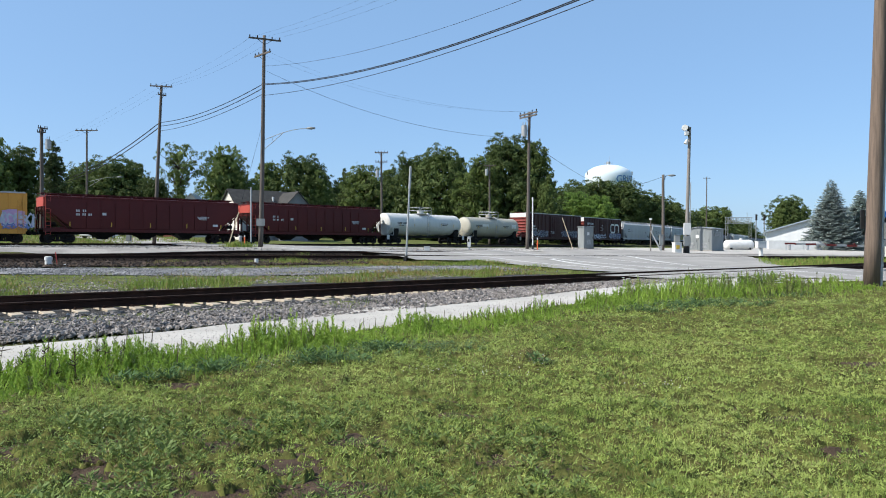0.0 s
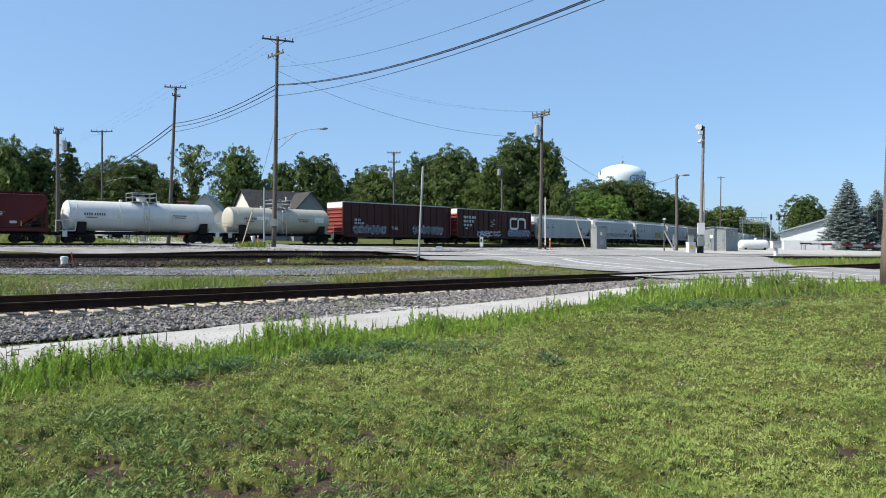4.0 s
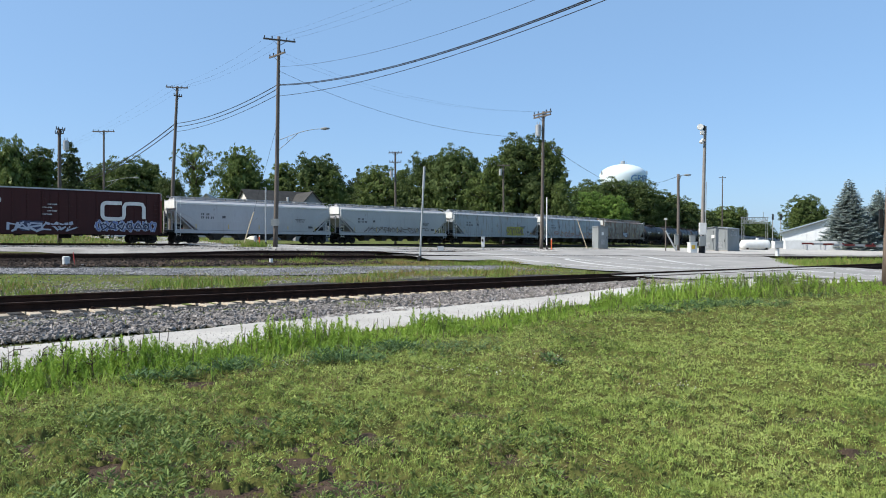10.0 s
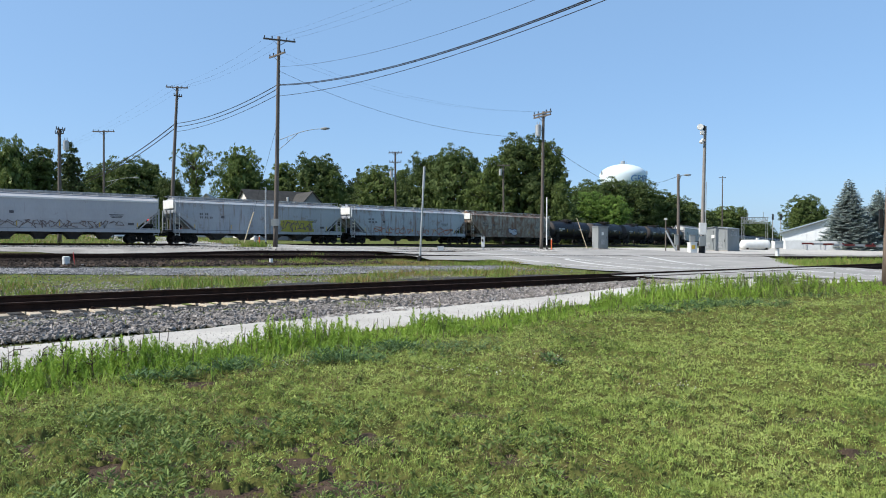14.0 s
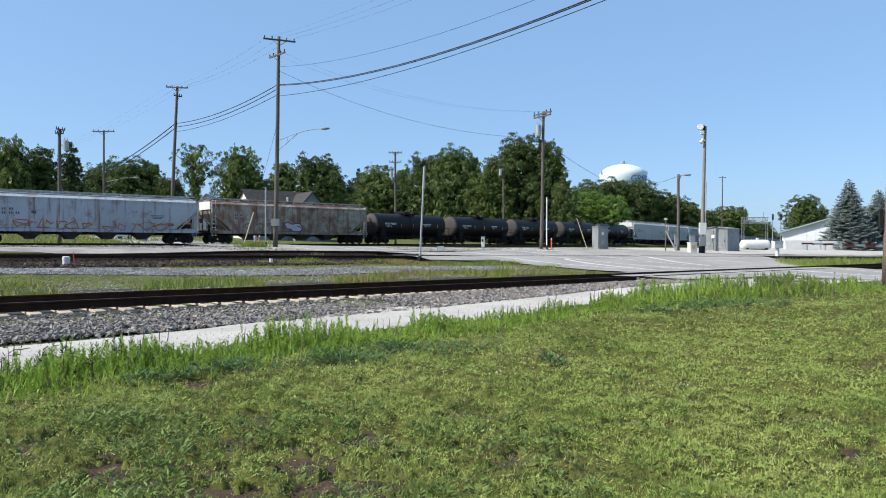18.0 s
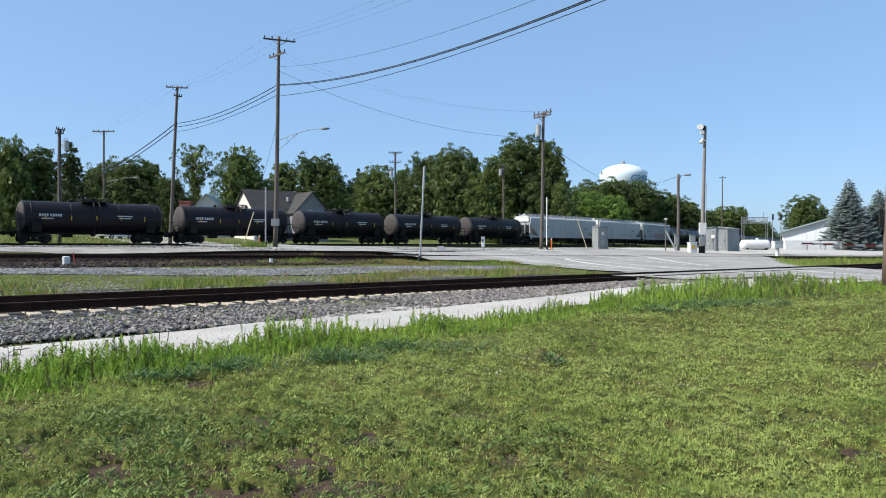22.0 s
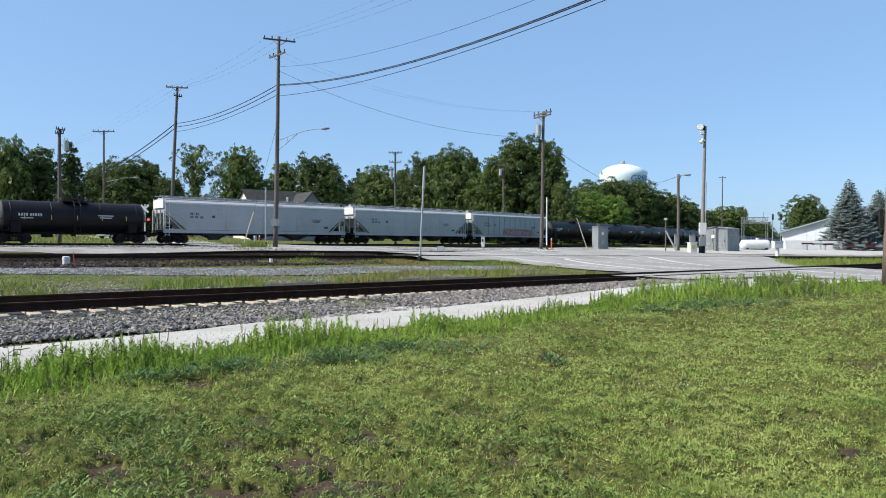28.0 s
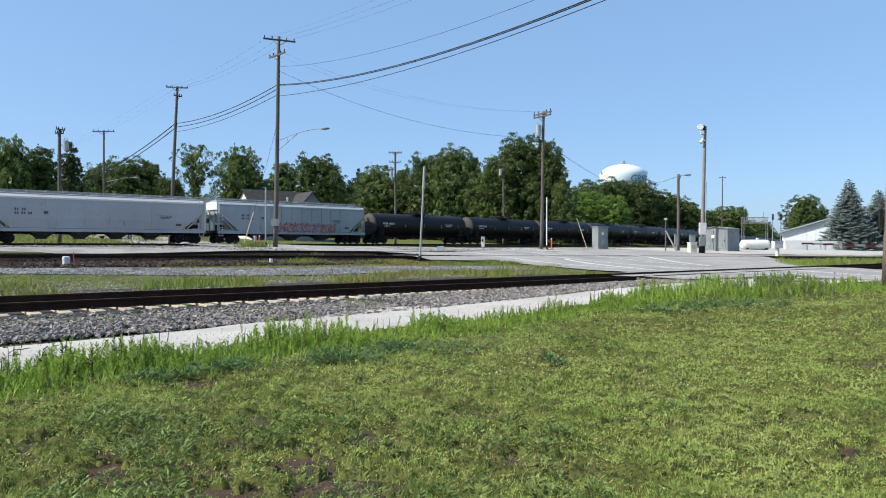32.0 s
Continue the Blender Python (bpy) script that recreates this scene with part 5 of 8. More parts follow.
def tree_master(seed, outline, spread, leafmat, label, clumps=110, leaves=17000, size=0.088, base=0.05, gaps=0.0, core_leaves=1900, height=10.0):
    """A broad-leaved tree: tapered trunk, forked limbs that end in leaf clumps, and a ragged crown built of those clumps."""
    rnd = random.Random(seed)
    prof = OUTLINES[outline]
    root = thing("tree", Matrix(), label, "tree", "trees of the tree line")
    bm = bmesh.new()
    r = 0.02 * height + 0.04
    lean = Vector((rnd.uniform(-0.4, 0.4), rnd.uniform(-0.4, 0.4), height * 0.85))
    fork = Vector((lean.x * 0.2, lean.y * 0.2, height * 0.24))
    rod(bm, (0, 0, -0.3), fork, r * 1.25, r * 0.8, seg=9)
    rod(bm, fork, lean, r * 0.8, r * 0.12, seg=7)
    wob = [rnd.uniform(0, math.tau) for k in range(4)]
    rows = []
    for k in range(clumps):
        f = (k + rnd.random()) / clumps
        a = k * 2.39996 + rnd.uniform(-0.5, 0.5)
        i = min(6, int(f * 7))
        half = spread / 2 * (prof[i] * (1 - (f * 7 - i)) + prof[i + 1] * (f * 7 - i))
        half *= 1 + 0.13 * math.sin(2 * a + wob[0]) + 0.11 * math.sin(3 * a + 5 * f + wob[1]) + 0.08 * math.sin(9 * f + wob[2])
        out = rnd.random() ** (0.28 + gaps)
        rad = spread * rnd.uniform(0.035, 0.075) * (0.8 if out > 0.9 else 1.05)
        p = Vector((math.cos(a) * half * out, math.sin(a) * half * out, height * (base + (0.955 - base) * f) + rnd.uniform(-0.25, 0.25)))
        rows.append((*p, rad, math.cos(a) * out, math.sin(a) * out, 0.5 * f))
        if k % 5 == 0 or (gaps and k % 2 == 0):
            t = min(0.9, max(0.05, (p.z - fork.z) / (lean.z - fork.z) - 0.22))
            rod(bm, fork.lerp(lean, t), p, r * 0.3, r * 0.05, seg=5)
    # twigs that break the outline
    for k in range(clumps // 2):
        x, y, z, rad, ox, oy, oz = rows[rnd.randrange(len(rows))]
        d = Vector((ox, oy, 0.55 + 0.5 * rnd.random())).normalized()
        q = Vector((x, y, z)) + d * rad * rnd.uniform(0.95, 1.45)
        rows.append((*q, rad * rnd.uniform(0.28, 0.5), *d))
    # large leaves fill the shaded inside of the crown
    core = []
    for k in range(core_leaves):
        f = rnd.random()
        i = min(6, int(f * 7))
        half = spread / 2 * (prof[i] * (1 - (f * 7 - i)) + prof[i + 1] * (f * 7 - i)) * (0.74 - 0.8 * gaps)
        a, out = rnd.random() * math.tau, rnd.random() ** 0.5
        c = Vector((math.cos(a) * half * out, math.sin(a) * half * out, height * (base + 0.02 + (0.86 - base) * f)))
        t = Euler((rnd.uniform(-1.3, 1.3), rnd.uniform(-1.3, 1.3), rnd.random() * 6.3)).to_matrix()
        for p in ((-0.36, -0.24, 0), (0.4, 0, 0.05), (-0.2, 0.36, 0)):
            core.append(c + t @ Vector(p) * min(0.9, spread / 9.5))
    part("trunk", bm, BARK, root)
    v = np.concatenate([leaf_clumps(rows, leaves, size, seed), np.array(core)])
    part("crown", sheet("crown", v.tolist(), np.arange(len(v)).reshape(-1, 3).tolist(), leafmat), None, root)
    return root


def spruce(x, y, height, spread, label, seed):
    """A blue spruce: tiers of boughs that droop and turn up at the tip, covered with short needle sprays."""
    rnd = random.Random(seed)
    root = thing("spruce", Matrix.Translation((x, y, gz(x, y))), label, "spruce", "blue spruces")
    bm = bmesh.new()
    rod(bm, (0, 0, -0.2), (0, 0, height * 0.97), 0.2, 0.03, seg=8)
    V, F = [], []
    boughs = 720
    for k in range(boughs):
        f = 1 - (1 - (k + rnd.random()) / boughs) ** 0.62
        z = height * (0.05 + 0.93 * f)
        a = k * 2.39996 + rnd.uniform(-0.4, 0.4)
        L = (spread / 2 * (1 - f) ** 0.86 + 0.16) * rnd.uniform(0.78, 1.12)
        d = Vector((math.cos(a), math.sin(a), 0))
        side = Vector((-d.y, d.x, 0))
        sweep = rnd.uniform(-0.14, 0.14)
        if k % 3 == 0 and L > 0.7:
            rod(bm, (0, 0, z), Vector((0, 0, z - 0.16 * L)) + d * L * 0.85, 0.03, 0.008, seg=4, caps=False)
        n = max(5, int(L / 0.14))
        for i in range(n):
            g = 0.16 + 0.84 * (i + rnd.random()) / n
            c = Vector((0, 0, z + L * (-0.34 * g + 0.22 * g ** 3))) + d * L * g + side * sweep * L * g * g
            width = (0.22 + 0.22 * L * (1.15 - g)) * rnd.uniform(0.7, 1.2)
            for s in (-1, 1, 0):
                e = (d * 0.75 + side * s * 0.85 + Vector((0, 0, rnd.uniform(-0.05, 0.5)))).normalized() * (width if s else 0.3)
                w = e.cross(Vector((rnd.uniform(-0.4, 0.4), rnd.uniform(-0.4, 0.4), 1))).normalized() * 0.105
                o = len(V)
                V += [c - w * 0.6, c + e * 0.55 - w, c + e, c + e * 0.55 + w]
                F.append((o, o + 1, o + 2, o + 3))
    part("trunk", bm, BARK, root)
    part("foliage", sheet("foliage", V, F, NEEDLE), None, root)
    return root


MASTERS = [tree_master(1, "round", 8.5, LEAF_A, "dark green broad-leaved tree with dense crown", 250, 19000),
           tree_master(2, "oval", 7.0, LEAF_B, "green broad-leaved tree with uneven crown", 210, 16000),
           tree_master(3, "broad", 9.5, LEAF_A, "wide dark green tree in the tree line", 270, 19000),
           tree_master(4, "pointed", 4.5, LEAF_D, "dark narrow pointed tree", 190, 10000, 0.075, 0.02),
           tree_master(5, "open", 8.5, LEAF_C, "light green leafy tree", 230, 18000, 0.088, 0.04, 0.1),
           tree_master(6, "high", 7.5, LEAF_C, "slender light green tree with a high loose crown", 110, 8000, 0.085, 0.2, 0.3, 260),
           tree_master(7, "broad", 9.5, LEAF_A, "dark tree at the back of the tree line", 120, 6000, 0.16),
           tree_master(8, "round", 9.0, LEAF_E, "bright green bushy tree before the dark wood", 230, 15000)]
SPREADS = (8.5, 7.0, 9.5, 4.5, 8.5, 7.5, 9.5, 9.0)
USED = set()


def plant(kind, x, y, height, width, turn=0.0, z=None):
    m = MASTERS[kind]
    sx, k = 1.14 * width / SPREADS[kind], height / 10.0
    mat = Matrix.Translation((x, y, gz(x, y) if z is None else z)) @ Matrix.Rotation(radians(turn), 4, "Z") @ Matrix.Diagonal((sx, sx, k, 1))
    if kind in USED:
        return copy_thing(m, mat @ Matrix.Diagonal((1 / m.scale.x, 1 / m.scale.y, 1 / m.scale.z, 1)))
    USED.add(kind)
    m.matrix_basis = mat
    return m


# kind, place, height and width of each tree
LEFT = [(4, -74.7, 118, 17.9, 9.4), (4, -68.9, 116, 17.6, 7.6), (1, -66.4, 120, 16.4, 8.6), (3, -56.3, 110, 15.7, 5.9), (2, -59.2, 126, 14.1, 10.6),
        (0, -52.7, 122, 15.1, 11.5), (1, -49.7, 124, 14.4, 5.8), (2, -44.3, 119, 11.4, 6.6), (5, -42.2, 124, 18.0, 8.4), (4, -36.8, 132, 18.3, 9.3),
        (1, -33.8, 131, 13.8, 5.5), (1, -31.1, 142, 16.5, 9.5), (0, -24.4, 140, 17.9, 11.5), (1, -20.8, 138, 14.5, 6.0)]
MIDDLE = [(2, -21.9, 170, 15.0, 8.6), (3, -18.5, 160, 17.0, 4.3), (4, -13.7, 152, 17.1, 11.7), (1, -8.5, 160, 17.1, 8.6), (0, -2.7, 147, 18.9, 11.4), (0, 2.4, 142, 19.7, 11.9),
          (1, 6.0, 144, 17.8, 5.6), (4, 9.9, 136, 16.9, 10.0), (0, 15.3, 140, 21.7, 14.3), (1, 20.0, 137, 20.0, 8.7), (1, 21.3, 132, 11.6, 4.9)]
RIGHT = [(2, 36.6, 190, 16.0, 12.8), (0, 50.9, 232, 21.6, 21.8), (2, 61.3, 236, 20.8, 22.2), (7, 34.5, 172, 13.0, 10.2), (7, 39.8, 170, 12.0, 8.6), (0, 70.7, 242, 18.2, 18.3),
         (2, 78.8, 246, 16.7, 12.8), (1, 85.8, 252, 15.3, 11.0), (2, 101.3, 282, 14.1, 12.3), (4, 117.6, 302, 17.0, 19.3), (1, 124.8, 304, 16.8, 7.1), (2, 187.5, 430, 15.6, 18.8),
         (0, 203.0, 480, 14.5, 24.0), (1, 233.0, 540, 13.5, 28.0), (0, 272.0, 620, 13.0, 32.0), (1, 315.0, 700, 12.0, 36.0), (0, 365.0, 790, 11.0, 40.0),
         (0, 74.7, 150, 10.9, 7.8), (1, 72.2, 148, 8.2, 4.6), (4, 77.0, 149, 8.3, 5.0)]
for i, (k, x, y, h, w) in enumerate(LEFT + MIDDLE + RIGHT):
    plant(k, x, y, h, w, i * 57.0, 1.45 if x < 60 else None)
HEDGE = random.Random(8)
for i in range(11):
    plant(6, -88 + i * 11.2, 160 + 10 * HEDGE.random(), HEDGE.uniform(10.0, 12.5), HEDGE.uniform(15, 19), i * 31.0, 1.0)
for i in range(8):
    plant(6, 33 + i * 11.5, 200 + i * 14.0 + 8 * HEDGE.random(), HEDGE.uniform(9.0, 12.0), HEDGE.uniform(17, 21), i * 47.0, 0.2)
spruce(56.8, 101.7, 10.2, 8.3, "large blue-grey spruce beside the white building", 3)
spruce(62.6, 104.5, 9.0, 7.6, "blue-grey spruce behind the roadside pole", 4)


# ---------------------------------------------------------------- roadside things
def spot(x, y, turn=0.0, z=None):
    return Matrix.Translation((x, y, gz(x, y) if z is None else z)) @ Matrix.Rotation(radians(turn), 4, "Z")


def bevelled(bm, amount=0.02):
    bmesh.ops.bevel(bm, geom=bm.edges[:], offset=amount, segments=2, affect="EDGES")
    return bm


def leaning_mast():
    root = thing("signal_mast", spot(-1.37, 42.89), "leaning thin galvanised mast with a black base", "mast")
    bm = bmesh.new()
    rod(bm, (0, 0, 0), (0.21, 0, 4.3), 0.062, 0.052, seg=12)
    part("lower_tube", bm, STEEL, root)
    bm = bmesh.new()
    rod(bm, (0.21, 0, 4.28), (0.27, 0, 5.55), 0.072, 0.07, seg=12)
    rod(bm, (0.27, 0, 5.55), (0.272, 0, 5.6), 0.08, 0.03, seg=12)
    part("upper_tube", bm, STEEL, root)
    bm = bmesh.new()
    rod(bm, (0, 0, -0.1), (0.01, 0, 0.34), 0.13, 0.10, seg=10)
    box(bm, -0.08, -0.02, 0.1, 0.14, 0.16, 0.3)
    part("base", bm, DARKMETAL, root, "black base sleeve")


def tube_post(x, y, h, r, label, mat, base=True):
    root = thing("post", spot(x, y), label, "post", "posts by the tracks")
    bm = bmesh.new()
    rod(bm, (0, 0, -0.1), (0, 0, h), r, seg=10)
    rod(bm, (0, 0, h), (0, 0, h + 0.03), r * 1.15, r * 0.4, seg=10)
    part("tube", bm, mat, root)
    if base:
        bm = bmesh.new()
        rod(bm, (0, 0, -0.05), (0, 0, 0.42), r * 2.1, r * 1.7, seg=10)
        part("sleeve", bm, DARKMETAL, root, "black rubber sleeve")
    return root


def marker(x, y, h, r, mat, label):
    root = thing("marker_post", spot(x, y), label, "marker post", "marker posts")
    bm = bmesh.new()
    rod(bm, (0, 0, -0.1), (0, 0, h * 0.86), r, seg=10)
    part("stake", bm, mat, root)
    bm = bmesh.new()
    rod(bm, (0, 0, h * 0.86), (0, 0, h), r * 1.12, r * 0.9, seg=10)
    part("cap", bm, WHITEPAINT if mat is ORANGE else mat, root)


leaning_mast()
tube_post(-14.88, 61.0, 5.0, 0.065, "thin grey metal post with a black sleeve", STEEL)
tube_post(9.36, 65.6, 4.75, 0.055, "thin pale post beside the utility pole", WHITEPAINT)
marker(-15.55, 60.2, 0.95, 0.13, STEEL, "short pale concrete-like marker post")
marker(-15.15, 60.0, 0.98, 0.05, ORANGE, "thin orange plastic marker post")
marker(9.7, 65.0, 1.1, 0.05, ORANGE, "thin orange plastic marker post")
root = thing("guy_wire", Matrix(), "faded yellow plastic guard on a guy wire", "guy wire")
bm = bmesh.new()
rod(bm, (-16.7, 60.6, gz(-16.7, 60.6) - 0.05), (-15.85, 60.9, 4.3), 0.045, seg=8)
part("guard", bm, TAN, root)
bm = bmesh.new()
rod(bm, (-15.85, 60.9, 4.3), (-14.1, 61.55, 11.5), 0.012, seg=5)
part("strand", bm, WIRE, root)
root = thing("guy_wire", Matrix(), "thin faded guard on a guy wire by the cabinet", "guy wire")
bm = bmesh.new()
rod(bm, (14.4, 72.5, gz(14.4, 72.5) - 0.05), (13.4, 72.9, 4.3), 0.035, seg=8)
part("guard", bm, TAN, root)


def pipe_stub():
    root = thing("vent_pipe", spot(-16.54, 31.9), "short white capped plastic pipe in rubble", "pipe")
    bm = bmesh.new()
    rod(bm, (0, 0, -0.1), (0, 0, 0.28), 0.145, seg=18)
    part("tube", bm, WHITEPAINT, root)
    bm = bmesh.new()
    rod(bm, (0, 0, 0.28), (0, 0, 0.4), 0.165, seg=18)
    rod(bm, (0, 0, 0.4), (0, 0, 0.43), 0.15, 0.11, seg=18)
    part("cap", bm, WHITEPAINT, root)
    st = thing("stake", spot(-16.15, 31.9), "thin leaning red stake", "stake")
    bm = bmesh.new()
    rod(bm, (0, 0, -0.05), (-0.09, 0.02, 0.62), 0.02, seg=6)
    part("rod", bm, material("red_stake", (0.42, 0.06, 0.05), (0.33, 0.05, 0.04), rough=0.6, bump=0.0), st)
    for k, (dx, dy, r) in enumerate(((0.62, 0.1, 0.16), (0.95, 0.2, 0.14), (-1.9, 0.1, 0.12), (1.4, -0.1, 0.1))):
        b = thing("stone", spot(-16.54 + dx, 31.9 + dy), "broken pale concrete lump in rubble", "stone", "rubble stones")
        bm = bmesh.new()
        bmesh.ops.create_icosphere(bm, subdivisions=2, radius=r)
        for v in bm.verts:
            v.co *= 1 + 0.35 * noise.noise(v.co * 6 + Vector((k, 0, 0)))
            v.co.z *= 0.6
        part("lump", bm, WHITEPAINT if k < 2 else STONE, b)
    p = thing("vent_pipe", spot(-8.75, 37.0), "small white pipe stub in the grass", "pipe")
    bm = bmesh.new()
    rod(bm, (0, 0, -0.1), (0, 0, 0.26), 0.1, 0.095, seg=14)
    part("tube", bm, WHITEPAINT, p)


pipe_stub()


def signal_cabinet():
    root = thing("signal_cabinet", spot(15.75, 72.9, 28), "tall grey metal signal cabinet", "cabinet")
    bm = bmesh.new()
    box(bm, 0, 0, 1.15, 1.25, 0.95, 2.1)
    part("body", bevelled(bm, 0.02), CABINET, root)
    bm = bmesh.new()
    box(bm, 0, -0.02, 2.24, 1.37, 1.07, 0.1)
    part("roof", bevelled(bm, 0.03), CABINET, root)
    bm = bmesh.new()
    box(bm, 0, 0, 0.05, 1.3, 1.0, 0.2)
    part("plinth", bm, LOT, root)
    bm = bmesh.new()
    box(bm, 0, -0.495, 1.15, 1.08, 0.03, 1.9)
    d = part("door", bevelled(bm, 0.008), CABINET, root)
    bm = bmesh.new()
    box(bm, -0.1, -0.52, 1.55, 0.26, 0.012, 0.3)
    part("label_plate", bm, WHITEPAINT, d)
    bm = bmesh.new()
    for k in range(7):
        box(bm, -0.05, -0.52, 0.5 + k * 0.07, 0.5, 0.02, 0.035)
    part("vent", bm, STEEL, d)
    bm = bmesh.new()
    rod(bm, (0.42, -0.53, 1.05), (0.42, -0.53, 1.25), 0.02, seg=6)
    part("handle", bm, DARKMETAL, d)
    bm = bmesh.new()
    box(bm, 0.64, 0.1, 1.2, 0.03, 0.6, 1.7)
    part("side_panel", bm, CABINET, root)


def bungalow():
    root = thing("equipment_shelter", spot(29.0, 74.1, -45), "grey metal equipment shelter with a low pitched roof", "shelter")
    # the near corner stands at the origin; the front runs back along -x, the side along +y
    W, D, H = 2.75, 2.9, 2.45
    bm = bmesh.new()
    loft(bm, [[Vector((-W, y, 0.1)), Vector((0, y, 0.1)), Vector((0, y, H - 0.12)), Vector((-W / 2, y, H + 0.02)), Vector((-W, y, H - 0.12))] for y in (0, D)])
    part("body", bm, CABINET, root)
    bm = bmesh.new()
    for s in (0, 1):
        x0, x1 = (-W - 0.12, -W / 2) if s == 0 else (-W / 2, 0.12)
        z0, z1 = (H - 0.14, H + 0.06) if s == 0 else (H + 0.06, H - 0.14)
        loft(bm, [[Vector((x0, y, z0)), Vector((x1, y, z1)), Vector((x1, y, z1 + 0.07)), Vector((x0, y, z0 + 0.07))] for y in (-0.12, D + 0.12)])
    part("roof", bm, CABINET, root)
    bm = bmesh.new()
    box(bm, -W / 2, D / 2, 0.04, W + 0.1, D + 0.1, 0.24)
    part("plinth", bm, LOT, root)
    for k, x in enumerate((-2.05, -0.75)):
        bm = bmesh.new()
        box(bm, x, -0.02, 1.15, 1.15, 0.05, 2.0)
        d = part("door", bevelled(bm, 0.01), CABINET, root)
        bm = bmesh.new()
        for j in range(7):
            box(bm, x, -0.055, 0.42 + j * 0.08, 0.5, 0.03, 0.045)
        part("vent", bm, STEEL, d)
        bm = bmesh.new()
        rod(bm, (x + 0.48, -0.07, 1.0), (x + 0.48, -0.07, 1.25), 0.02, seg=6)
        part("handle", bm, DARKMETAL, d)
        if k == 0:
            bm = bmesh.new()
            box(bm, x + 0.55, -0.06, 1.55, 0.32, 0.02, 0.34)
            part("label_plate", bm, WHITEPAINT, d)
    # raised pale bars added in place of the lettering on this side
    bm = bmesh.new()
    for j in range(5):
        box(bm, 0.04, 1.35, 1.62 + j * 0.1, 0.06, 1.5, 0.06)
    part("side_vent", bm, STEEL, root)
    bm = bmesh.new()
    box(bm, 0.05, 1.1, 2.18, 0.12, 0.14, 0.1)
    part("lamp", bm, WHITEPAINT, root)


signal_cabinet()
bungalow()


def camera_pole():
    x, y = 21.71, 61.0
    root = thing("antenna_pole", spot(x, y) @ Matrix.Scale(1.114, 4), "slim wooden pole with white antennas and boxes", "pole")
    bm = bmesh.new()
    rod(bm, (0, 0, -0.1), (0.25, 0, 9.7), 0.15, 0.105, seg=14)
    part("shaft", bm, material("grey_pole_wood", (0.27, 0.25, 0.225), (0.17, 0.155, 0.14), rough=0.9, scale=2.0, fine=30, bump=0.4, stretch=(6, 6, 0.4)), root)
    bm = bmesh.new()
    rod(bm, (0, 0, -0.05), (0.03, 0, 1.15), 0.24, 0.22, seg=12)
    part("base_wrap", bm, DARKMETAL, root, "black wrap round the foot")
    bm = bmesh.new()
    rod(bm, (-0.18, -0.18, 9.62), (-0.22, -0.30, 9.62), 0.24, 0.22, seg=20)
    part("dish", bm, WHITEPAINT, root, "round white antenna dish")
    bm = bmesh.new()
    box(bm, -0.05, -0.2, 9.2, 0.3, 0.2, 0.32)
    part("radio_box", bevelled(bm, 0.03), WHITEPAINT, root)
    bm = bmesh.new()
    rod(bm, (0.0, -0.15, 8.72), (-0.14, -0.2, 8.42), 0.08, 0.15, seg=12)
    part("camera_housing", bm, WHITEPAINT, root)
    bm = bmesh.new()
    box(bm, 0.1, -0.1, 9.4, 0.12, 0.16, 0.7)
    part("bracket", bm, DARKMETAL, root)
    bm = bmesh.new()
    box(bm, -0.02, -0.26, 1.98, 0.56, 0.14, 0.9)
    part("meter_box", bevelled(bm, 0.03), WHITEPAINT, root, "white box with a label")
    bm = bmesh.new()
    box(bm, -0.05, -0.3, 1.05, 0.5, 0.2, 0.75)
    part("switch_box", bevelled(bm, 0.03), CABINET, root)
    bm = bmesh.new()
    rod(bm, (0.2, -0.12, 0), (0.3, -0.1, 5.5), 0.03, seg=6)
    part("conduit", bm, STEEL, root)


camera_pole()


def small_box(x, y, w, d, h, lift, mat, label, turn=0.0, plate=None):
    root = thing("utility_box", spot(x, y, turn), label, "utility box", "small utility boxes")
    bm = bmesh.new()
    box(bm, 0, 0, lift + h / 2, w, d, h)
    part("case", bevelled(bm, 0.02), mat, root)
    if lift > 0.05:
        bm = bmesh.new()
        rod(bm, (0, 0, -0.05), (0, 0, lift + 0.02), 0.07 if lift < 0.8 else 0.16, seg=10)
        part("stand", bm, STEEL if lift < 0.8 else WHITEPAINT, root)
    else:
        bm = bmesh.new()
        box(bm, 0, 0, 0.02, w + 0.08, d + 0.08, 0.1)
        part("plinth", bm, LOT, root)
    bm = bmesh.new()
    box(bm, 0, 0, lift + h + 0.02, w + 0.06, d + 0.06, 0.05)
    part("lid", bm, mat, root)
    if plate:
        bm = bmesh.new()
        box(bm, -0.05, -d / 2 - 0.012, lift + h * 0.66, w * 0.5, 0.014, h * 0.3)
        part("label_plate", bm, plate, root)


small_box(20.75, 60.5, 0.62, 0.5, 1.05, 0.0, WHITEPAINT, "white utility box with a yellow label", 10, YELLOW)
small_box(24.7, 72.0, 0.5, 0.4, 1.6, 0.0, CABINET, "narrow grey utility box", 0)
small_box(22.95, 71.5, 0.35, 0.3, 1.0, 0.6, CABINET, "small grey box on a stand", 0)
small_box(28.7, 62.4, 0.8, 0.5, 0.55, 0.85, WHITEPAINT, "white box on a thick post", 8)
small_box(-0.2, 64.0, 0.5, 0.35, 0.4, 0.0, WHITEPAINT, "small white box beside the track", 0)
small_box(3.5, 63.6, 0.28, 0.22, 0.85, 0.3, WHITEPAINT, "small white instrument case on a stand", 0, DARKMETAL)


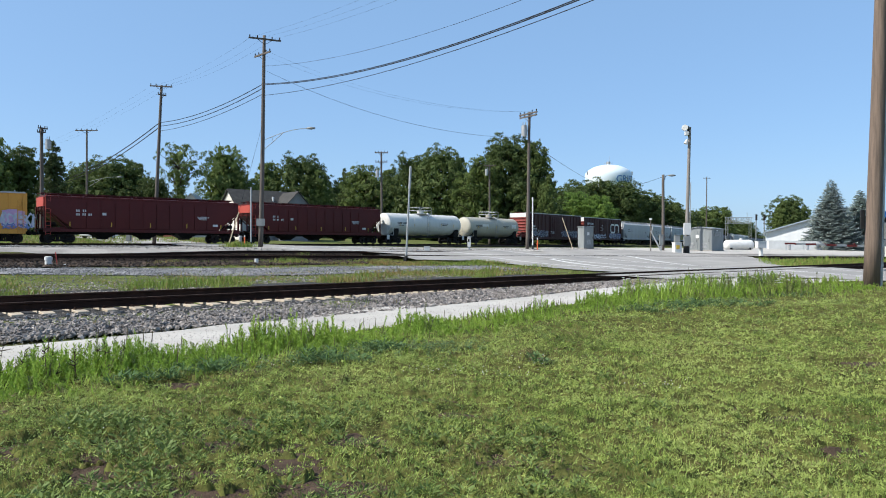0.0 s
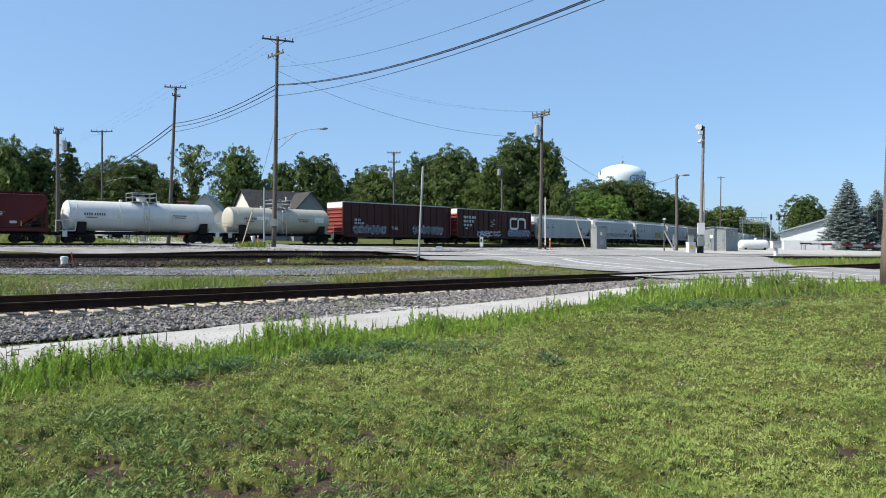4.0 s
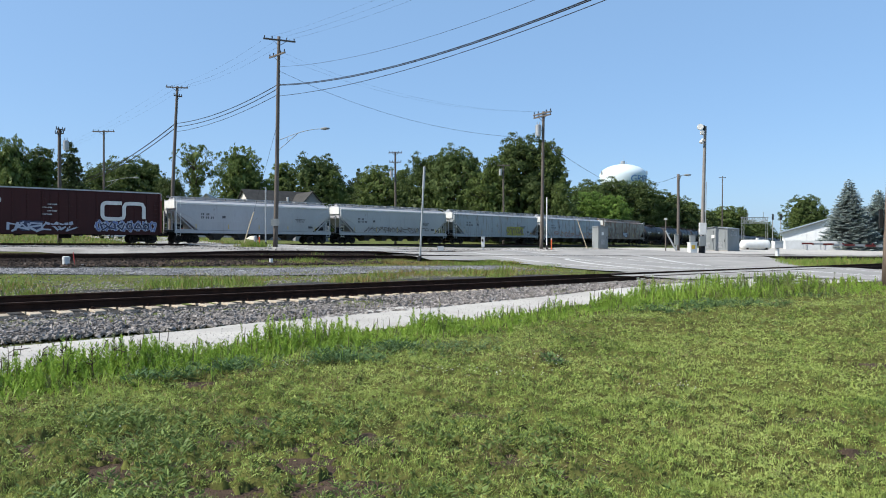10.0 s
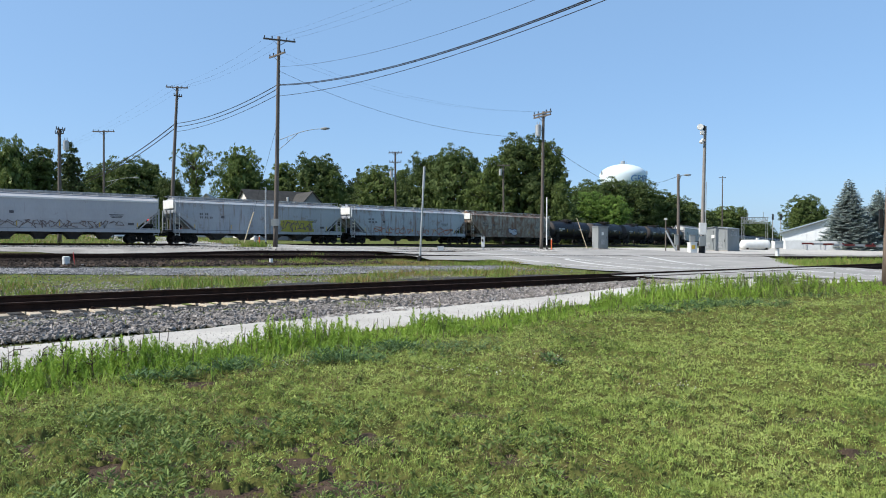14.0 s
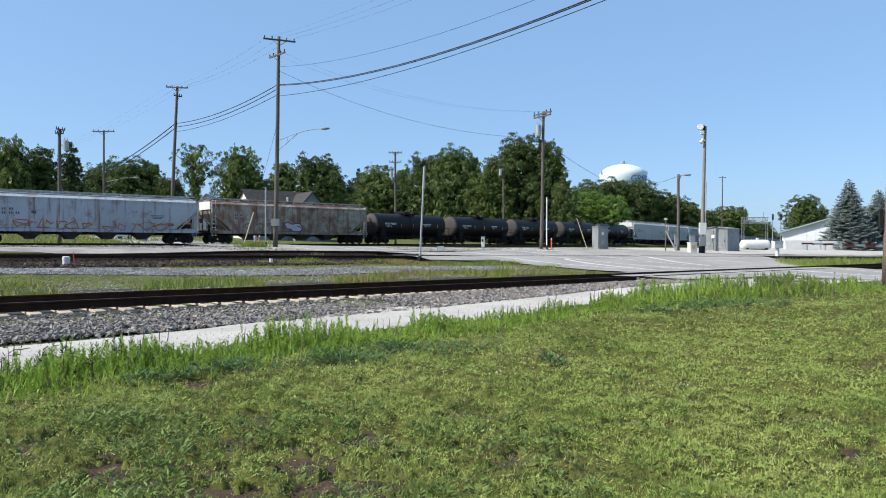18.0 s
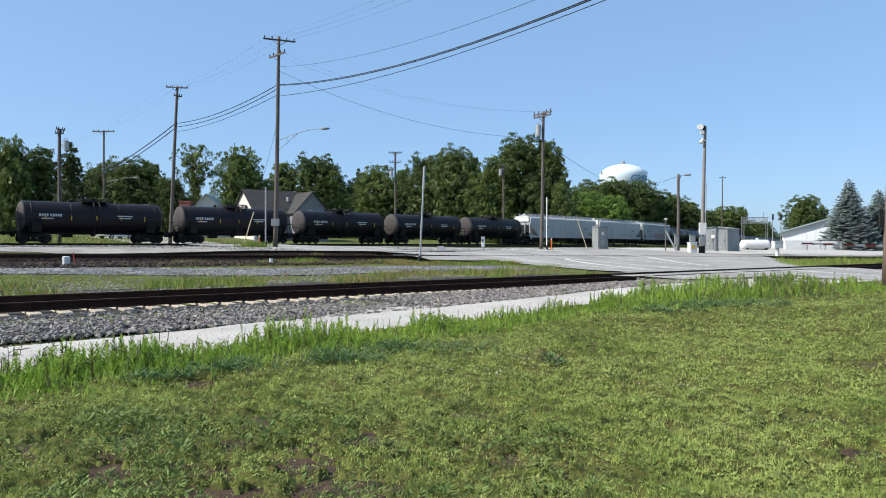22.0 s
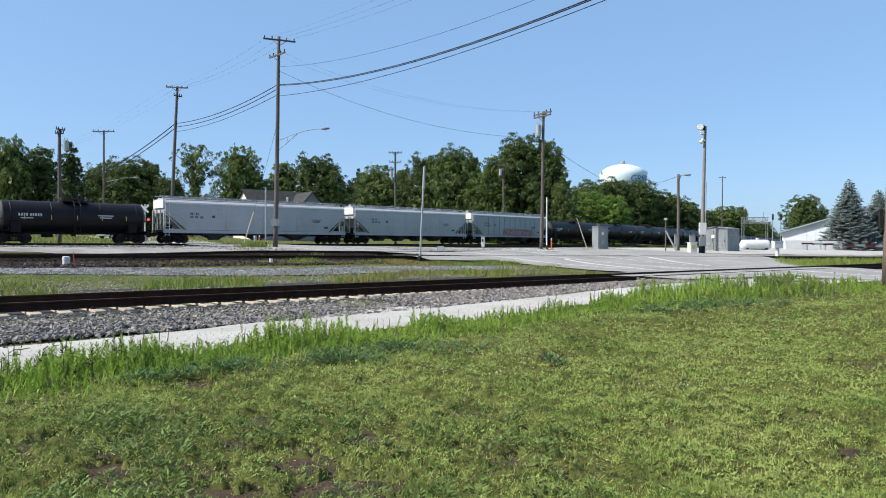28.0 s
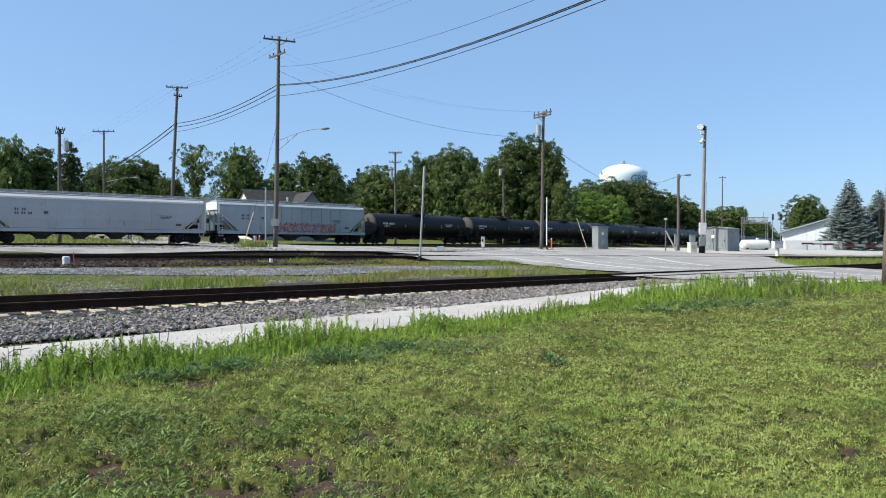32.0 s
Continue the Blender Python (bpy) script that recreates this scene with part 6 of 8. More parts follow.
def braced_post():
    root = thing("braced_post", spot(22.0, 71.8), "weathered post with a diagonal brace", "post")
    bm = bmesh.new()
    rod(bm, (0, 0, -0.1), (0, 0, 3.1), 0.06, seg=8)
    part("post", bm, POLEWOOD, root)
    bm = bmesh.new()
    rod(bm, (0, 0, 2.0), (0.95, -0.3, 0), 0.085, seg=8)
    part("brace", bm, STEEL, root)
    bm = bmesh.new()
    box(bm, 0, 0, 3.16, 0.25, 0.12, 0.16)
    part("head", bm, WHITEPAINT, root)


braced_post()


def fuel_tank():
    x, y = 38.2, 89.0
    root = thing("storage_tank", spot(x, y, 4), "white horizontal storage tank with rounded ends", "storage tank")
    R, L, zc = 0.64, 3.75, 0.62
    bm = bmesh.new()
    prof = ((-L / 2, 0.1), (-L / 2 + 0.06, 0.38), (-L / 2 + 0.2, 0.55), (-L / 2 + 0.4, 0.62), (-L / 2 + 0.6, R))
    prof = list(prof) + [(-a, r) for a, r in prof[::-1]]
    loft(bm, [[Vector((a, math.cos(k * math.tau / 28) * r, zc + math.sin(k * math.tau / 28) * r)) for k in range(28)] for a, r in prof], smooth=True)
    part("shell", bm, WHITEPAINT, root)
    for s in (-1.2, 1.2):
        bm = bmesh.new()
        box(bm, s, 0, 0.1, 0.25, 1.1, 0.36)
        part("saddle", bm, DARKMETAL, root)
    bm = bmesh.new()
    rod(bm, (0.3, 0, zc + R - 0.05), (0.3, 0, zc + R + 0.2), 0.18, seg=12)
    part("hatch", bm, WHITEPAINT, root)


fuel_tank()


def gantry():
    root = thing("signal_bridge", spot(66.0, 160.0), "grey lattice signal bridge over the track", "signal bridge")
    W = 5.2
    for s in (0, W):
        bm = bmesh.new()
        for dx in (-0.25, 0.25):
            rod(bm, (s + dx, 0, -0.1), (s + dx, 0, 6.6), 0.06, seg=6)
        for k in range(9):
            a, b = (-0.25, 0.25) if k % 2 else (0.25, -0.25)
            rod(bm, (s + a, 0, 0.7 * k), (s + b, 0, 0.7 * (k + 1)), 0.035, seg=5)
        part("leg", bm, STEEL, root)
    bm = bmesh.new()
    for z in (5.2, 6.5):
        for y in (-0.5, 0.5):
            rod(bm, (-0.3, y, z), (W + 0.3, y, z), 0.06, seg=6)
    for k in range(9):
        x0, x1 = k * W / 9, (k + 1) * W / 9
        for y in (-0.5, 0.5):
            rod(bm, (x0, y, 5.2 if k % 2 else 6.5), (x1, y, 6.5 if k % 2 else 5.2), 0.04, seg=5)
            rod(bm, (x1, y, 5.2), (x1, y, 6.5), 0.03, seg=5)
    part("truss", bm, STEEL, root)
    bm = bmesh.new()
    for x in (0.9, 4.3):
        rod(bm, (x, -0.5, 6.5), (x, -0.5, 7.6), 0.05, seg=6)
    part("railing", bm, STEEL, root)


gantry()


def signal_head(x, y, h, label):
    root = thing("railway_signal", spot(x, y), label, "railway signal", "railway signals")
    bm = bmesh.new()
    rod(bm, (0, 0, -0.1), (0, 0, h - 1.2), 0.10, seg=10)
    part("mast", bm, STEEL, root)
    bm = bmesh.new()
    box(bm, 0, -0.1, h - 0.75, 0.34, 0.2, 1.2)
    hd = part("head", bevelled(bm, 0.04), DARKMETAL, root)
    for k in range(3):
        bm = bmesh.new()
        rod(bm, (0, -0.2, h - 0.35 - 0.4 * k), (0, -0.42, h - 0.35 - 0.4 * k), 0.14, seg=10)
        part("hood", bm, DARKMETAL, hd)


signal_head(68.0, 150.0, 7.0, "slim white railway signal mast")
signal_head(69.7, 150.0, 7.0, "second white railway signal mast")
root = thing("utility_pole", spot(61.4, 160.0), "distant thin pole with a short crossarm", "utility pole", "utility poles")
bm = bmesh.new()
rod(bm, (0, 0, -0.2), (0.1, 0, 15.6), 0.17, 0.1, seg=8)
part("shaft", bm, POLEWOOD, root)
bm = bmesh.new()
box(bm, 0.1, 0, 15.3, 1.6, 0.12, 0.12)
part("crossarm", bm, POLEWOOD, root)


def crossing_gate():
    """A crossing signal mast with its lowered striped arm."""
    x, y = 25.2, 40.0
    root = thing("crossing_signal", spot(x, y), "white crossing signal mast with lowered striped gate arm", "crossing signal")
    bm = bmesh.new()
    rod(bm, (0, 0, -0.1), (0, 0, 5.0), 0.08, seg=12)
    part("mast", bm, WHITEPAINT, root)
    bm = bmesh.new()
    rod(bm, (0, 0, 0), (0, 0, 0.12), 0.3, seg=14)
    part("base", bm, STEEL, root)
    for k in range(3):
        bm = bmesh.new()
        rod(bm, (0, 0, 3.4 + 0.55 * k), (0, 0, 3.5 + 0.55 * k), 0.13, seg=10)
        part("clamp", bm, STEEL, root)
    for s in (-0.42, 0.42):
        bm = bmesh.new()
        rod(bm, (s, 0.02, 2.75), (s, 0.12, 2.75), 0.28, seg=18)
        part("lamp_disc", bm, DARKMETAL, root, "black round signal backing")
    bm = bmesh.new()
    box(bm, 0.5, -0.02, 3.15, 0.75, 0.03, 0.34)
    part("sign", bm, material("blue_sign", (0.05, 0.22, 0.62), rough=0.4, bump=0.0), root, "small blue sign")
    bm = bmesh.new()
    box(bm, 0, 0.1, 1.35, 0.5, 0.4, 0.7)
    part("gate_motor", bevelled(bm, 0.03), CABINET, root)
    arm = None
    n = 9
    for k in range(n):
        bm = bmesh.new()
        x0, x1 = -0.3 - 5.2 * k / n, -0.3 - 5.2 * (k + 1) / n
        box(bm, (x0 + x1) / 2, -0.1, 1.36 + 0.02 * k, abs(x1 - x0), 0.05, 0.13 - 0.004 * k)
        part("arm_segment", bm, REDPAINT if k % 2 == 0 else STEEL, root)
    for k in (2, 5, 8):
        bm = bmesh.new()
        rod(bm, (-0.5 - 0.55 * k, -0.1, 1.45), (-0.5 - 0.55 * k, -0.1, 1.54), 0.045, seg=8)
        part("arm_lamp", bm, REDPAINT, root)


crossing_gate()


def far_crossing_signal():
    """The flashing crossing signal beyond the train."""
    x, y = -33.2, 81.0
    root = thing("crossing_signal", spot(x, y, 0, 1.5), "white crossing signal with crossed blades and red lamps", "crossing signal")
    bm = bmesh.new()
    rod(bm, (0, 0, -0.1), (0, 0, 4.6), 0.07, seg=10)
    part("mast", bm, WHITEPAINT, root)
    for s in (-1, 1):
        bm = bmesh.new()
        box(bm, 0, -0.1 - 0.02 * s, 4.1, 1.2, 0.03, 0.22, Matrix.Rotation(radians(45 * s), 4, "Y"))
        part("blade", bm, WHITEPAINT, root)
    glow = material("red_lamp_glow", (0.6, 0.03, 0.03), rough=0.3, bump=0.0)
    b = glow.node_tree.nodes["Principled BSDF"]
    b.inputs["Emission Color"].default_value = (1.0, 0.05, 0.04, 1)
    b.inputs["Emission Strength"].default_value = 2.0
    for s in (-0.45, 0.45):
        bm = bmesh.new()
        rod(bm, (s, -0.06, 2.9), (s, -0.10, 2.9), 0.3, seg=18)
        disc = part("lamp_disc", bm, DARKMETAL, root)
        bm = bmesh.new()
        rod(bm, (s, -0.11, 2.9), (s, -0.15, 2.9), 0.13, seg=14)
        part("lamp", bm, glow, disc, "lit red signal lamp")
    bm = bmesh.new()
    box(bm, 0, 0, 0.9, 0.5, 0.4, 0.8)
    part("case", bevelled(bm, 0.03), CABINET, root)


far_crossing_signal()


def pole_signs():
    """Sign plates and a meter on the thick near pole."""
    bm = bmesh.new()
    rod(bm, (0.22, -0.1, 0), (0.42, -0.08, 7.5), 0.045, seg=8)
    part("conduit", bm, STEEL, near_pole, "grey conduit down the pole")
    bm = bmesh.new()
    box(bm, -0.24, 0.05, 2.0, 0.10, 0.05, 0.55)
    part("sign_back", bm, DARKMETAL, near_pole, "grey back of a road sign")
    bm = bmesh.new()
    box(bm, 0.42, -0.12, 1.65, 0.3, 0.16, 0.5)
    part("meter_box", bevelled(bm, 0.02), CABINET, near_pole)
    bm = bmesh.new()
    box(bm, 0.40, -0.14, 1.05, 0.2, 0.12, 0.3)
    part("tag_plate", bm, WHITEPAINT, near_pole)


pole_signs()


# ---------------------------------------------------------------- buildings
def gable_house(x, y, w, d, eave, ridge, wallmat, roofmat, label, turn=0.0, z=None, windows=(), over=0.35, gablemat=None):
    """A house with a pitched roof; the ridge runs along its local x."""
    root = thing("house", spot(x, y, turn, z), label, "house", "houses beyond the train")
    bm = bmesh.new()
    loft(bm, [[Vector((xx, -d / 2, -0.3)), Vector((xx, d / 2, -0.3)), Vector((xx, d / 2, eave)), Vector((xx, 0, ridge)), Vector((xx, -d / 2, eave))] for xx in (-w / 2, w / 2)])
    bmesh.ops.recalc_face_normals(bm, faces=bm.faces)
    if gablemat:
        for f in bm.faces:
            if abs(f.normal.x) > 0.8:
                f.material_index = 1
    part("wall", bm, [wallmat, gablemat or wallmat], root)
    for s in (-1, 1):
        bm = bmesh.new()
        t = 0.14
        sl = (ridge - eave) / (d / 2)
        y1, z1 = s * (d / 2 + over), eave - sl * over
        loft(bm, [[Vector((xx, 0, ridge + 0.02)), Vector((xx, y1, z1 + 0.02)), Vector((xx, y1, z1 + t)), Vector((xx, 0, ridge + t))] for xx in (-w / 2 - over, w / 2 + over)])
        part("roof", bm, roofmat, root)
    for wx, wz, ww, wh, face in windows:
        bm = bmesh.new()
        if face == "front":
            box(bm, wx, -d / 2 - 0.03, wz, ww + 0.16, 0.06, wh + 0.16)
        else:
            box(bm, -w / 2 - 0.03, wx, wz, 0.06, ww + 0.16, wh + 0.16)
        win = part("window", bm, WHITEPAINT, root)
        bm = bmesh.new()
        if face == "front":
            box(bm, wx, -d / 2 - 0.05, wz, ww, 0.05, wh)
        else:
            box(bm, -w / 2 - 0.05, wx, wz, 0.05, ww, wh)
        part("pane", bm, GLASS, win)
    return root


CREAM = material("cream_siding", (0.64, 0.60, 0.54), (0.56, 0.52, 0.47), rough=0.7, scale=1, fine=14, bump=0.1)
WINGSIDING = material("wing_siding", (0.23, 0.235, 0.245), (0.18, 0.185, 0.195), rough=0.7, scale=1, fine=14, bump=0.1)
gable_house(-47.6, 106.0, 4.4, 4.2, 4.4, 6.1, CREAM, material("brown_roof", (0.20, 0.145, 0.125), (0.15, 0.11, 0.095), rough=0.85, scale=1.5, fine=18, bump=0.3), "small cream house with a pinkish brown roof", 38, 1.3,
            ((0.0, 3.6, 0.5, 0.9, "end"),))
# grey-roofed house with a white gable, and its wing
gable_house(-26.0, 113.0, 10.5, 7.6, 5.2, 8.6, GREYSIDING, ROOFGREY, "house with dark grey shingle roof and white gable", 40, 1.3,
            ((-2.5, 4.0, 0.9, 1.1, "front"), (1.0, 4.0, 0.9, 1.1, "front"), (0.0, 4.2, 0.9, 1.2, "end")), gablemat=CREAM)
gable_house(-21.2, 111.5, 6.0, 5.2, 5.3, 8.2, WINGSIDING, ROOFGREY, "grey-sided house wing with a front gable", 122, 1.3, ((0.3, 5.0, 0.7, 0.9, "end"),))
gable_house(-38.7, 121.0, 7.5, 7.0, 4.8, 8.5, CREAM, material("pale_roof", (0.36, 0.38, 0.36), (0.28, 0.30, 0.29), rough=0.8, scale=2, fine=18, bump=0.2), "small cream house with a pale green-grey roof", -82, 1.3, ((0.0, 5.0, 0.8, 1.0, "end"),))
for i, (x, y, z, h) in enumerate(((-27.6, 110.6, 8.6, 0.7), (-24.0, 112.3, 8.7, 0.5))):
    root = thing("vent_pipe", Matrix.Translation((x, y, z)), "small white vent on the roof", "vent")
    bm = bmesh.new()
    rod(bm, (0, 0, -0.8), (0, 0, h * 0.6), 0.16, seg=10)
    part("tube", bm, WHITEPAINT, root)
gable_house(10.5, 190.0, 26, 14, 5.0, 7.6, BRICKRED, BRICKRED, "low red-brown building beyond the tracks", 6, 1.3)
root = thing("chimney", spot(-41.0, 116.0), "red-brown brick chimney stack behind the train", "chimney")
bm = bmesh.new()
box(bm, 0, 0, 2.6, 1.7, 1.2, 5.8)
part("stack", bm, BRICKRED, root)
bm = bmesh.new()
box(bm, 0, 0, 5.6, 1.9, 1.4, 0.2)
part("cap", bm, BRICKRED, root)


def parked_car():
    """A white estate car parked before the small house, its nose to the tracks."""
    root = thing("car", spot(-42.3, 94.0, -24), "white parked estate car with dark windows", "car")
    paintwork = material("car_white", (0.74, 0.75, 0.76), (0.70, 0.71, 0.72), rough=0.3, bump=0.0, spec=0.5)

    def slab(name, rows, mat, parent, label=""):
        b = bmesh.new()
        loft(b, [[Vector((x, y, z)) for x, z in ((-w, z0), (w, z0), (w * 1.0, z0 + 0.6 * (z1 - z0)), (w * 0.93, z1), (-w * 0.93, z1), (-w, z0 + 0.6 * (z1 - z0)))] for y, w, z0, z1 in rows])
        return part(name, b, mat, parent, label)

    body = slab("body", ((-2.3, 0.74, 0.42, 0.78), (-2.15, 0.88, 0.32, 0.92), (-0.95, 0.92, 0.30, 1.02), (1.9, 0.92, 0.30, 1.05), (2.2, 0.86, 0.36, 1.0)), paintwork, root)
    cabin = slab("cabin", ((-1.0, 0.78, 0.98, 1.03), (-0.25, 0.76, 1.0, 1.55), (0.4, 0.76, 1.0, 1.62), (1.7, 0.74, 1.0, 1.58), (2.1, 0.74, 1.0, 1.10)), paintwork, root)
    b = bmesh.new()
    loft(b, [[Vector((-0.66, -0.93, 1.08)), Vector((0.66, -0.93, 1.08)), Vector((0.60, -0.34, 1.50)), Vector((-0.60, -0.34, 1.50))], [Vector((-0.66, -0.96, 1.10)), Vector((0.66, -0.96, 1.10)), Vector((0.60, -0.37, 1.52)), Vector((-0.60, -0.37, 1.52))]])
    part("windscreen", b, GLASS, cabin)
    for sx in (-1, 1):
        for y0, y1 in ((-0.15, 0.7), (0.8, 1.7)):
            b = bmesh.new()
            box(b, sx * 0.745, (y0 + y1) / 2, 1.29, 0.04, y1 - y0, 0.36, Matrix.Rotation(radians(-4 * sx), 4, "Y"))
            part("side_window", b, GLASS, cabin)
        b = bmesh.new()
        box(b, sx * 0.58, -2.27, 0.72, 0.3, 0.08, 0.14)
        part("headlight", b, STEEL, body)
        for y in (-1.45, 1.4):
            b = bmesh.new()
            rod(b, (sx * 0.72, y, 0.32), (sx * 0.93, y, 0.32), 0.32, seg=18)
            wheel = part("wheel", b, DARKMETAL, root)
            b = bmesh.new()
            rod(b, (sx * 0.92, y, 0.32), (sx * 0.945, y, 0.32), 0.2, seg=14)
            part("rim", b, STEEL, wheel)
    b = bmesh.new()
    box(b, 0, -2.3, 0.62, 0.8, 0.05, 0.14)
    part("grille", b, DARKMETAL, body)


parked_car()
SHEDWHITE = material("shed_white", (0.70, 0.72, 0.74), (0.64, 0.66, 0.68), rough=0.5, scale=1, fine=12, bump=0.05)


def white_building():
    """A long white shed whose broad gable faces the tracks."""
    root = thing("shed", spot(64.9, 110.7, -26, 0.45), "long white metal building with a low pitched roof", "building")
    W, D, eave, ridge = 24.0, 26.0, 3.1, 6.75
    bm = bmesh.new()
    loft(bm, [[Vector((-W / 2, y, -0.2)), Vector((W / 2, y, -0.2)), Vector((W / 2, y, eave)), Vector((0, y, ridge)), Vector((-W / 2, y, eave))] for y in (0, D)])
    part("wall", bm, SHEDWHITE, root)
    for s in (-1, 1):
        bm = bmesh.new()
        loft(bm, [[Vector((0, y, ridge + 0.03)), Vector((s * (W / 2 + 0.4), y, eave - 0.09)), Vector((s * (W / 2 + 0.4), y, eave + 0.13)), Vector((0, y, ridge + 0.25))] for y in (-0.6, D)])
        part("roof", bm, material("shed_roof", (0.30, 0.36, 0.40), (0.25, 0.30, 0.34), rough=0.5, metal=0.2, bump=0.05), root)
    for k in range(38):
        bm = bmesh.new()
        x = -W / 2 + 0.25 + k * (W - 0.5) / 37
        top = eave + (ridge - eave) * (1 - abs(x) / (W / 2))
        box(bm, x, -0.015, top / 2, 0.05, 0.03, top - 0.05)
        part("wall_rib", bm, SHEDWHITE, root)
    bm = bmesh.new()
    rod(bm, (2.0, 3, ridge - 0.8), (2.0, 3, ridge + 0.9), 0.3, seg=12)
    rod(bm, (2.0, 3, ridge + 0.9), (2.0, 3, ridge + 1.2), 0.42, 0.2, seg=12)
    part("roof_vent", bm, STEEL, root)


white_building()


def barriers():
    for k in range(4):
        root = thing("concrete_barrier", spot(47.8 + 2.45 * k, 99.2 + 0.12 * k, 2), "white painted concrete barrier block", "barrier", "white barrier blocks")
        bm = bmesh.new()
        loft(bm, [[Vector((x, -0.3, -0.1)), Vector((x, 0.3, -0.1)), Vector((x, 0.24, 0.5)), Vector((x, 0.16, 1.25)), Vector((x, -0.16, 1.25)), Vector((x, -0.24, 0.5))] for x in (-1.2, 1.2)])
        part("block", bm, WHITEPAINT, root)
    for x, y in ((47.0, 94.0), (49.9, 95.0)):
        root = thing("bollard", spot(x, y), "short grey bollard at the lot", "bollard", "bollards")
        bm = bmesh.new()
        rod(bm, (0, 0, -0.1), (0, 0, 0.7), 0.16, seg=10)
        part("post", bm, STEEL, root)


barriers()


# ---------------------------------------------------------------- water tower
TOWERPAINT = material("tower_paint", (0.66, 0.74, 0.78), (0.58, 0.67, 0.72), rough=0.5, scale=0.1, fine=2, bump=0.02)


def water_tower():
    x, y, z0 = 118.8, 480.0, 1.0
    root = thing("water_tower", Matrix.Translation((x, y, z0)), "white domed water tower with blue lettering", "water tower")
    R = 15.3
    zc = 46.7
    bm = bmesh.new()
    prof = []
    for k in range(13):
        a = -math.pi / 2 + math.pi * k / 12
        c = math.cos(a)
        prof.append((max(0.25, R * c ** (1.05 if a > 0 else 0.4)), zc + (7.4 if a > 0 else 11.0) * math.sin(a)))
    loft(bm, [[Vector((math.cos(j * math.tau / 40) * r, math.sin(j * math.tau / 40) * r, z)) for j in range(40)] for r, z in prof], smooth=True)
    part("tank", bm, TOWERPAINT, root)
    bm = bmesh.new()
    rod(bm, (0, 0, -1), (0, 0, zc - 4), 4.5, 3.6, seg=28)
    part("column", bm, TOWERPAINT, root)
    bm = bmesh.new()
    rod(bm, (0, 0, zc + 6.9), (0, 0, zc + 9.4), 1.4, seg=12)
    rod(bm, (0.6, 0, zc + 9.4), (0.6, 0, zc + 13.0), 0.07, seg=4)
    for a in range(6):
        p = Vector((math.cos(a) * 2.4, math.sin(a) * 2.4, zc + 6.9))
        rod(bm, p, p + Vector((0, 0, 1.9)), 0.12, seg=5)
    part("roof_rail", bm, STEEL, root)
    for a in (-2.9, -0.1):
        bm = bmesh.new()
        p = Vector((math.cos(a) * R, math.sin(a) * R, zc + 0.5))
        for k in range(3):
            box(bm, p.x, p.y + 0.6 * k - 0.6, p.z + 0.9, 0.6, 0.4, 2.6)
        part("antenna", bm, STEEL, root)
    # town name round the tank
    cu = bpy.data.curves.new("name", "FONT")
    cu.body = "GRIFFITH"
    cu.size, cu.extrude, cu.resolution_u = 6.4, 0.05, 2
    ob = bpy.data.objects.new("name", cu)
    scene.collection.objects.link(ob)
    me = bpy.data.meshes.new_from_object(ob.evaluated_get(bpy.context.evaluated_depsgraph_get()))
    bpy.data.objects.remove(ob)
    bm = bmesh.new()
    bm.from_mesh(me)
    bmesh.ops.subdivide_edges(bm, edges=[e for e in bm.edges if e.calc_length() > 1.2], cuts=2)
    for v in bm.verts:
        a = -1.5 + v.co.x / R
        zz = zc - 5.2 + v.co.y
        r = R * max(0.05, 1 - ((zz - zc) / (7.0 if zz > zc else 11.0)) ** 2) ** (0.42 if zz > zc else 0.2) + 0.12 + v.co.z
        v.co = (math.cos(a) * r, math.sin(a) * r, zz)
    part("town_name", bm, material("blue_letters", (0.08, 0.22, 0.50), (0.07, 0.19, 0.44), rough=0.5, bump=0.0), root, "blue painted town name")


water_tower()


# ---------------------------------------------------------------- grass, weeds and stones
DRIVE_EDGE = ((-30, -24), (-12.2, -1.0), (-4.65, 8.3), (-0.75, 12.6), (5.6, 19.2), (10.6, 21.9), (13.0, 23.2), (40, 16.0))


def edge_y(x):
    """The lawn's far border along the drive and the road."""
    return np.interp(x, [p[0] for p in DRIVE_EDGE], [p[1] for p in DRIVE_EDGE])


def patches(x, y, s, seed):
    return np.array([noise.noise((a * s, b * s, seed)) for a, b in zip(x, y)])


BARE = ((-0.57, 5.75, 0.20, 0.20), (-0.92, 5.0, 0.18, 0.20), (-0.66, 4.55, 0.32, 0.14), (-0.22, 7.2, 0.36, 0.14), (-2.7, 7.95, 0.26, 0.16), (-1.6, 5.6, 0.14, 0.14),
        (-1.6, 6.3, 0.16, 0.18), (-2.3, 4.9, 0.16, 0.14), (-4.05, 6.7, 0.2, 0.14), (3.1, 5.4, 0.16, 0.12), (3.25, 6.4, 0.30, 0.10), (0.5, 5.1, 0.22, 0.12), (2.4, 7.1, 0.18, 0.08),
        (1.45, 9.7, 0.25, 0.16), (2.75, 6.8, 0.20, 0.07), (-0.5, 11.0, 0.4, 0.2), (-1.3, 4.4, 0.22, 0.12), (1.9, 4.7, 0.14, 0.08), (5.6, 9.3, 0.4, 0.2), (-2.2, 8.8, 0.3, 0.15), (0.2, 6.6, 0.16, 0.08))


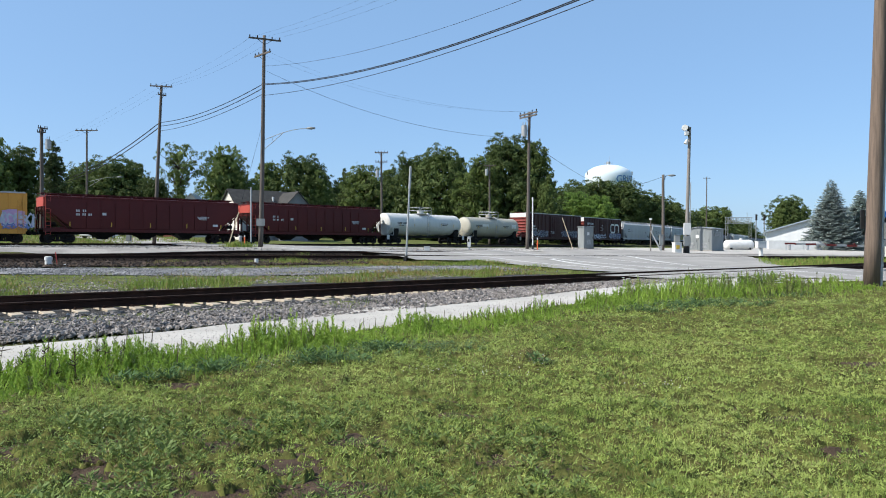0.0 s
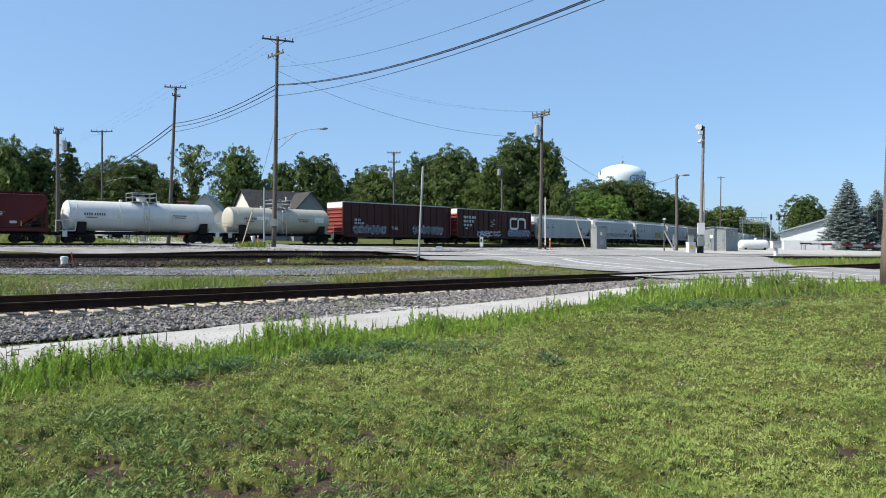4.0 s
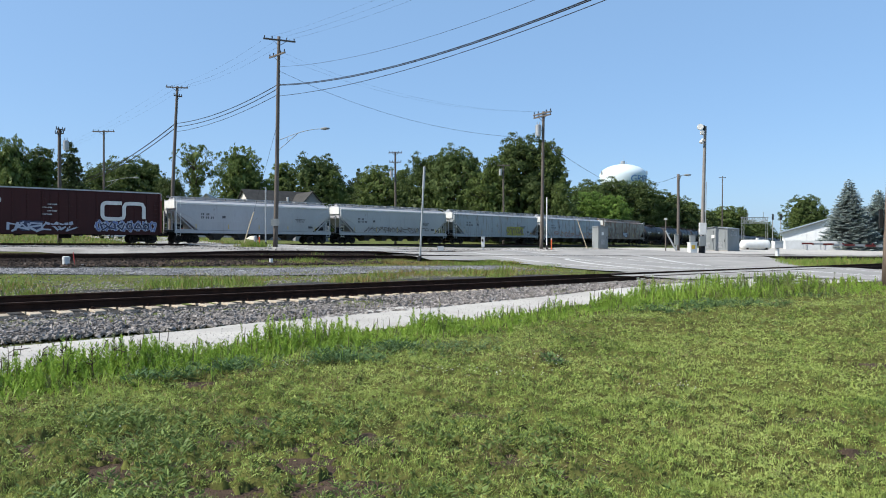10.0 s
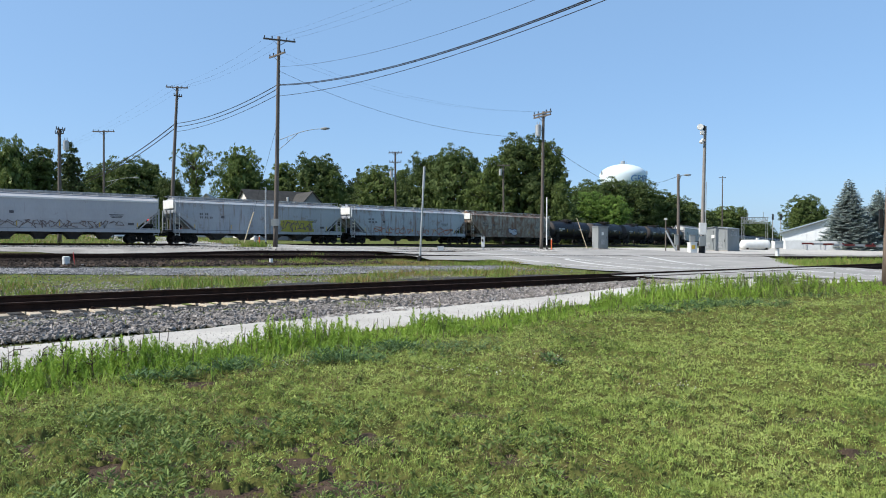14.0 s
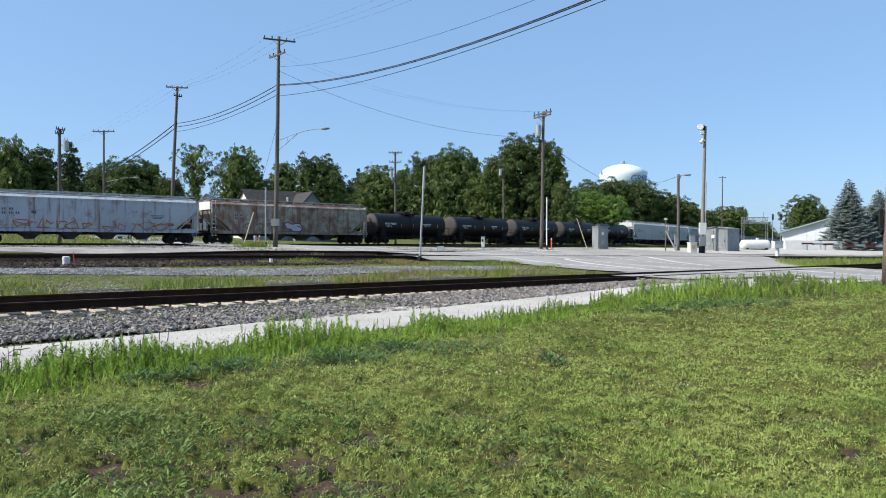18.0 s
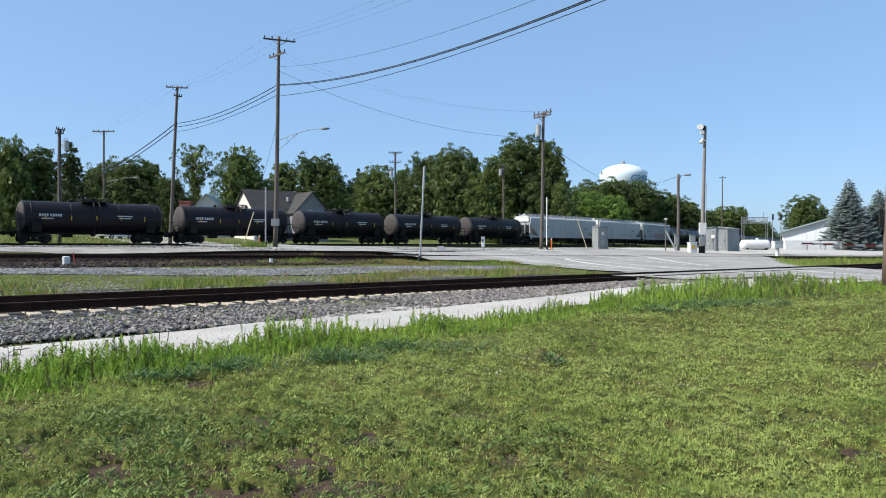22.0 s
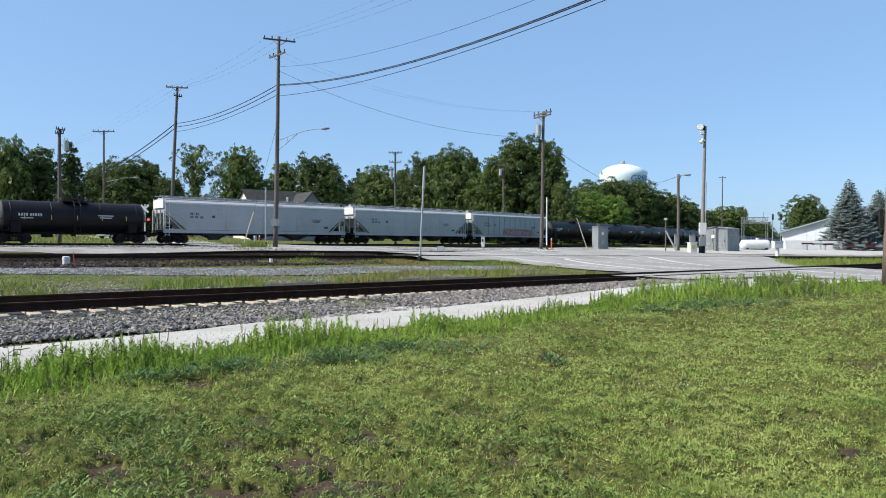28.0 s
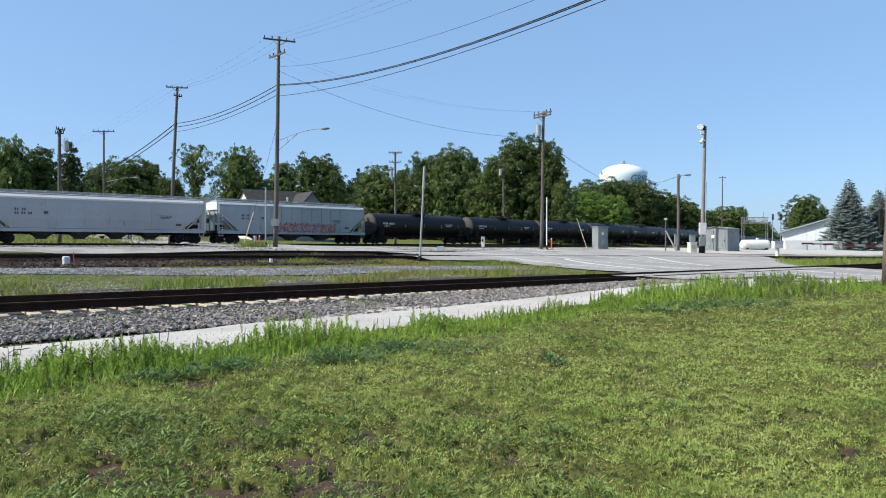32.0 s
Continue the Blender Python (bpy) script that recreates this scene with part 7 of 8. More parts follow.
def bare_field(x, y):
    b = np.zeros_like(x)
    for cx, cy, rx, ry in BARE:
        b = np.maximum(b, 1.2 * np.exp(-(((x - cx) / rx) ** 2 + ((y - cy) / ry) ** 2) * 0.65))
    sparse = np.clip((1.6 - x) / 2.2, 0, 1) * np.clip((6.9 - y) / 1.3, 0, 1) * (y > 2.5) * (x > -5.5)
    if sparse.any():
        k = sparse > 0
        b[k] = np.maximum(b[k], sparse[k] * np.clip(1.5 * patches(x[k], y[k], 3.4, 95.0) - 0.16, 0, 0.8))
    near = b > 0.05
    b[near] = np.clip(b[near] + 1.3 * patches(x[near], y[near], 9.0, 81.0) + 0.4 * patches(x[near], y[near], 30.0, 83.0) - 0.1, 0, 1)
    return b


def bare_soil():
    """Patches of trodden brown soil that show through the lawn."""
    rnd = random.Random(3)
    mat = material("bare_soil", (0.098, 0.068, 0.050), (0.040, 0.030, 0.022), rough=1.0, scale=9, fine=70, bump=0.9, depth=0.03, spec=0.05)
    for cx, cy, rx, ry in BARE + ((-1.6, 4.9, 1.9, 1.2),):
        pts, faces = [(cx, cy, gz(cx, cy) - 0.018)], []
        n = 22
        ph = rnd.random() * 9
        for k in range(n):
            a = k * math.tau / n
            r = 0.75 + 0.3 * math.sin(3 * a + ph) + rnd.uniform(-0.18, 0.18)
            x, y = cx + math.cos(a) * rx * r * 1.7, cy + math.sin(a) * ry * r * 1.7
            pts.append((x, y, gz(x, y) - 0.06))
            faces.append((0, 1 + k, 1 + (k + 1) % n))
        tagged(new("bare_soil", sheet("bare_soil", pts, faces, mat, True)), "patch of bare brown soil in the lawn", "soil", "bare patches", "structure")


def kites(name, base, up, width, height, bend, mat, seed, label, cat):
    """Blades or leaves as bent kites: base points, upward directions, widths, lengths and sideways bends."""
    rnd = np.random.RandomState(seed)
    n = len(base)
    a = rnd.random(n) * math.tau
    side = np.stack([np.cos(a), np.sin(a), np.zeros(n)], 1)
    lean = np.stack([-np.sin(a), np.cos(a), np.zeros(n)], 1) * bend[:, None]
    up = up * height[:, None]
    v = np.empty((n, 4, 3))
    v[:, 0] = base
    v[:, 1] = base + up * 0.45 + lean * 0.3 - side * width[:, None]
    v[:, 2] = base + up + lean
    v[:, 3] = base + up * 0.45 + lean * 0.3 + side * width[:, None]
    me = bpy.data.meshes.new(name)
    me.vertices.add(n * 4)
    me.vertices.foreach_set("co", v.ravel())
    me.loops.add(n * 4)
    me.loops.foreach_set("vertex_index", np.arange(n * 4))
    me.polygons.add(n)
    me.polygons.foreach_set("loop_start", np.arange(n) * 4)
    me.materials.append(mat)
    me.update(calc_edges=True)
    return tagged(new(name, me), label, cat, kind="stuff")


def scatter(n, x0, x1, y0, y1, rnd):
    return rnd.uniform(x0, x1, n), rnd.uniform(y0, y1, n)


def tufts(x, y):
    """Height of the turf's cushions over the soil."""
    return 0.55 * patches(x, y, 5.5, 7.0) + 0.45 * patches(x, y, 13.0, 9.0) + 0.5 * patches(x, y, 1.3, 2.0)


def turf():
    """The matted lower layer of the lawn: a lumpy green mat of moss, clover and old blades, open at the bare spots."""
    # darkened so the pits look deeper: part of their shade is in this colour
    mat = leafy("turf_mat", (0.135, 0.148, 0.042), (0.042, 0.037, 0.018), vary=0.0, light=0.05)
    b = mat.node_tree.nodes["Principled BSDF"]
    b.inputs["Specular IOR Level"].default_value, b.inputs["Roughness"].default_value = 0.0, 1.0
    for n in mat.node_tree.nodes:
        if n.type == "TEX_NOISE":
            n.inputs["Scale"].default_value = 7.0 if n.inputs["Scale"].default_value < 2 else 90.0

    def mat_sheet(gx, gy, sunk, skip):
        rows, cols = gx.shape
        x, y = gx.ravel(), gy.ravel()
        bare, lumps = bare_field(x, y), 0.10 * np.clip(tufts(x, y), -0.4, 1.0)
        z = ground(x, y) - 0.014 - sunk + lumps * (1 - bare) + 0.024 * patches(x, y, 34.0, 4.0) - 0.075 * bare
        ok = ((y < edge_y(x) - 0.05) & ~skip(x, y)).reshape(rows, cols)
        idx = np.arange(rows * cols).reshape(rows, cols)
        quad = np.stack([idx[:-1, :-1], idx[:-1, 1:], idx[1:, 1:], idx[1:, :-1]], -1)
        use = ok[:-1, :-1] & ok[:-1, 1:] & ok[1:, 1:] & ok[1:, :-1]
        ob = new("turf", sheet("turf", np.stack([x, y, z], 1).tolist(), quad[use].tolist(), mat, True))
        tagged(ob, "matted green turf with lumps and hollows", "lawn", kind="stuff")

    gx, gy = np.meshgrid(np.linspace(-0.69, 0.69, 360), 2.7 * (25.0 / 2.7) ** np.linspace(0, 1, 290))
    mat_sheet(gx * gy, gy, 0.0, lambda x, y: x > 999)
    # the rest of the lawn, coarser, beside and behind
    gx, gy = np.meshgrid(np.linspace(-18, 18, 200), np.linspace(-11, 20, 180))
    mat_sheet(gx, gy, 0.02, lambda x, y: (y > 3.1) & (np.abs(x) < 0.69 * y - 0.35))


def lawn_grass():
    """Short mown turf: fine blades and small leaves at all angles, in tufts of several greens."""
    rnd = np.random.RandomState(11)
    X, Y, K = [], [], []
    for n, y0, y1, k in ((185000, 2.9, 4.6, 0.8), (165000, 4.6, 7.5, 1.15), (120000, 7.5, 12, 1.7), (100000, 12, 24, 2.6)):
        x, y = scatter(n, -y1 * 0.66 - 0.5, y1 * 0.66 + 0.5, y0, y1, rnd)
        ok = (y < edge_y(x) - 0.02) & (np.abs(x) < y * 0.66 + 0.5)
        X.append(x[ok]), Y.append(y[ok]), K.append(np.full(ok.sum(), k))
    # the lawn goes on, coarser, beside and behind
    x, y = scatter(90000, -18, 18, -11, 16, rnd)
    ok = (y < edge_y(x) - 0.02) & ((np.abs(x) >= np.abs(y) * 0.66 + 0.5) | (y < 2.9))
    X.append(x[ok]), Y.append(y[ok]), K.append(np.full(ok.sum(), 3.4))
    x, y, k = np.concatenate(X), np.concatenate(Y), np.concatenate(K)
    p = tufts(x, y)
    bare = bare_field(x, y)
    weedy = np.clip((1.2 - x) / 2.5, 0, 1) * np.clip((7.2 - y) / 1.8, 0, 1)
    keep = rnd.random(len(x)) < (1 - 0.45 * weedy) * np.clip(0.82 + 1.3 * p, 0.2, 1.0) * (1 - 1.25 * bare)
    x, y, k, p = x[keep], y[keep], k[keep], p[keep]
    n = len(x)
    base = np.stack([x, y, ground(x, y) - 0.002 + 0.10 * np.clip(p, -0.4, 1.0)], 1)
    tuft = patches(x, y, 2.3, 31.0) + 0.5 * patches(x, y, 9.0, 33.0)
    blade = rnd.random(n) < np.clip(0.62 + 0.6 * tuft, 0.2, 0.95)
    flat = np.where(blade, 0.55, 1.0)
    up = np.stack([rnd.normal(0.12, 0.7, n) * flat, rnd.normal(0, 0.7, n) * flat, np.where(blade, 0.45, 0.12) + 0.75 * rnd.random(n)], 1)
    grow = 0.7 + 0.36 * k
    h = np.where(blade, 0.016 + 0.030 * rnd.random(n) ** 1.5, 0.009 + 0.014 * rnd.random(n)) * grow * (1 + 0.35 * np.clip(tuft, 0, 1))
    w = np.where(blade, 0.0019 + 0.0017 * rnd.random(n), 0.0038 + 0.0042 * rnd.random(n)) * k
    # little heaped cushions of clover that stand over the turf and shade it
    tn = 13000
    tx, ty = scatter(tn, -10, 13, 2.9, 17, rnd)
    lush = patches(tx, ty, 0.9, 61.0) + 0.6 * patches(tx, ty, 3.0, 63.0)
    ok = (ty < edge_y(tx) - 0.1) & (np.abs(tx) < ty * 0.66 + 0.4) & (rnd.random(tn) < 0.12 + 3.6 / (ty + 3) + 0.55 * lush) & (bare_field(tx, ty) < 0.3)
    tx, ty = tx[ok], ty[ok]
    m = 26
    size = np.repeat(rnd.uniform(0.6, 1.7, len(tx)), m)
    cx, cy = np.repeat(tx, m), np.repeat(ty, m)
    ang, out = rnd.random(len(cx)) * math.tau, rnd.random(len(cx)) ** 0.6
    bx, by = cx + np.cos(ang) * out * 0.06 * size, cy + np.sin(ang) * out * 0.05 * size
    kk = 0.85 + by / 13
    dome = 0.05 * size * (1 - out ** 2) * rnd.uniform(0.4, 1.2, len(cx)) + 0.10 * np.clip(np.repeat(tufts(tx, ty), m), -0.4, 1.0)
    base = np.concatenate([base, np.stack([bx, by, ground(bx, by) + dome], 1)])
    up = np.concatenate([up, np.stack([np.cos(ang) * (0.3 + out) + rnd.normal(0, 0.4, len(cx)), np.sin(ang) * (0.3 + out) + rnd.normal(0, 0.4, len(cx)), rnd.uniform(0.1, 0.9, len(cx))], 1)])
    h = np.concatenate([h, (0.013 + 0.016 * rnd.random(len(cx))) * kk])
    w = np.concatenate([w, 0.0050 * kk * rnd.uniform(0.6, 1.4, len(cx))])
    x, y, n = np.concatenate([x, bx]), np.concatenate([y, by]), n + len(bx)
    hue = np.concatenate([np.zeros(n - len(bx)), np.repeat(rnd.normal(0.1, 0.35, len(tx)), m)])
    tone = hue + 0.45 * np.clip((1.2 - x) / 2.5, 0, 1) * np.clip((7.4 - y) / 1.8, 0, 1) + 0.75 * patches(x, y, 0.7, 20.0) + 0.9 * patches(x, y, 2.6, 23.0) + 0.85 * patches(x, y, 6.0, 27.0) + rnd.normal(0, 0.2, n)
    dry = 0.8 * patches(x, y, 1.1, 51.0) + 0.5 * patches(x, y, 4.0, 53.0) + rnd.normal(0, 0.3, n)
    groups = (((tone < 0.05), BLADE, "grass", "short light green lawn grass in uneven tufts"),
              ((tone >= 0.05) & (tone < 0.5), CLOVER, "green_turf", "darker green clover and grass leaves in the lawn"),
              (tone >= 0.5, DEEPBLADE, "dark_turf", "deep green grass blades in the lawn"))
    straw = dry > 0.55
    for sel, mat, name, label in groups + ((straw, DRYBLADE, "dry_grass", "dry straw-coloured blades in the lawn"),):
        sel = sel if mat is DRYBLADE else sel & ~straw
        kites(name, base[sel], up[sel], w[sel], h[sel], rnd.uniform(0.0, 0.010, sel.sum()), mat, 5, label, "grass")


def broad_leaves():
    """Low rosettes of plantain, dandelion and clover in the lawn, thicker to the near left."""
    rnd = np.random.RandomState(21)
    x, y = scatter(26000, -9, 12, 2.9, 14, rnd)
    p = patches(x, y, 0.75, 40.0) + 0.8 * patches(x, y, 2.4, 44.0)
    left = np.clip((1.4 - x) / 2.2, 0, 1) * np.clip((6.9 - y) / 1.3, 0, 1)
    keep = (y < edge_y(x) - 0.3) & (np.abs(x) < y * 0.66 + 0.4) & (rnd.random(len(x)) < np.clip(0.012 + 0.16 * (p - 0.25) + 2.6 * left * np.clip(p + 0.25, 0, 0.6), 0, 0.9)) & (bare_field(x, y) < 0.45)
    x, y = x[keep], y[keep]
    B, U, W, H, D = [], [], [], [], []
    for cx, cy in zip(x, y):
        m = rnd.randint(14, 26)
        s = rnd.uniform(0.6, 1.2)
        g = gz(cx, cy)
        for j in range(m):
            a = j * 2.4 + rnd.random()
            r = rnd.random() ** 0.7
            B.append((cx + math.cos(a) * r * 0.06 * s, cy + math.sin(a) * r * 0.06 * s, g + 0.02 + 0.085 * s * (1 - r * r) * rnd.uniform(0.3, 1.1)))
            U.append((math.cos(a) + rnd.normal(0, 0.2), math.sin(a) + rnd.normal(0, 0.2), rnd.uniform(0.25, 1.0)))
            W.append(0.0095 * s * rnd.uniform(0.7, 1.3))
            H.append(0.038 * s * rnd.uniform(0.7, 1.25))
            D.append(rnd.uniform(0, 0.014))
    leaf = leafy("plantain_leaf", (0.072, 0.110, 0.027), (0.138, 0.188, 0.057), vary=0.5, light=0.15)
    leaf.node_tree.nodes["Principled BSDF"].inputs["Roughness"].default_value = 0.5
    leaf.node_tree.nodes["Principled BSDF"].inputs["Specular IOR Level"].default_value = 0.1
    kites("broad_weeds", np.array(B), np.array(U), np.array(W), np.array(H), np.array(D), leaf, 8, "dark green broad-leaved weeds in the lawn", "weeds")
    # blue-green thistles where the lawn meets the unmown fringe
    B, U, W, H, D = [], [], [], [], []
    for cx, cy, rx, ry, n in ((-1.25, 9.2, 0.45, 0.3, 26), (-2.5, 8.5, 0.3, 0.22, 16), (-3.05, 7.95, 0.3, 0.2, 12), (-0.65, 10.2, 0.35, 0.25, 12), (6.4, 16.5, 1.3, 0.6, 44), (4.6, 15.3, 0.7, 0.3, 10), (1.4, 9.0, 0.15, 0.12, 4)):
        for i in range(n):
            qx, qy, s = cx + rnd.normal(0, rx * 0.6), cy + rnd.normal(0, ry * 0.6), rnd.uniform(0.8, 1.5)
            for j in range(34):
                a, r = j * 2.4 + rnd.random(), rnd.random() ** 0.7
                B.append((qx + math.cos(a) * r * 0.07 * s, qy + math.sin(a) * r * 0.07 * s, gz(qx, qy) + 0.01 + 0.08 * s * (1 - r * r) * rnd.uniform(0.2, 1.1)))
                U.append((math.cos(a), math.sin(a), rnd.uniform(0.1, 0.9)))
                W.append(0.008 * s * rnd.uniform(0.7, 1.3) * (0.7 + qy / 22))
                H.append(0.07 * s * rnd.uniform(0.6, 1.2))
                D.append(rnd.uniform(0, 0.02))
    leaf = leafy("thistle_leaf", (0.075, 0.145, 0.048), (0.130, 0.205, 0.080), vary=0.4, light=0.15)
    kites("thistles", np.array(B), np.array(U), np.array(W), np.array(H), np.array(D), leaf, 9, "low blue-green thistles at the border of the lawn", "weeds")
    # white clover heads
    bm = bmesh.new()
    for cx, cy in ((-0.1, 8.6), (0.35, 8.4), (-1.9, 8.9), (1.3, 9.3), (0.9, 8.2), (2.4, 7.6), (-2.7, 6.1)):
        for k in range(13):
            px, py = cx + rnd.normal(0, 0.22), cy + rnd.normal(0, 0.18)
            z = gz(px, py) + 0.05
            m = Matrix.Translation((px, py, z)) @ Matrix.Scale(rnd.uniform(0.004, 0.0065), 4)
            bmesh.ops.create_icosphere(bm, subdivisions=1, radius=1, matrix=m)
    ob = new("clover_flower", mesh("clover_flower", bm, FLOWER))
    tagged(ob, "tiny white clover flower heads in the lawn", "flowers", kind="stuff")


def tall_weeds():
    """The bright unmown fringe along the drive."""
    rnd = np.random.RandomState(31)
    B, U, W, H, D = [], [], [], [], []
    GB, GW, GH, GD, GU = [], [], [], [], []
    M = []
    stems = bmesh.new()
    spikes = []
    path = [(-8.0, 4.0), (-4.45, 8.05), (-0.5, 12.3), (5.4, 18.5), (8.6, 19.2), (11.6, 20.6)]
    px, py = np.array([p[0] for p in path]), np.array([p[1] for p in path])
    dist = np.concatenate([[0], np.cumsum(np.hypot(np.diff(px), np.diff(py)))])
    n = 6600
    for i in range(n):
        s = rnd.random() * dist[-1]
        cx, cy = np.interp(s, dist, px), np.interp(s, dist, py)
        off = abs(rnd.normal(0, 0.55)) - 0.2
        width = 1.0 + 0.6 * np.exp(-((s - dist[3] - 3) / 3.5) ** 2)
        d = 0.72
        cx, cy = cx + d * off * width, cy - d * off * width
        dens = noise.noise((cx * 0.7, cy * 0.7, 5.0))
        hump = math.exp(-((s - dist[3] - 2.9) / 2.3) ** 2)
        dip = math.exp(-((s - 15.2) / 2.6) ** 2)
        if rnd.random() > (0.8 + 0.8 * dens) * (1 - 0.5 * dip):
            continue
        h = (0.07 + 0.25 * rnd.random() ** 1.3) * (1 + 1.1 * dens) * math.exp(-max(off, 0) * 0.8) * (1 + 1.25 * hump) * (1 - 0.3 * dip)
        if rnd.random() < 0.09 + 0.2 * dip:
            h *= rnd.uniform(1.2, 1.6)
        h = min(h, rnd.uniform(0.5, 0.66))
        lx, ly = rnd.normal(0, 0.05), rnd.normal(0, 0.05)
        g = gz(cx, cy) - 0.02
        m = int(16 + h * 75)
        mixed = rnd.random() < 0.14 + 0.66 * hump
        k = 0.85 + cy / 22
        for j in range(m):
            f = (j + 0.5) / m
            a = j * 2.4 + rnd.random()
            M.append(mixed)
            B.append((cx + lx * f, cy + ly * f, g + h * f * 0.93))
            U.append((math.cos(a) * 0.6, math.sin(a) * 0.6, rnd.uniform(0.35, 1.2)))
            W.append(0.0058 * rnd.uniform(0.7, 1.5) * k)
            H.append((0.075 - 0.035 * f) * rnd.uniform(0.7, 1.2) * (0.65 + h))
            D.append(rnd.uniform(0, 0.02))
        if rnd.random() < 0.6:
            rod(stems, (cx, cy, g), (cx + lx, cy + ly, g + h), 0.004 * k, 0.002, seg=3, caps=False)
        if rnd.random() < 0.03 + 0.12 * dip:
            spikes.append((cx + lx, cy + ly, g + h))
    for i in range(7000):
        s = rnd.random() * dist[-1]
        cx, cy = np.interp(s, dist, px), np.interp(s, dist, py)
        off = rnd.normal(0.2, 0.5)
        cx, cy = cx + 0.72 * off, cy - 0.72 * off
        if off < -0.25 or rnd.random() < 0.7 * math.exp(-((s - 15.2) / 2.4) ** 2):
            continue
        k = 1.0 + cy / 20
        GB.append((cx, cy, gz(cx, cy) - 0.02))
        GU.append((rnd.normal(0, 0.2), rnd.normal(0, 0.2), 1))
        GW.append(0.004 * k * rnd.uniform(0.7, 1.3))
        arch = math.exp(-((s - dist[3] - 0.9) / 2.0) ** 2)
        GH.append(rnd.uniform(0.07, 0.22) * (1 + 2.0 * arch))
        GD.append(rnd.uniform(0, 0.12 + 0.25 * arch))
    B, U, W, H, D, M = (np.array(q) for q in (B, U, W, H, D, M))
    kites("tall_weeds", B[~M], U[~M], W[~M], H[~M], D[~M], WEED, 9, "bright green unmown weeds along the gravel drive", "weeds")
    kites("roadside_weeds", B[M], U[M], W[M] * 0.8, H[M], D[M], leafy("dull_weed_leaf", (0.13, 0.18, 0.06), (0.20, 0.19, 0.085), vary=0.4, light=0.25), 13, "dull green and brownish weeds among the bright ones", "weeds")
    kites("tall_grass", np.array(GB), np.array(GU), np.array(GW), np.array(GH), np.array(GD), WEED, 10, "tall green grass along the gravel drive", "grass")
    dead = bmesh.new()
    for i in range(16):
        cx, cy = rnd.normal(-4.25, 0.28), rnd.normal(8.15, 0.2)
        g, h = gz(cx, cy) - 0.02, rnd.uniform(0.2, 0.46)
        q = Vector((cx + rnd.normal(0, 0.05), cy + rnd.normal(0, 0.05), g + h))
        rod(dead, (cx, cy, g), q, 0.004, 0.002, seg=4)
        for j in range(7):
            f = rnd.uniform(0.35, 1.0)
            c = Vector((cx, cy, g)).lerp(q, f)
            rod(dead, c, c + Vector((rnd.normal(0, 0.04), rnd.normal(0, 0.04), rnd.uniform(0.0, 0.04))), 0.006, 0.003, seg=4)
    tagged(new("dead_weeds", mesh("dead_weeds", dead, material("dead_stalk", (0.075, 0.05, 0.032), (0.04, 0.03, 0.02), rough=0.9, bump=0.0))), "brown withered weed stalks beside the drive", "weeds", kind="stuff")
    tagged(new("weed_stems", mesh("weed_stems", stems, WEED)), "thin green stems of the roadside weeds", "weeds", kind="stuff")
    bm = bmesh.new()
    for p in spikes:
        q = Vector(p)
        rod(bm, q, q + Vector((0.01, 0, 0.14)), 0.007, 0.003, seg=5)
    tagged(new("seed_heads", mesh("seed_heads", bm, material("seed_head", (0.13, 0.10, 0.06), (0.09, 0.075, 0.04), rough=0.9, bump=0.0))), "brown seed heads over the weeds", "weeds", kind="stuff")
    # white umbels on the hump by the road
    bm = bmesh.new()
    green = bmesh.new()
    for i in range(60):
        cx, cy = rnd.normal(8.4, 1.2), rnd.normal(19.4, 0.5)
        z = gz(cx, cy) + rnd.uniform(0.28, 0.55)
        for j in range(12):
            a, r = rnd.random() * math.tau, 0.055 * rnd.random() ** 0.5
            box(bm, cx + math.cos(a) * r, cy + math.sin(a) * r, z + 0.01 * rnd.random(), 0.014, 0.014, 0.008)
        rod(green, (cx, cy, gz(cx, cy)), (cx, cy, z), 0.004, seg=3, caps=False)
    tagged(new("wild_carrot", mesh("wild_carrot", bm, FLOWER)), "white flat flower heads of wild carrot", "flowers", kind="stuff")
    tagged(new("flower_stems", mesh("flower_stems", green, WEED)), "thin green stems under the white flowers", "weeds", kind="stuff")
    # bluish low weeds under the fringe
    B, U, W, H, D = [], [], [], [], []
    for i in range(1000):
        c = ((-2.6, 8.9), (-1.3, 9.9), (4.6, 15.9), (5.8, 16.6), (7.0, 17.2), (6.4, 16.6), (9.0, 18.4), (0.1, 10.4))[rnd.randint(8)]
        cx, cy = rnd.normal(c[0], 0.45), rnd.normal(c[1], 0.28)
        g = gz(cx, cy) - 0.02
        for j in range(9):
            a = rnd.random() * math.tau
            f = rnd.random()
            B.append((cx, cy, g + 0.10 * f))
            U.append((math.cos(a), math.sin(a), rnd.uniform(0.1, 0.7)))
            W.append(0.009 * rnd.uniform(0.7, 1.4))
            H.append(0.045 * rnd.uniform(0.7, 1.4))
            D.append(0.01)
    kites("low_weeds", np.array(B), np.array(U), np.array(W), np.array(H), np.array(D), leafy("blue_green_leaf", (0.10, 0.17, 0.065), (0.135, 0.20, 0.085), light=0.2), 12, "low bluish green weeds under the fringe", "weeds")


def on_road(x, y):
    p = Vector((x, y))
    for a, b in zip(ROAD[1:6], ROAD[2:7]):
        a, b = Vector(a), Vector(b)
        f = max(0.0, min(1.0, (p - a).dot(b - a) / (b - a).length_squared))
        if (p - a.lerp(b, f)).length < 5.4:
            return True
    return False


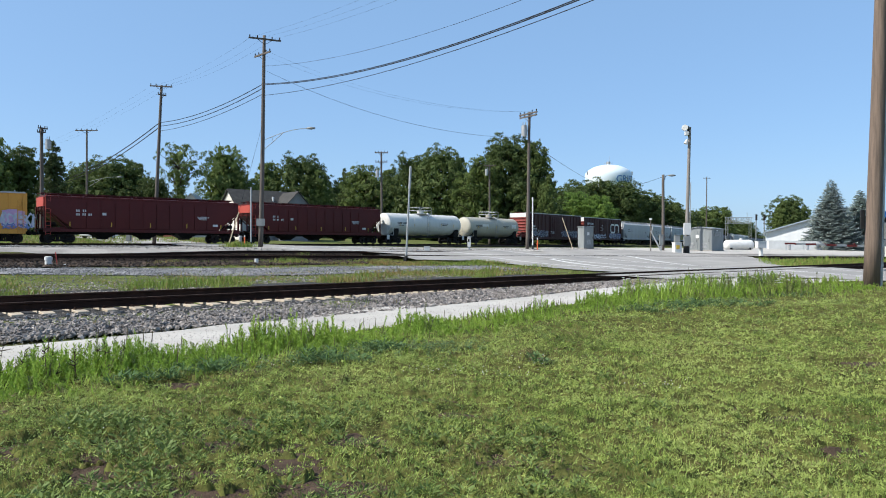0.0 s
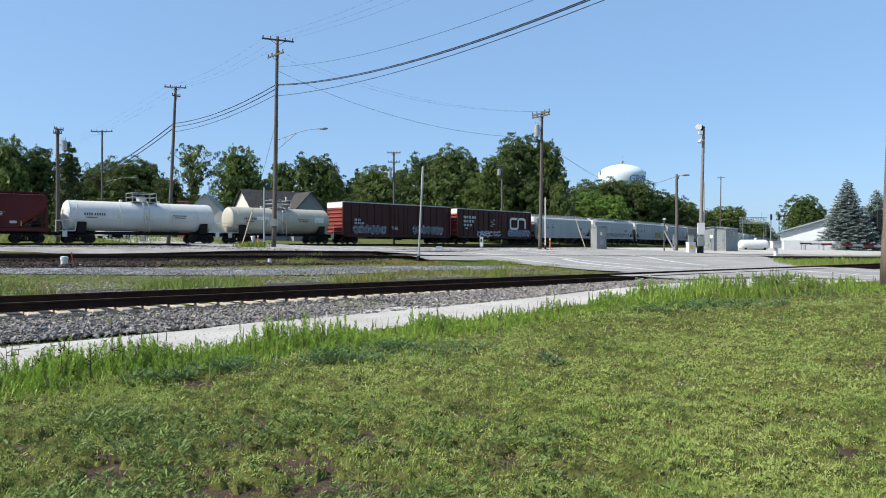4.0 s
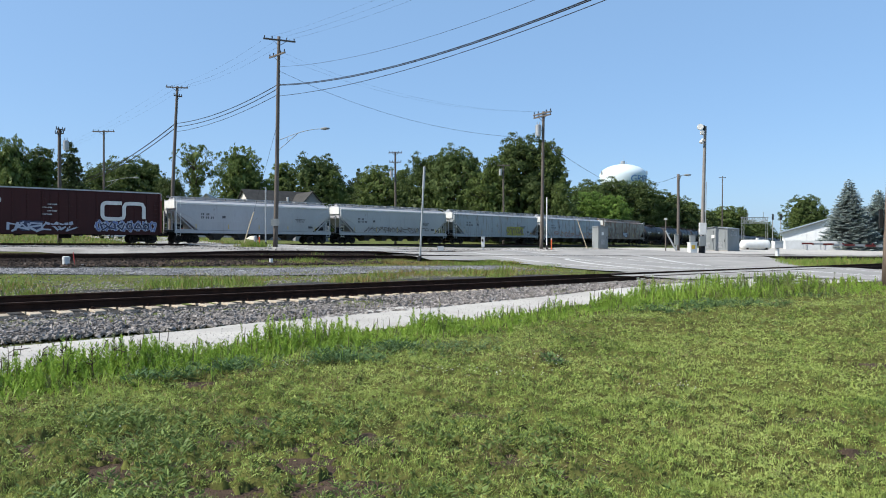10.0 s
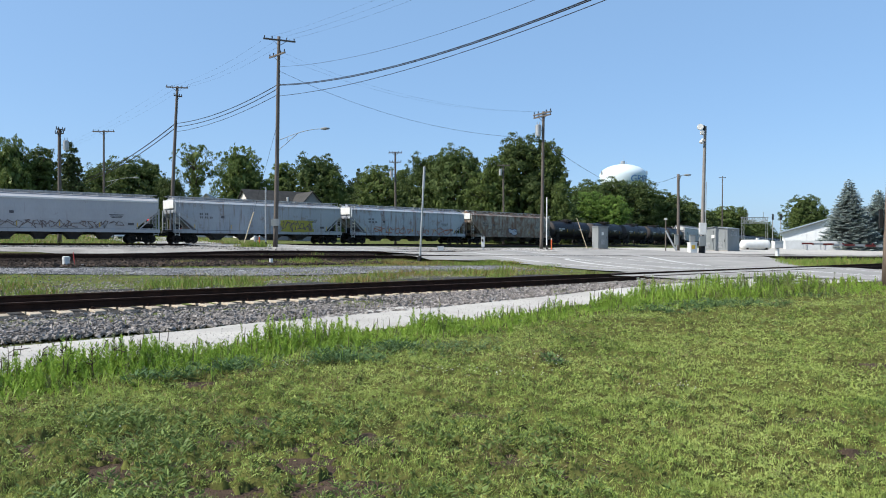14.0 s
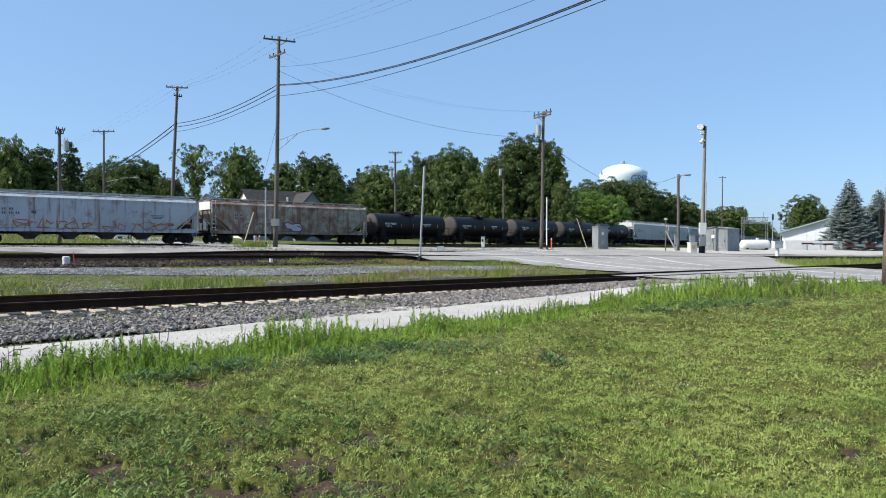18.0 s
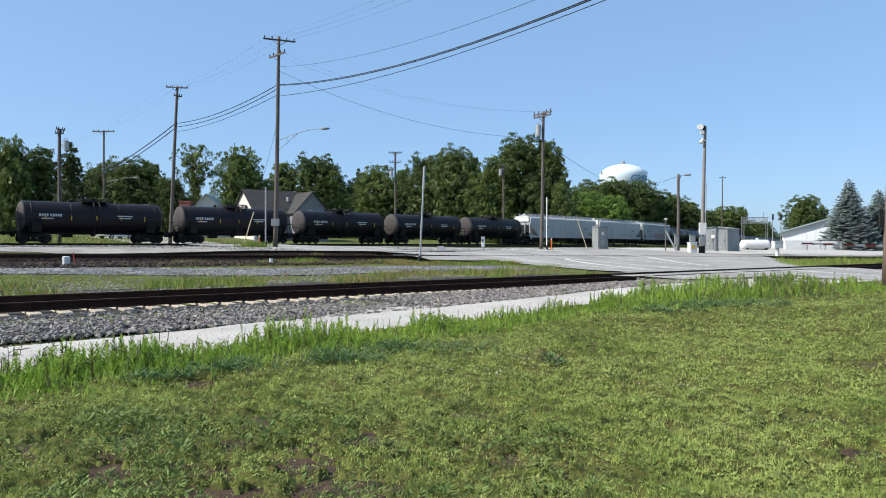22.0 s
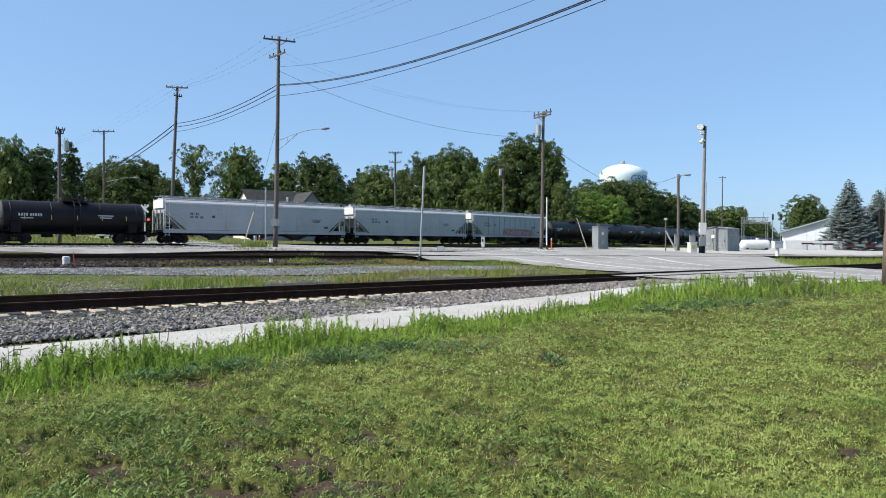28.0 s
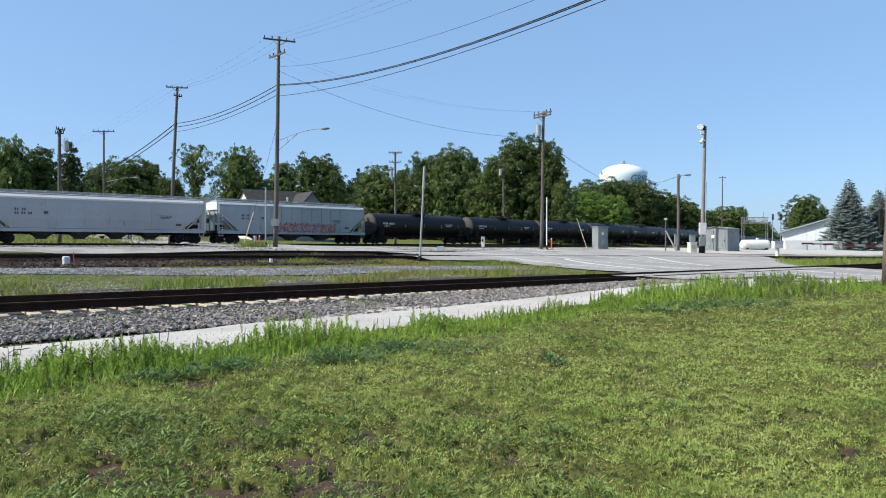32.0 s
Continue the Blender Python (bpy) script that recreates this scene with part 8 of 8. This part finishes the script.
def field_grass():
    """Ragged grass between the tracks and on the strips beyond the road."""
    rnd = np.random.RandomState(41)
    B, W, H = [], [], []

    sx, sy = [p[0] for p in STRIP], [p[1] for p in STRIP]

    def band(name, s0, s1, o0, o1, n, hmax, wk, seed, thr):
        for i in range(n):
            s, o = rnd.uniform(s0, s1), rnd.uniform(o0, o1)
            x, y = along(name, s, o)
            if noise.noise((x * 0.35, y * 0.35, seed)) + 0.4 * noise.noise((x * 1.3, y * 1.3, seed)) < thr:
                continue
            if x > 12 and x < 19.4 + (y - 37.2) * 0.275:
                continue
            if x > 12 and (y - 36.0) * 0.91 - (x + 21.5) * 0.4147 > -1.7:
                continue
            if on_road(x, y):
                continue
            if x < 3 and abs(y - np.interp(x, sx, sy)) < 1.7 and rnd.random() < 0.9:
                continue
            B.append((x, y, gz(x, y) - 0.03))
            W.append(wk * rnd.uniform(0.6, 1.4))
            H.append(hmax * rnd.uniform(0.3, 1.0) * (0.45 + 1.6 * max(0.0, 0.3 + noise.noise((x * 0.5, y * 0.5, seed + 3.0)))))

    band("near", -24, 23, -12.5, -3.6, 36000, 0.10, 0.009, 3, -0.1)
    band("near", -24, 23, -6.8, -3.0, 34000, 0.24, 0.010, 3, 0.02)
    band("near", 8, 33, -26, -6, 34000, 0.13, 0.012, 6, -0.25)
    band("mid", 11.5, 20, 2.8, 5.6, 4200, 0.24, 0.014, 8, -0.2)
    band("mid", 18, 31, 3.6, 6.2, 9000, 0.18, 0.014, 9, -0.5)
    band("mid", 50, 78, 2.6, 9.0, 22000, 0.17, 0.016, 12, -0.6)
    band("mid", 6, 20, -2.6, -1.4, 900, 0.3, 0.014, 15, 0.1)
    band("near", -14, 20, 2.4, 3.6, 1500, 0.16, 0.008, 18, 0.12)
    band("near", 36, 72, -16, -1.8, 20000, 0.36, 0.016, 22, -0.6)
    # the tuft round the marker posts by the tall pole
    for i in range(800):
        x, y = rnd.normal(-15.5, 0.6), rnd.normal(59.6, 0.5)
        B.append((x, y, gz(x, y) - 0.03)), W.append(0.02 * rnd.uniform(0.6, 1.4)), H.append(rnd.uniform(0.2, 0.6))
    # rough grass beyond the train
    for i in range(14000):
        x0, y0, h0 = lane(rnd.uniform(-34, 26))
        o = -4.2 - 36.0 * rnd.random() ** 1.4
        x, y = x0 + math.cos(h0) * o, y0 - math.sin(h0) * o
        if on_road(x, y) or noise.noise((x * 0.2, y * 0.2, 77.0)) < -0.25:
            continue
        B.append((x, y, gz(x, y) - 0.03)), W.append(0.035 * rnd.uniform(0.6, 1.4)), H.append(rnd.uniform(0.12, 0.4) * (1.0 + 1.4 * max(0.0, noise.noise((x * 0.4, y * 0.4, 78.0)))))
    n = len(B)
    B, W, H = np.array(B), np.array(W), np.array(H)
    dry = rnd.random(n) < np.clip(0.28 + 0.8 * patches(B[:, 0], B[:, 1], 0.25, 71.0), 0.05, 0.75) * np.where(B[:, 0] > 12, 0.35, 1.0)
    U = np.stack([rnd.normal(0, 0.25, n), rnd.normal(0, 0.25, n), np.ones(n)], 1)
    D = rnd.uniform(0, 0.12, n)
    kites("field_grass", B[~dry], U[~dry], W[~dry], H[~dry], D[~dry], FIELD, 15, "ragged green grass between the tracks", "grass")
    kites("dry_field_grass", B[dry], U[dry], W[dry], H[dry], D[dry], leafy("sorrel_blade", (0.20, 0.13, 0.055), (0.25, 0.20, 0.08), vary=0.4, light=0.25), 16, "dry brownish grass between the tracks", "grass")


def stones(name, n, place, size, mat, seed, label):
    """Loose broken stones: squashed, twisted eight-sided lumps."""
    rnd = np.random.RandomState(seed)
    unit = np.array([(1, 0, 0), (-1, 0, 0), (0, 1, 0), (0, -1, 0), (0, 0, 1), (0, 0, -1)], float)
    tri = np.array([(0, 2, 4), (2, 1, 4), (1, 3, 4), (3, 0, 4), (2, 0, 5), (1, 2, 5), (3, 1, 5), (0, 3, 5)])
    c = np.array([place(rnd) for i in range(n)])
    s = size * (0.55 + 0.9 * rnd.random((n, 1, 1)) ** 1.6)
    v = unit[None] * (0.6 + 0.6 * rnd.random((n, 6, 1))) + rnd.normal(0, 0.22, (n, 6, 3))
    v = v * rnd.uniform(0.55, 1.35, (n, 1, 3))
    q = rnd.normal(size=(n, 4))
    q /= np.linalg.norm(q, axis=1)[:, None]
    w, x, y, z = q.T
    R = np.stack([np.stack([1 - 2 * (y * y + z * z), 2 * (x * y - z * w), 2 * (x * z + y * w)], 1),
                  np.stack([2 * (x * y + z * w), 1 - 2 * (x * x + z * z), 2 * (y * z - x * w)], 1),
                  np.stack([2 * (x * z - y * w), 2 * (y * z + x * w), 1 - 2 * (x * x + y * y)], 1)], 1)
    v = np.einsum("nij,nkj->nki", R, v) * s
    v[:, :, 2] *= 0.78
    v += c[:, None, :]
    f = (tri[None] + (np.arange(n) * 6)[:, None, None]).reshape(-1)
    me = bpy.data.meshes.new(name)
    me.vertices.add(n * 6)
    me.vertices.foreach_set("co", v.ravel())
    me.loops.add(n * 24)
    me.loops.foreach_set("vertex_index", f)
    me.polygons.add(n * 8)
    me.polygons.foreach_set("loop_start", np.arange(n * 8) * 3)
    me.polygons.foreach_set("use_smooth", np.zeros(n * 8, dtype=bool))
    me.materials.append(mat)
    me.update(calc_edges=True)
    tagged(new(name, me), label, "stones", kind="stuff")


def bed_stone(rnd):
    s = rnd.uniform(-18, 20.4)
    toe = toe_off("near", s, 4.3)
    o = rnd.uniform(0.85, toe + 0.15) if rnd.random() < 0.86 else rnd.uniform(-1.6, 0.7)
    x, y = along("near", s, o)
    top = 0.375 - 0.235
    f = np.interp(o, [0.8, 1.35, 1.5, 1.8, toe, toe + 0.2], [top - 0.055, top - 0.055, top - 0.03, top - 0.07, gz(x, y) - 0.01, gz(x, y)])
    return x, y, (max(f, gz(x, y) + 0.015) if s > 8 and o > 1.4 else f) + rnd.uniform(-0.012, 0.034)


def field_stone(rnd):
    s, o = rnd.uniform(-18, 20), -2.4 - abs(rnd.normal(0, 2.6))
    x, y = along("near", s, o)
    top = 0.14
    z = np.interp(-o, [1.8, 4.3, 5.0], [top - 0.06, gz(x, y) - 0.02, gz(x, y)])
    return x, y, max(z, gz(x, y) - 0.02) + 0.012


def shady_stone(rnd):
    name = "mid" if rnd.random() < 0.65 else "far"
    s, o = rnd.uniform(-16, 18 if name == "mid" else 21), rnd.uniform(-2.0, 2.6)
    x, y = along(name, s, o)
    z = rail_z(name, s) - 0.17
    return x, y, np.interp(abs(o), [0, 1.4, 1.75, 3.0], [z, z, z - 0.07, gz(x, y)]) + 0.01


def drive_stone(rnd):
    s = rnd.random()
    k = rnd.randint(3)
    P = ((-9.0, 4.6), (-5.6, 9.2), (-1.8, 13.3), (3.7, 19.6))
    a, b = Vector(P[k]), Vector(P[k + 1])
    c = a.lerp(b, s)
    d = (b - a).normalized()
    o = rnd.normal(0, 0.75)
    x, y = c.x + d.y * o, c.y - d.x * o
    return x, y, gz(x, y) + 0.018


def beside(line, rnd, half):
    """A point strewn over a strip along a line."""
    k = rnd.randint(1, len(line) - 1)
    a, b = Vector(line[k]), Vector(line[k + 1])
    d = (b - a).normalized()
    o = rnd.uniform(-half, half)
    c = a.lerp(b, rnd.random())
    return c.x + d.y * o, c.y - d.x * o


def rubble_stone(rnd):
    x, y = beside([RUBBLE[0], (-26, 28.9)] + RUBBLE[1:], rnd, 2.2)
    return x, y, gz(x, y) + 0.04


LOT_LINE = [(-70, 47), (-60, 50), (-40, 54), (-22, 58), (8, 66), (20, 71)]


def lot_stone(rnd):
    x, y = beside(LOT_LINE, rnd, 5.5)
    while on_road(x, y):
        x, y = beside(LOT_LINE, rnd, 5.5)
    return x, y, gz(x, y) + 0.025


def strip_stone(rnd):
    x, y = beside([STRIP[0], (-22, 25.6)] + STRIP[1:], rnd, 2.6)
    if rnd.random() < 0.2:
        x, y = x + rnd.normal(0, 2.0), y + rnd.normal(-1.5, 2.5)
    return x, y, gz(x, y) + 0.02


turf()
bare_soil()
lawn_grass()
broad_leaves()
tall_weeds()
field_grass()
stones("ballast_stones", 60000, bed_stone, 0.039, STONE, 51, "loose grey crushed ballast stones beside the rail")
stones("drive_gravel", 6000, drive_stone, 0.012, material("limestone_chip", (0.52, 0.50, 0.45), (0.36, 0.34, 0.31), rough=0.9, bump=0.0, vary=0.4), 52, "small pale limestone chips on the drive")
stones("field_gravel", 14000, field_stone, 0.028, STONE, 56, "loose grey stones in the thin grass behind the rail")
# stones as dark as their bed, with the rails' shade in the colour
stones("oily_ballast", 7000, shady_stone, 0.055, material("shady_stone", (0.030, 0.023, 0.019), (0.012, 0.010, 0.009), rough=0.95, bump=0.0, vary=0.6, spec=0.05), 55, "dark ballast stones of the back tracks, rail shade in their colour")
stones("rubble", 5500, rubble_stone, 0.085, material("rubble_stone", (0.105, 0.075, 0.055), (0.040, 0.029, 0.022), rough=0.9, bump=0.2, vary=0.5), 53, "brown broken rubble beside the track")
stones("lot_stones", 7000, lot_stone, 0.075, material("lot_stone", (0.37, 0.352, 0.325), (0.19, 0.18, 0.168), rough=0.95, bump=0.0, vary=0.6), 57, "loose grey gravel stones on the lot by the train")
stones("strip_gravel", 14000, strip_stone, 0.027, material("blue_stone", (0.295, 0.295, 0.30), (0.15, 0.149, 0.15), rough=0.9, bump=0.0, vary=0.7), 54, "loose blue-grey gravel stones between the tracks")


motions()
